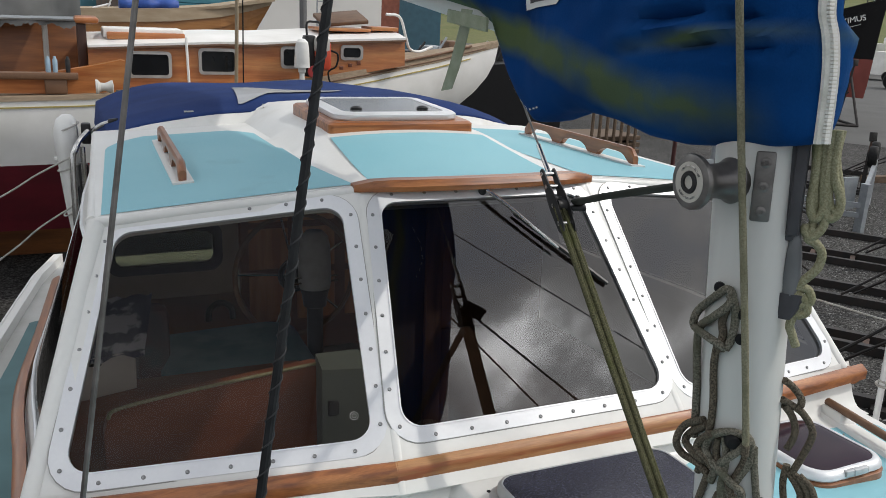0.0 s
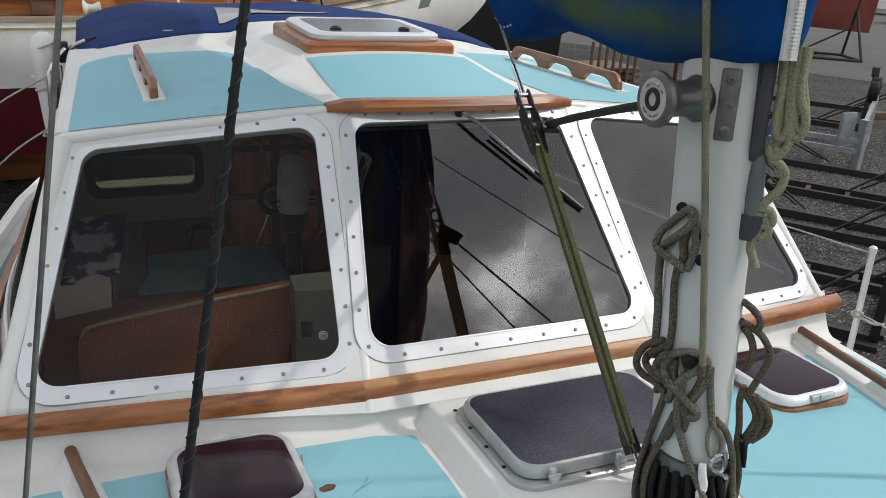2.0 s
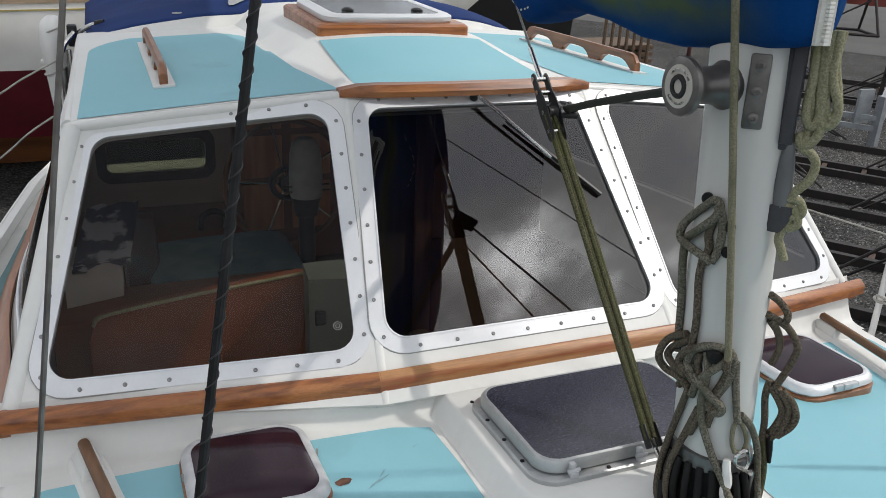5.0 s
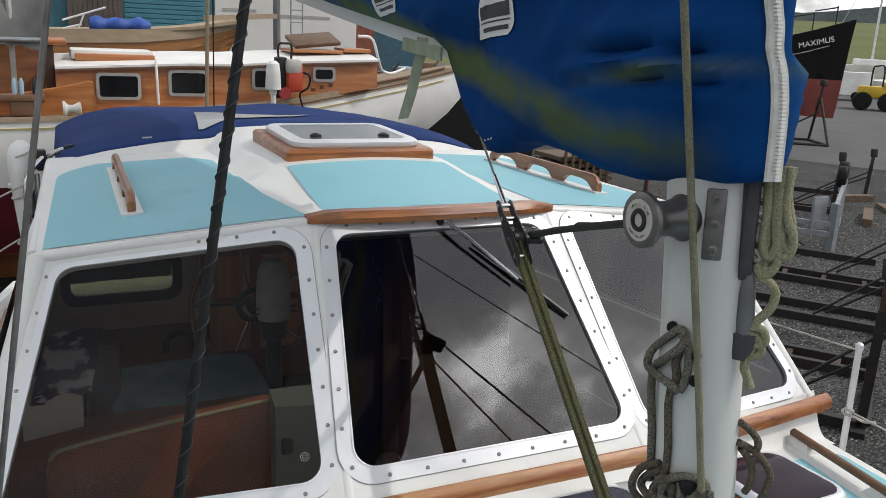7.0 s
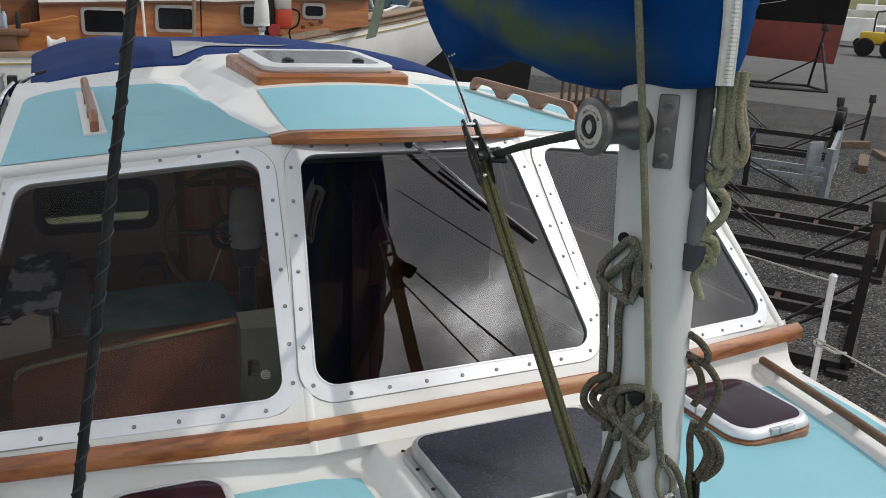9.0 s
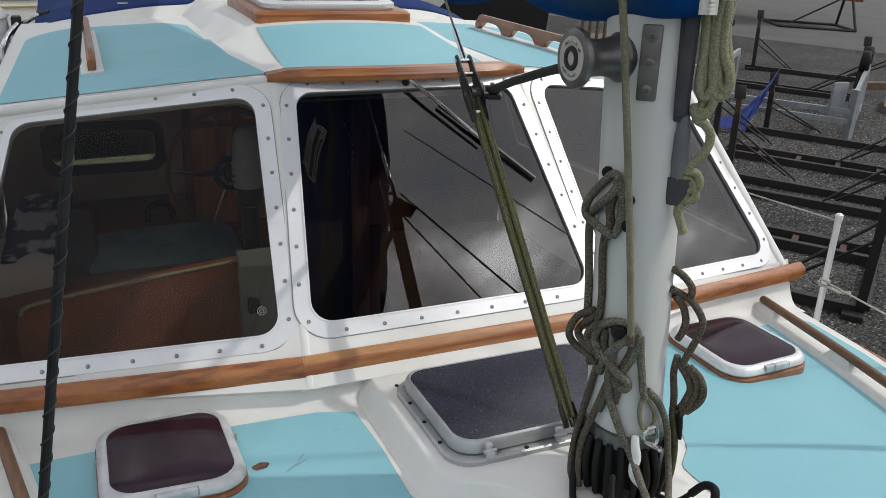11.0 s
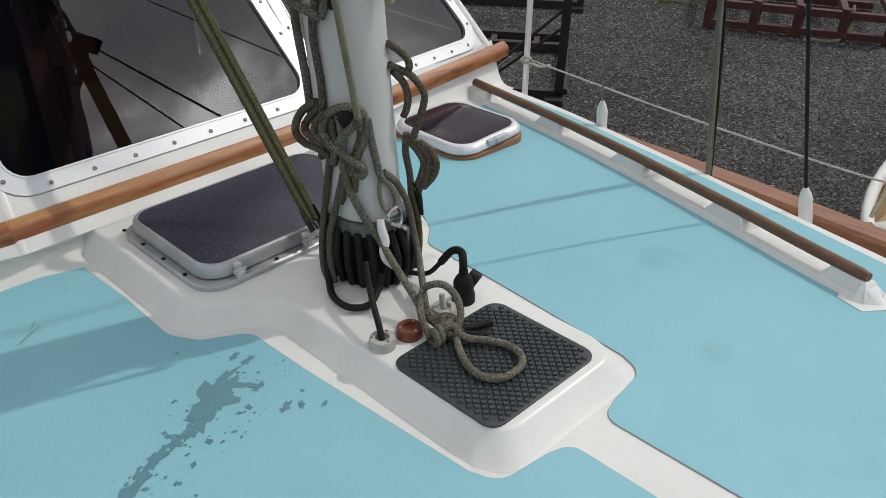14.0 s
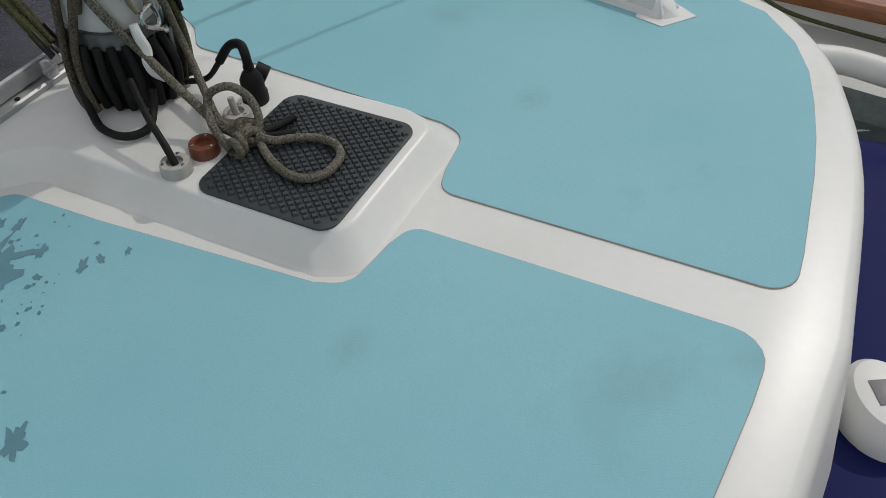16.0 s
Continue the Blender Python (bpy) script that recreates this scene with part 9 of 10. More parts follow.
cab2 = thing("varnished_launch", "varnished timber launch behind the yacht under the torn cover", "boat", at=(-2.5, 12.2, GROUND_Z), m=WORLD)
bm = bmesh.new()
block(bm, (-4.5, 11.7, GROUND_Z), (-0.95, 13.2, 0.72), 0.05)
# varnish in a darker copy: shade under the torn cover is in the colour
part("cabin_side", bm, material("shaded_varnish", (0.25, 0.095, 0.030), 0.45, second=(0.13, 0.045, 0.016), scale=2.2, stretch=(0.6, 3, 5), fine=14, fine_amount=0.4), cab2)

# clinker workboat behind, its planks seen along the side
cb = thing("clinker_boat", "tan varnished clinker workboat with a pale gunwale band", "boat", at=(0.8, 15.5, GROUND_Z), m=WORLD)
TAN = material("tan_planks", (0.40, 0.185, 0.055), 0.45, second=(0.30, 0.125, 0.035), scale=2.5, stretch=(0.5, 3, 8), fine=15, fine_amount=0.35, coat=0.2)
PALEBAND = material("pale_worn_band", (0.40, 0.32, 0.22), 0.7, second=(0.33, 0.25, 0.16), scale=3, stretch=(1, 4, 4))
for k in range(9):
    bm = bmesh.new()
    rings = []
    for x, zt, y, zb in ((-3.2, 0.80, 15.0, -1.0), (-0.9, 0.80, 14.9, -1.0), (0.6, 0.86, 14.95, -0.9), (1.5, 0.95, 15.05, -0.7), (2.1, 1.05, 15.2, -0.35), (2.52, 1.12, 15.4, 0.1)):
        f0, f1 = k / 9, (k + 1) / 9
        z0, z1 = zt + (zb - zt) * f0, zt + (zb - zt) * f1
        sx = -0.55 * max(0, (x - 1.2) / 1.3)
        y0_, y1_ = y + 0.28 * f0 ** 1.4, y + 0.28 * f1 ** 1.4 - 0.025
        rings.append([(x + sx * f0, y0_, z0), (x + sx * f1, y1_, z1), (x + sx * f1, y1_ + 0.03, z1)])
    loft(bm, rings, closed=False)
    part("plank", bm, PALEBAND if k == 0 else TAN, cb, "pale gunwale plank" if k == 0 else "", smooth=0)
bm = bmesh.new()
loft(bm, [[(x, 15.0, z), (x, 15.0, z + 0.05), (x, 16.6, z + 0.05), (x, 16.6, z)] for x, z in ((-3.2, 0.78), (-0.9, 0.78), (0.6, 0.83), (1.5, 0.92), (2.45, 1.08))])
part("gunwale", bm, PALEBAND, cb, smooth=0)
bm = bmesh.new()
beam(bm, (1.7, 15.1, 1.12), (3.05, 15.4, 1.22), 0.14, 0.09)
part("bowsprit", bm, PALEBAND, cb, "pale timber bowsprit")
roll = thing("blue_bundle", "rolled blue tarpaulin lying on the workboat's deck", "tarpaulin", at=(0.25, 15.4, 0.85), m=WORLD)
bm = bmesh.new()
rings = []
for i in range(14):
    x = -0.22 + 1.0 * i / 13
    k = 0.12 + 0.03 * math.sin(i * 1.3)
    rings.append([(x, 15.35 + 1.6 * k * math.cos(a), 0.93 + k * (1 + 0.15 * math.sin(3 * a + i)) * math.sin(a)) for a in (2 * math.pi * j / 14 for j in range(14))])
loft(bm, rings)
part("roll", bm, material("blue_bundle_cloth", (0.025, 0.09, 0.38), 0.6, second=(0.018, 0.06, 0.27), scale=6, bump=0.4, bump_scale=10), roll, smooth=50)
ladder = thing("alloy_ladder_rail", "bright alloy handrail leaning over the workboat", "rail", at=(-0.3, 15.3, 0.8), m=WORLD)
bm = bmesh.new()
bar(bm, (-0.65, 15.2, 0.98), (0.05, 15.3, 1.22), 0.018, 8)
bar(bm, (-0.65, 15.2, 0.84), (-0.35, 15.25, 0.92), 0.018, 8)
bar(bm, (-0.40, 15.22, 0.86), (-0.30, 15.24, 1.10), 0.014, 8)
part("rail", bm, ALU, ladder)

# shed behind: white wall, teal roller door, timber cladding, ladder mast
shed = thing("boat_shed", "long white boat shed with a teal roller door and timber cladding", "building", at=(3, 24, GROUND_Z), m=WORLD)
BY = 23.0
bm = bmesh.new()
block(bm, (3.3, BY, GROUND_Z), (7.3, BY + 6, 3.6), 0)
part("white_wall", bm, material("cream_render", (0.72, 0.70, 0.66), 0.8, second=(0.66, 0.64, 0.60), scale=0.6), shed, smooth=0)
bm = bmesh.new()
block(bm, (-8.0, BY + 0.1, GROUND_Z), (0.95, BY + 6, 3.6), 0)
part("end_wall", bm, material("teal_wall", (0.05, 0.16, 0.20), 0.7), shed, smooth=0)
for k in range(11):
    bm = bmesh.new()
    block(bm, (0.0 + 0.12 * k - 0.35, BY - 0.02, GROUND_Z), (0.112 + 0.12 * k - 0.35, BY + 0.09, 3.4), 0)
    part("cladding_board", bm, material("grey_board", (0.13, 0.105, 0.09), 0.85, second=(0.09, 0.07, 0.06), scale=3), shed, smooth=0)
bm = bmesh.new()
block(bm, (0.95, BY + 0.05, GROUND_Z), (3.3, BY + 6, 3.6), 0)
door = part("roller_door", bm, material("teal_door", (0.06, 0.22, 0.28), 0.6, second=(0.05, 0.19, 0.24), scale=3), shed, "teal roller door", smooth=0)
for k in range(22):
    bm = bmesh.new()
    block(bm, (1.0, BY + 0.02, 0.2 + 0.12 * k), (3.0, BY + 0.06, 0.30 + 0.12 * k), 0.01)
    part("slat", bm, door.data.materials[0], door, smooth=0)
bm = bmesh.new()
block(bm, (-8.4, BY - 0.4, 3.6), (7.6, BY + 6.4, 3.8), 0)
part("roof_edge", bm, GALV, shed, smooth=0)
bm = bmesh.new()
block(bm, (5.0, BY - 0.012, 1.22), (6.5, BY + 0.01, 1.30), 0)
block(bm, (2.9 + 0.6, BY - 0.012, 1.32), (4.4, BY + 0.01, 1.40), 0)
part("wall_lettering", bm, GREY_PLASTIC, shed, "faded grey lettering shown as bars", smooth=0)
bm = bmesh.new()
block(bm, (7.3, BY + 0.4, GROUND_Z), (8.0, BY + 2, 1.35), 0)
part("brick_pier", bm, material("red_brick", (0.24, 0.085, 0.055), 0.9, second=(0.18, 0.06, 0.04), scale=9), shed, smooth=0)
bm = bmesh.new()
block(bm, (8.0, BY + 1.0, GROUND_Z), (9.6, BY + 3, 1.6), 0)
part("teal_container", bm, material("teal_container", (0.04, 0.11, 0.15), 0.6), shed, smooth=0)
lm = thing("lattice_mast", "grey mast with a ladder standing before the white wall", "mast", at=(3.4, 16.5, GROUND_Z), m=WORLD)
bm = bmesh.new()
bar(bm, (3.38, 16.5, GROUND_Z), (3.34, 16.5, 3.0), 0.075, 10)
part("pole", bm, material("grey_spar", (0.17, 0.17, 0.17), 0.6), lm)
for x in (3.62, 3.86):
    bm = bmesh.new()
    bar(bm, (x, 16.4, 0.2), (x, 16.4, 3.0), 0.014, 6)
    part("ladder_stile", bm, GALV, lm)
for k in range(11):
    bm = bmesh.new()
    bar(bm, (3.62, 16.4, 0.4 + 0.24 * k), (3.86, 16.4, 0.4 + 0.24 * k), 0.010, 6)
    part("rung", bm, GALV, lm)
spar = thing("yacht_spar", "thin varnished spar with halyards above the yacht", "spar", at=(0.72, 9.3, 0.1), m=WORLD)
bm = bmesh.new()
bar(bm, (0.715, 9.25, 0.08), (0.775, 9.25, 2.2), 0.022, 8)
part("pole", bm, material("pale_spar", (0.28, 0.22, 0.14), 0.5), spar)
bm = bmesh.new()
bar(bm, (0.80, 9.25, 0.10), (0.82, 9.25, 2.2), 0.008, 6)
part("halyard", bm, RUBBER, spar)
# clutter beyond the yacht's bow
clut = thing("black_hull", "black workboat hull in shadow beyond the yacht's bow", "boat", at=(6.5, 14.0, GROUND_Z), m=WORLD)
bm = bmesh.new()
loft(bm, [[(x, 12.6, GROUND_Z), (x, 12.2, zt), (x, 15.0, zt), (x, 14.6, GROUND_Z)] for x, zt in ((2.6, 0.10), (4.5, 0.18), (6.6, 0.25), (7.1, 0.25))])
part("hull", bm, material("black_hull_paint", (0.006, 0.006, 0.007), 0.5), clut, smooth=0)
for k in range(7):
    x = 4.2 + 0.40 * k
    t = thing("deck_gear", "grey jumble of fittings stacked on the dark hull", "gear", "stacked gear", at=(x, 13.0, 0.2), m=WORLD)
    bm = bmesh.new()
    h = 0.18 + 0.22 * ((k * 7) % 5) / 5
    block(bm, (x, 12.8, 0.20), (x + 0.28, 13.2, 0.20 + h), 0.03, None)
    bar(bm, (x + 0.1, 12.75, 0.25), (x + 0.35, 12.8, 0.35 + h), 0.02, 6)
    part("gear_piece", bm, (BLACK, GALV, TEAK_GREY, ROPE_WHITE)[k % 4], t)
pal = thing("pallet_stack", "stack of grey timber pallets beside the gravel", "pallet", at=(10.6, 15.6, GROUND_Z), m=WORLD)
for k in range(6):
    bm = bmesh.new()
    block(bm, (9.7, 15.4, GROUND_Z + 0.16 * k), (11.2, 16.6, GROUND_Z + 0.16 * k + 0.10), 0.01)
    part("pallet_layer", bm, WOOD_RAW, pal, smooth=0)
for k in range(7):
    bm = bmesh.new()
    bar(bm, (9.75 + 0.2 * k, 15.3, GROUND_Z), (9.80 + 0.2 * k, 15.35, GROUND_Z + 1.5), 0.04, 6)
    part("leaning_stake", bm, WOOD_RAW, pal)
for x, y, h, m in ((11.9, 15.0, 1.25, RED_OX), (12.6, 13.9, 1.45, BLACK_STEEL), (12.2, 14.0, 1.2, GALV)):
    pst = thing("yard_post", "short steel prop standing on the gravel", "post", "yard props", at=(x, y, GROUND_Z), m=WORLD)
    bm = bmesh.new()
    bar(bm, (x, y, GROUND_Z), (x, y, GROUND_Z + h), 0.05, 10)
    part("prop_tube", bm, m, pst)
    bm = bmesh.new()
    block(bm, (x - 0.11, y - 0.11, GROUND_Z + h - 0.02), (x + 0.11, y + 0.11, GROUND_Z + h + 0.12), 0.02)
    part("prop_head", bm, m, pst)
    bm = bmesh.new()
    block(bm, (x - 0.25, y - 0.25, GROUND_Z), (x + 0.25, y + 0.25, GROUND_Z + 0.03), 0.01)
    part("prop_foot", bm, m, pst)

# ---------- the black fishing boat on stands ----------
fb = thing("fishing_boat", "black fishing boat with red antifouling and white name, on stands", "boat", at=(28, 26, GROUND_Z), m=WORLD)
ax = Vector((26.95, 22.6, 0))
fw = Vector((0.42, -0.91, 0)).normalized()            # towards its bow
sd = Vector((-0.91, -0.42, 0)).normalized()           # its side that faces the yard
def fbp(back, out, z):
    return ax - fw * back + sd * out + Vector((0, 0, z))
FB = [(-0.1, 0.02, 2.2, 0.25), (0.5, 0.45, 1.98, 0.2), (1.2, 0.85, 1.72, 0.28), (2.2, 1.25, 1.42, 0.5), (3.6, 1.55, 1.15, 0.7), (6.0, 1.7, 1.0, 0.9), (10.0, 1.5, 1.1, 0.9)]
for nm, lv, m, lab in (("black_topside", ((0.0, 1.0, 0.0), (0.5, 0.86, 0.25), (1.0, 0.62, 0.42)), material("black_gloss", (0.008, 0.008, 0.009), 0.25), "glossy black topsides"), ("red_bottom", ((0.0, 0.62, 0.42), (0.6, 0.50, 0.55), (1.0, 0.16, 0.7)), material("red_lead", (0.26, 0.065, 0.05), 0.75, second=(0.20, 0.05, 0.04), scale=1.5), "red antifouled bottom")):
    bm = bmesh.new()
    for s in (1, -1):
        rings = []
        for b, w_, zt, k in FB:
            z_hi, z_lo = (zt, -0.08) if nm == "black_topside" else (-0.08, -1.55)
            rings.append([fbp(b + off * min(1.0, 0.5 + b), s * w_ * f, z_hi + (z_lo - z_hi) * t) for t, f, off in lv])
        loft(bm, rings, closed=False)
    part(nm, bm, m, fb, lab, smooth=60)
bm = bmesh.new()
for (b0, w0, z0, _), (b1, w1, z1, _) in zip(FB[1:5], FB[2:6]):
    bar(bm, fbp(b0, w0, z0 + 0.62), fbp(b1, w1, z1 + 0.72), 0.025, 6)
part("rail", bm, BLACK, fb, "black bow rail")
for b, w_, z, _ in FB[1:5]:
    bm = bmesh.new()
    bar(bm, fbp(b, w_, z), fbp(b, w_, z + 0.68), 0.025, 6)
    part("rail_post", bm, BLACK, fb)
bm = bmesh.new()
loft(bm, [[fbp(b, w_ * 0.98, z - 0.05), fbp(b, -w_ * 0.98, z - 0.05)] for b, w_, z, _ in FB], closed=False)
part("deck", bm, material("pale_deck", (0.5, 0.5, 0.48), 0.7), fb)
bm = bmesh.new()
loft(bm, [[fbp(b + 0.10, w_ * 0.93 + 0.03, z - 0.78), fbp(b + 0.10, w_ * 0.925 + 0.03, z - 0.80)] for b, w_, z, _ in FB[1:6]], closed=False)
part("white_line", bm, YWHITE, fb, "thin white sheer line")
text = bpy.data.curves.new("boat_name", 'FONT')
text.body, text.size, text.extrude = "MAXIMUS", 0.40, 0.004
p_a, p_b = fbp(1.58, 0.97, 1.04), fbp(0.48, 0.46, 1.35)
tx = (p_b - p_a).normalized()
tz = Vector((0, 0, 1))
tn = tx.cross(tz).normalized()
ty = tn.cross(tx).normalized()
tm = Matrix((tx, ty, tn)).transposed().to_4x4()
tm.translation = p_a + tn * 0.16
tmp = bpy.data.objects.new("tmp_text", text)
scene.collection.objects.link(tmp)
me = bpy.data.meshes.new_from_object(tmp.evaluated_get(bpy.context.evaluated_depsgraph_get()))
bpy.data.objects.remove(tmp)
me.name = "name_lettering"
me.materials.clear()
me.materials.append(YWHITE)
wdt = max(v.co.x for v in me.vertices) - min(v.co.x for v in me.vertices)
sc = (p_b - p_a).length / wdt
me.transform(Matrix.Translation(-Vector(fb["foot"])) @ tm @ Matrix.Diagonal((sc, sc, 1, 1)))
lettering = new("name_lettering", me)
lettering.parent = fb
lettering["label"] = "white painted boat name"
st = thing("boat_stand", "black steel A-frame stand under the fishing boat", "boat stand", at=(26.6, 22.0, GROUND_Z), m=WORLD)
sp = Vector((25.75, 22.80, GROUND_Z))
sa, sb = Vector((0.80, -0.60, 0)), Vector((0.60, 0.80, 0))     # across the view and away from it
for da in (-2.1, 0.55):
    bm = bmesh.new()
    bar(bm, sp + sa * da - sb * 0.9 + Vector((0, 0, 0.05)), sp + sa * (da - 0.35) + sb * 0.9 + Vector((0, 0, 0.05)), 0.05, 8)
    part("foot_bar", bm, BLACK_STEEL, st)
for db in (-0.9, 0.9):
    bm = bmesh.new()
    bar(bm, sp + sa * (-2.1 - (0.35 if db > 0 else 0)) + sb * db + Vector((0, 0, 0.05)), sp + sa * (0.55 - (0.35 if db > 0 else 0)) + sb * db + Vector((0, 0, 0.05)), 0.05, 8)
    part("long_bar", bm, BLACK_STEEL, st)
    bm = bmesh.new()
    bar(bm, sp + sa * (0.55 - (0.35 if db > 0 else 0)) + sb * db + Vector((0, 0, 0.05)), sp + sa * 0.22 + sb * db * 0.08 + Vector((0, 0, 1.75)), 0.05, 8)
    part("leg", bm, BLACK_STEEL, st)
bm = bmesh.new()
bar(bm, sp + sa * -1.6 + Vector((0, 0, 0.10)), sp + sa * 0.24 + Vector((0, 0, 1.20)), 0.035, 8)
part("brace", bm, BLACK_STEEL, st)
bm = bmesh.new()
bar(bm, sp + sa * 0.22 + Vector((0, 0, 1.70)), sp + sa * 0.26 + Vector((0, 0, 2.25)), 0.045, 8)
block(bm, (sp.x + 0.10, sp.y - 0.26, sp.z + 2.18), (sp.x + 0.32, sp.y - 0.06, sp.z + 2.42), 0.03)
part("screw_head", bm, BLACK_STEEL, st)

# ---------- tractor, van, far yacht ----------
tr = thing("dump_truck", "yellow site dumper parked on the concrete", "dumper", at=(45, 36, GROUND_Z), m=WORLD)
tc = Vector((45.4, 35.5, GROUND_Z))
YEL = material("yellow_paint", (0.60, 0.40, 0.02), 0.45, second=(0.5, 0.32, 0.02), scale=2)
tmx = Matrix.Translation(tc) @ Matrix.Rotation(math.atan2(U.y, U.x), 4, 'Z')
bm = bmesh.new()
block(bm, (-1.2, -0.7, 0.75), (1.6, 0.7, 1.45), 0.12, tmx)
block(bm, (0.2, -0.75, 1.3), (1.8, 0.75, 1.75), 0.15, tmx)
part("body", bm, YEL, tr)
for x, y in ((-0.85, -0.75), (-0.85, 0.75), (0.55, -0.75), (0.55, 0.75)):
    bm = bmesh.new()
    lathe(bm, [(0.25, -0.18), (0.50, -0.16), (0.55, -0.08), (0.55, 0.08), (0.50, 0.16), (0.25, 0.18)], tmx @ Matrix.Translation((x, y, 0.55)) @ pose(0, 0, 0, 90, 0, 0), 20)
    part("wheel", bm, RUBBER, tr)
bm = bmesh.new()
tube(bm, smooth_path([tmx @ Vector(q) for q in ((-0.5, -0.5, 1.4), (-0.5, -0.5, 2.5), (-0.3, -0.5, 2.65), (0.1, -0.5, 2.6), (0.15, -0.5, 1.4))], 5), 0.05, 8)
part("roll_bar", bm, BLACK, tr)
van = thing("white_van", "white van parked behind the dumper", "van", at=(52, 43, GROUND_Z), m=WORLD)
vmx = Matrix.Translation((51.0, 43.5, GROUND_Z)) @ Matrix.Rotation(math.atan2(U.y, U.x), 4, 'Z')
bm = bmesh.new()
loft(bm, [[vmx @ Vector((x, -0.9, 0.4)), vmx @ Vector((x, -0.9, 1.0)), vmx @ Vector((x, -0.8, zt)), vmx @ Vector((x, 0.8, zt)), vmx @ Vector((x, 0.9, 1.0)), vmx @ Vector((x, 0.9, 0.4))] for x, zt in ((-2.2, 1.05), (-1.6, 1.25), (-0.9, 1.95), (2.2, 2.0), (2.3, 1.9))])
part("body", bm, YWHITE, van)
bm = bmesh.new()
block(bm, (-1.2, -0.93, 1.15), (-0.3, -0.86, 1.65), 0.03, vmx)
part("side_window", bm, BLACK, van)
for x in (-1.4, 1.4):
    bm = bmesh.new()
    lathe(bm, [(0.1, -0.1), (0.33, -0.09), (0.33, 0.09), (0.1, 0.1)], vmx @ Matrix.Translation((x, -0.85, 0.33)) @ pose(0, 0, 0, 90, 0, 0), 16)
    part("wheel", bm, RUBBER, van)
for q, (dx, h) in enumerate(((0, 11), (9, 14), (-14, 10))):
    base = Vector((66, 53, GROUND_Z)) + U * dx
    fy = thing("far_yacht", "small white yacht with a bare mast, far across the yard", "yacht", "far yachts", at=tuple(base), m=WORLD)
    bm = bmesh.new()
    loft(bm, [[base + U * x + V * (-w_) + Vector((0, 0, 2.2)), base + U * x + V * (-w_ * 0.6) + Vector((0, 0, 0.9)), base + U * x + V * (w_ * 0.6) + Vector((0, 0, 0.9)), base + U * x + V * w_ + Vector((0, 0, 2.2))] for x, w_ in ((-4.5, 0.1), (-3, 0.9), (0, 1.3), (3, 1.1), (4, 0.9))])
    part("hull", bm, YWHITE, fy)
    bm = bmesh.new()
    block(bm, (-1.5, -0.7, 2.2), (1.8, 0.7, 2.75), 0.1, Matrix.Translation(base) @ Matrix.Rotation(math.atan2(U.y, U.x), 4, 'Z'))
    part("cabin", bm, YWHITE, fy)
    bm = bmesh.new()
    bar(bm, base + Vector((0, 0, 2.2)), base + Vector((0, 0, 2.2 + h)), 0.10, 8)
    part("mast", bm, ALU, fy)
    bm = bmesh.new()
    bar(bm, base + U * -4.3 + Vector((0, 0, 2.3)), base + Vector((0, 0, 1.8 + h)), 0.03, 5)
    part("stay", bm, ALU_DULL, fy)
for k in range(26):
    r = -42 + 3.4 * k + rng.uniform(-0.8, 0.8)
    p = O + V * (66 + rng.uniform(-2, 3)) + U * (r * 0.5)
    fy = thing("far_hull", "small pale boat laid up at the yard's far edge", "boat", "laid-up boats", at=tuple(p), m=WORLD)
    bm = bmesh.new()
    mm = Matrix.Translation(p) @ Matrix.Rotation(rng.uniform(0, 3), 4, 'Z')
    loft(bm, [[mm @ Vector((x, -w_, 1.3)), mm @ Vector((x, -w_ * 0.5, 0.2)), mm @ Vector((x, w_ * 0.5, 0.2)), mm @ Vector((x, w_, 1.3))] for x, w_ in ((-2.6, 0.05), (-1.6, 0.6), (0, 0.9), (2.2, 0.8))])
    part("hull", bm, (YWHITE, GALV, BLACK, GEL)[k % 4], fy)

# ---------- starboard quarter: outboard motor, guard lines ----------
om = thing("outboard_motor", "small outboard motor in a white cover clamped to the rail", "outboard motor", at=(-1.09, 2.98, 0.3))
bm = bmesh.new()
loft(bm, [[(-1.110 + dx + 0.048 * k * math.cos(a), 2.98 + 0.09 * k * math.sin(a) + 0.004 * math.sin(3 * a + 9 * z), z) for a in (2 * math.pi * i / 16 for i in range(16))] for z, k, dx in ((0.10, 0.45, 0.02), (0.20, 0.6, 0.015), (0.32, 0.78, 0.008), (0.48, 0.95, 0.0), (0.58, 1.06, -0.005), (0.66, 1.05, -0.008), (0.705, 0.85, -0.004), (0.725, 0.4, 0.0))])
part("canvas_cover", bm, WHITE_PLASTIC, om, "creased white canvas cover", smooth=60)
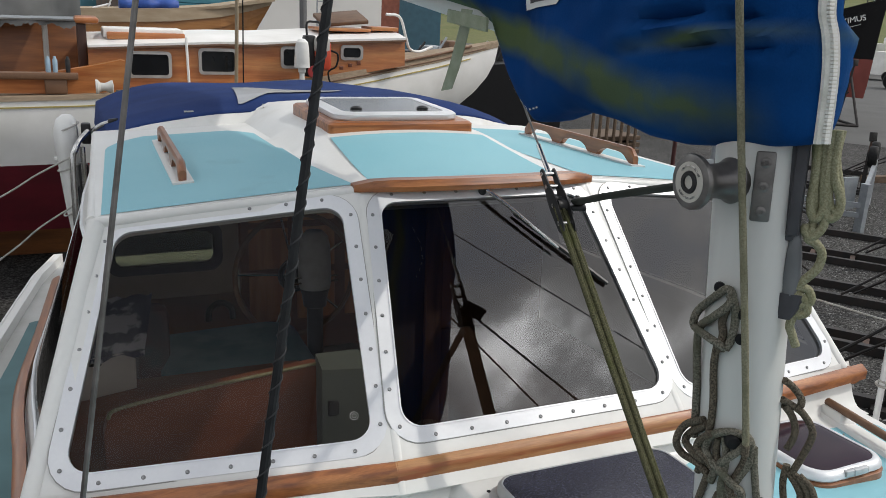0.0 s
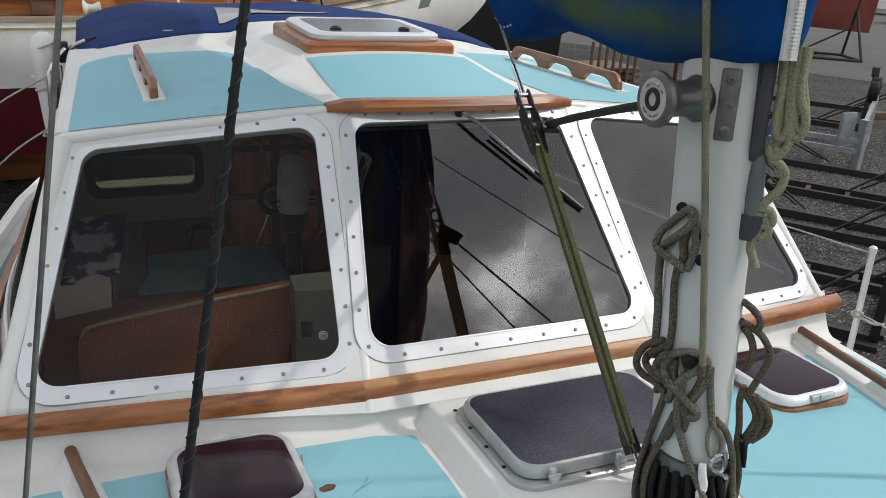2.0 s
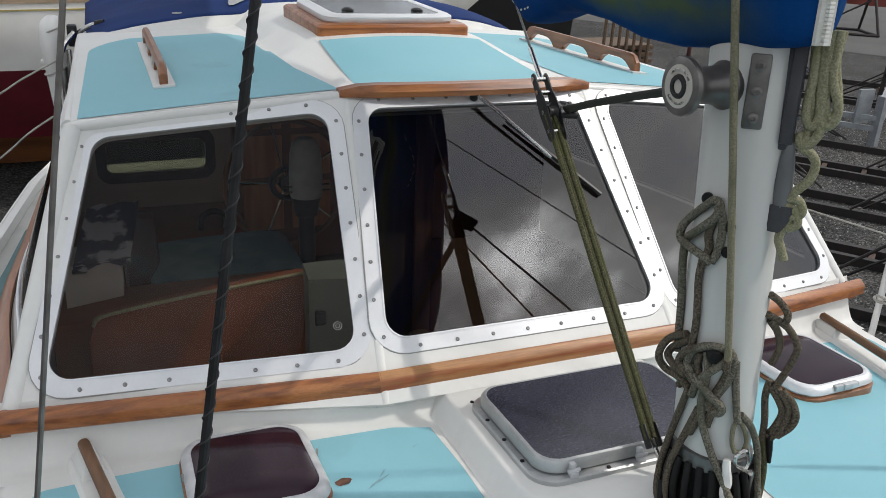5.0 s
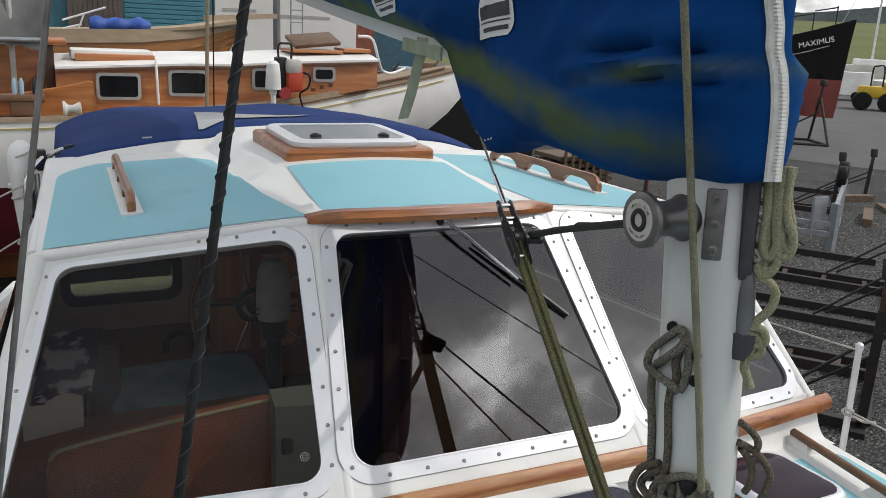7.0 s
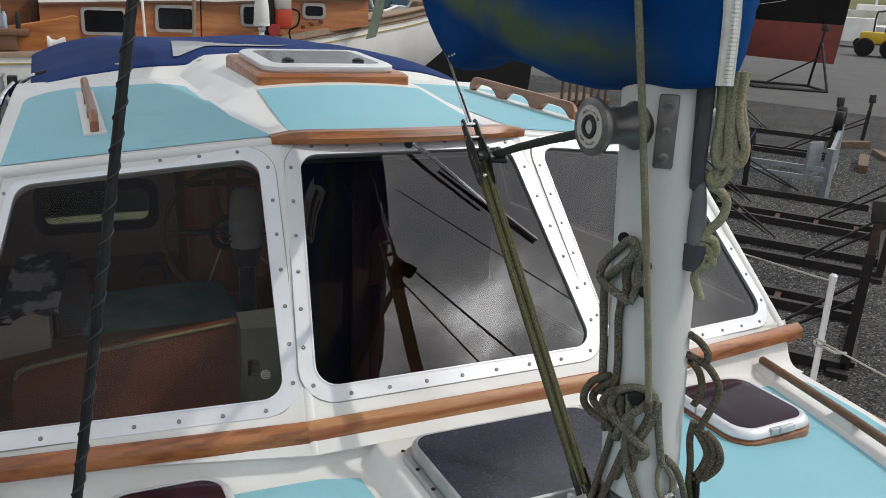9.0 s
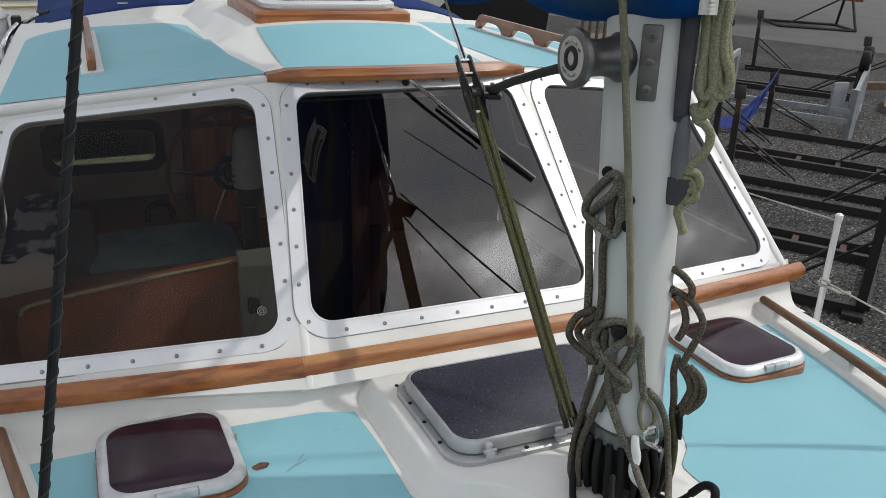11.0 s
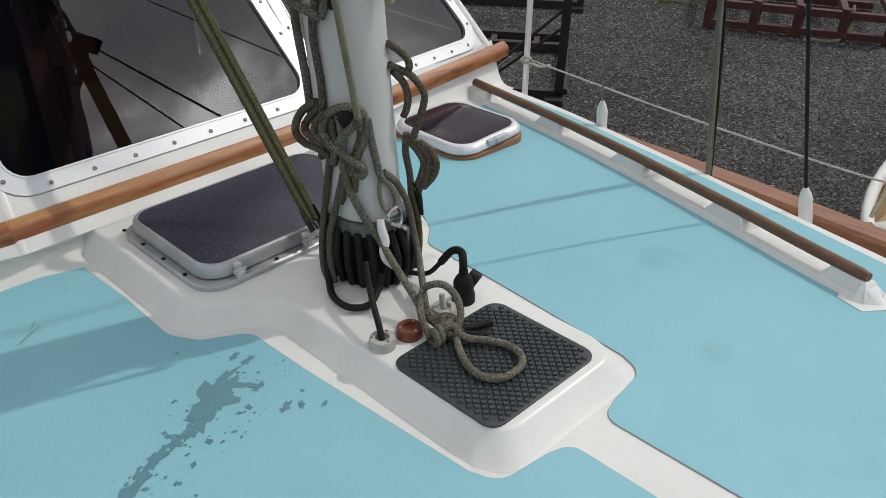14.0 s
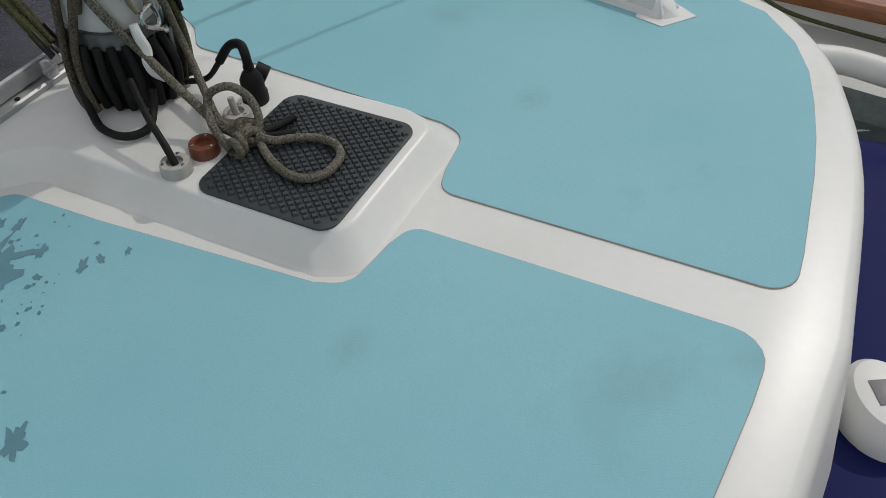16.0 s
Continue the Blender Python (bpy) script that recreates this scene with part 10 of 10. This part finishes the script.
for z in (0.30, 0.50, 0.672):
    k = float(np.interp(z, [0.10, 0.32, 0.48, 0.58, 0.66, 0.705], [0.45, 0.78, 0.95, 1.06, 1.05, 0.85]))
    bm = bmesh.new()
    tube(bm, [(-1.112 + 0.049 * k * math.cos(a), 2.98 + 0.092 * k * math.sin(a), z + 0.02 * math.cos(a)) for a in (2 * math.pi * i / 20 for i in range(21))], 0.004, 6)
    part("cover_tie", bm, ROPE_WHITE, om, "white cord tied round the cover")
bm = bmesh.new()
block(bm, (-1.075, 2.88, 0.40), (-1.035, 2.94, 0.52), 0.01)
block(bm, (-1.085, 2.90, 0.05), (-1.055, 2.95, 0.42), 0.01)
part("bracket", bm, BLACK, om, "black clamp bracket below the cover")
bm = bmesh.new()
block(bm, (-1.172, 2.95, 0.525), (-1.150, 2.99, 0.545), 0.006)
part("lug", bm, WHITE_PLASTIC, om)
bm = bmesh.new()
block(bm, (-1.055, 2.93, 0.60), (-1.015, 2.99, 0.69), 0.008)
part("clamp", bm, BLACK, om, "black clamp")
bm = bmesh.new()
tube(bm, smooth_path([(-1.02, 2.95, 0.65), (-0.97, 2.92, 0.685), (-0.93, 2.90, 0.70)], 5), 0.010, 8)
part("tiller", bm, STEEL, om, "bright tiller tube")
bm = bmesh.new()
bar(bm, (-0.94, 2.905, 0.698), (-0.905, 2.89, 0.704), 0.014, 10)
part("grip", bm, BLACK, om, "black tiller grip")
rail2 = thing("quarter_rail", "polished stainless quarter rail beside the hood", "rail", at=(-1.05, 2.85, -0.35))
bm = bmesh.new()
tube(bm, smooth_path([(-1.10, 2.80, -0.35), (-1.10, 2.80, 0.45), (-1.08, 2.82, 0.60), (-1.03, 2.90, 0.66)], 6), 0.012, 10)
bar(bm, (-1.055, 2.84, -0.35), (-1.055, 2.84, 0.60), 0.011, 10)
part("rail_tube", bm, STEEL, rail2)
gl = thing("guard_line", "white guard lines running aft on the starboard quarter", "guard rail", at=(-1.3, 2.9, 0.3))
rope_part("line", [(-1.105, 2.85, 0.555), (-1.25, 2.92, 0.47), (-1.45, 3.0, 0.34), (-2.2, 3.4, -0.1)], 0.004, ROPE_WHITE, gl)
rope_part("line", [(-1.105, 2.85, 0.345), (-1.25, 2.92, 0.24), (-1.45, 3.0, 0.07), (-2.2, 3.4, -0.5)], 0.004, ROPE_WHITE, gl)
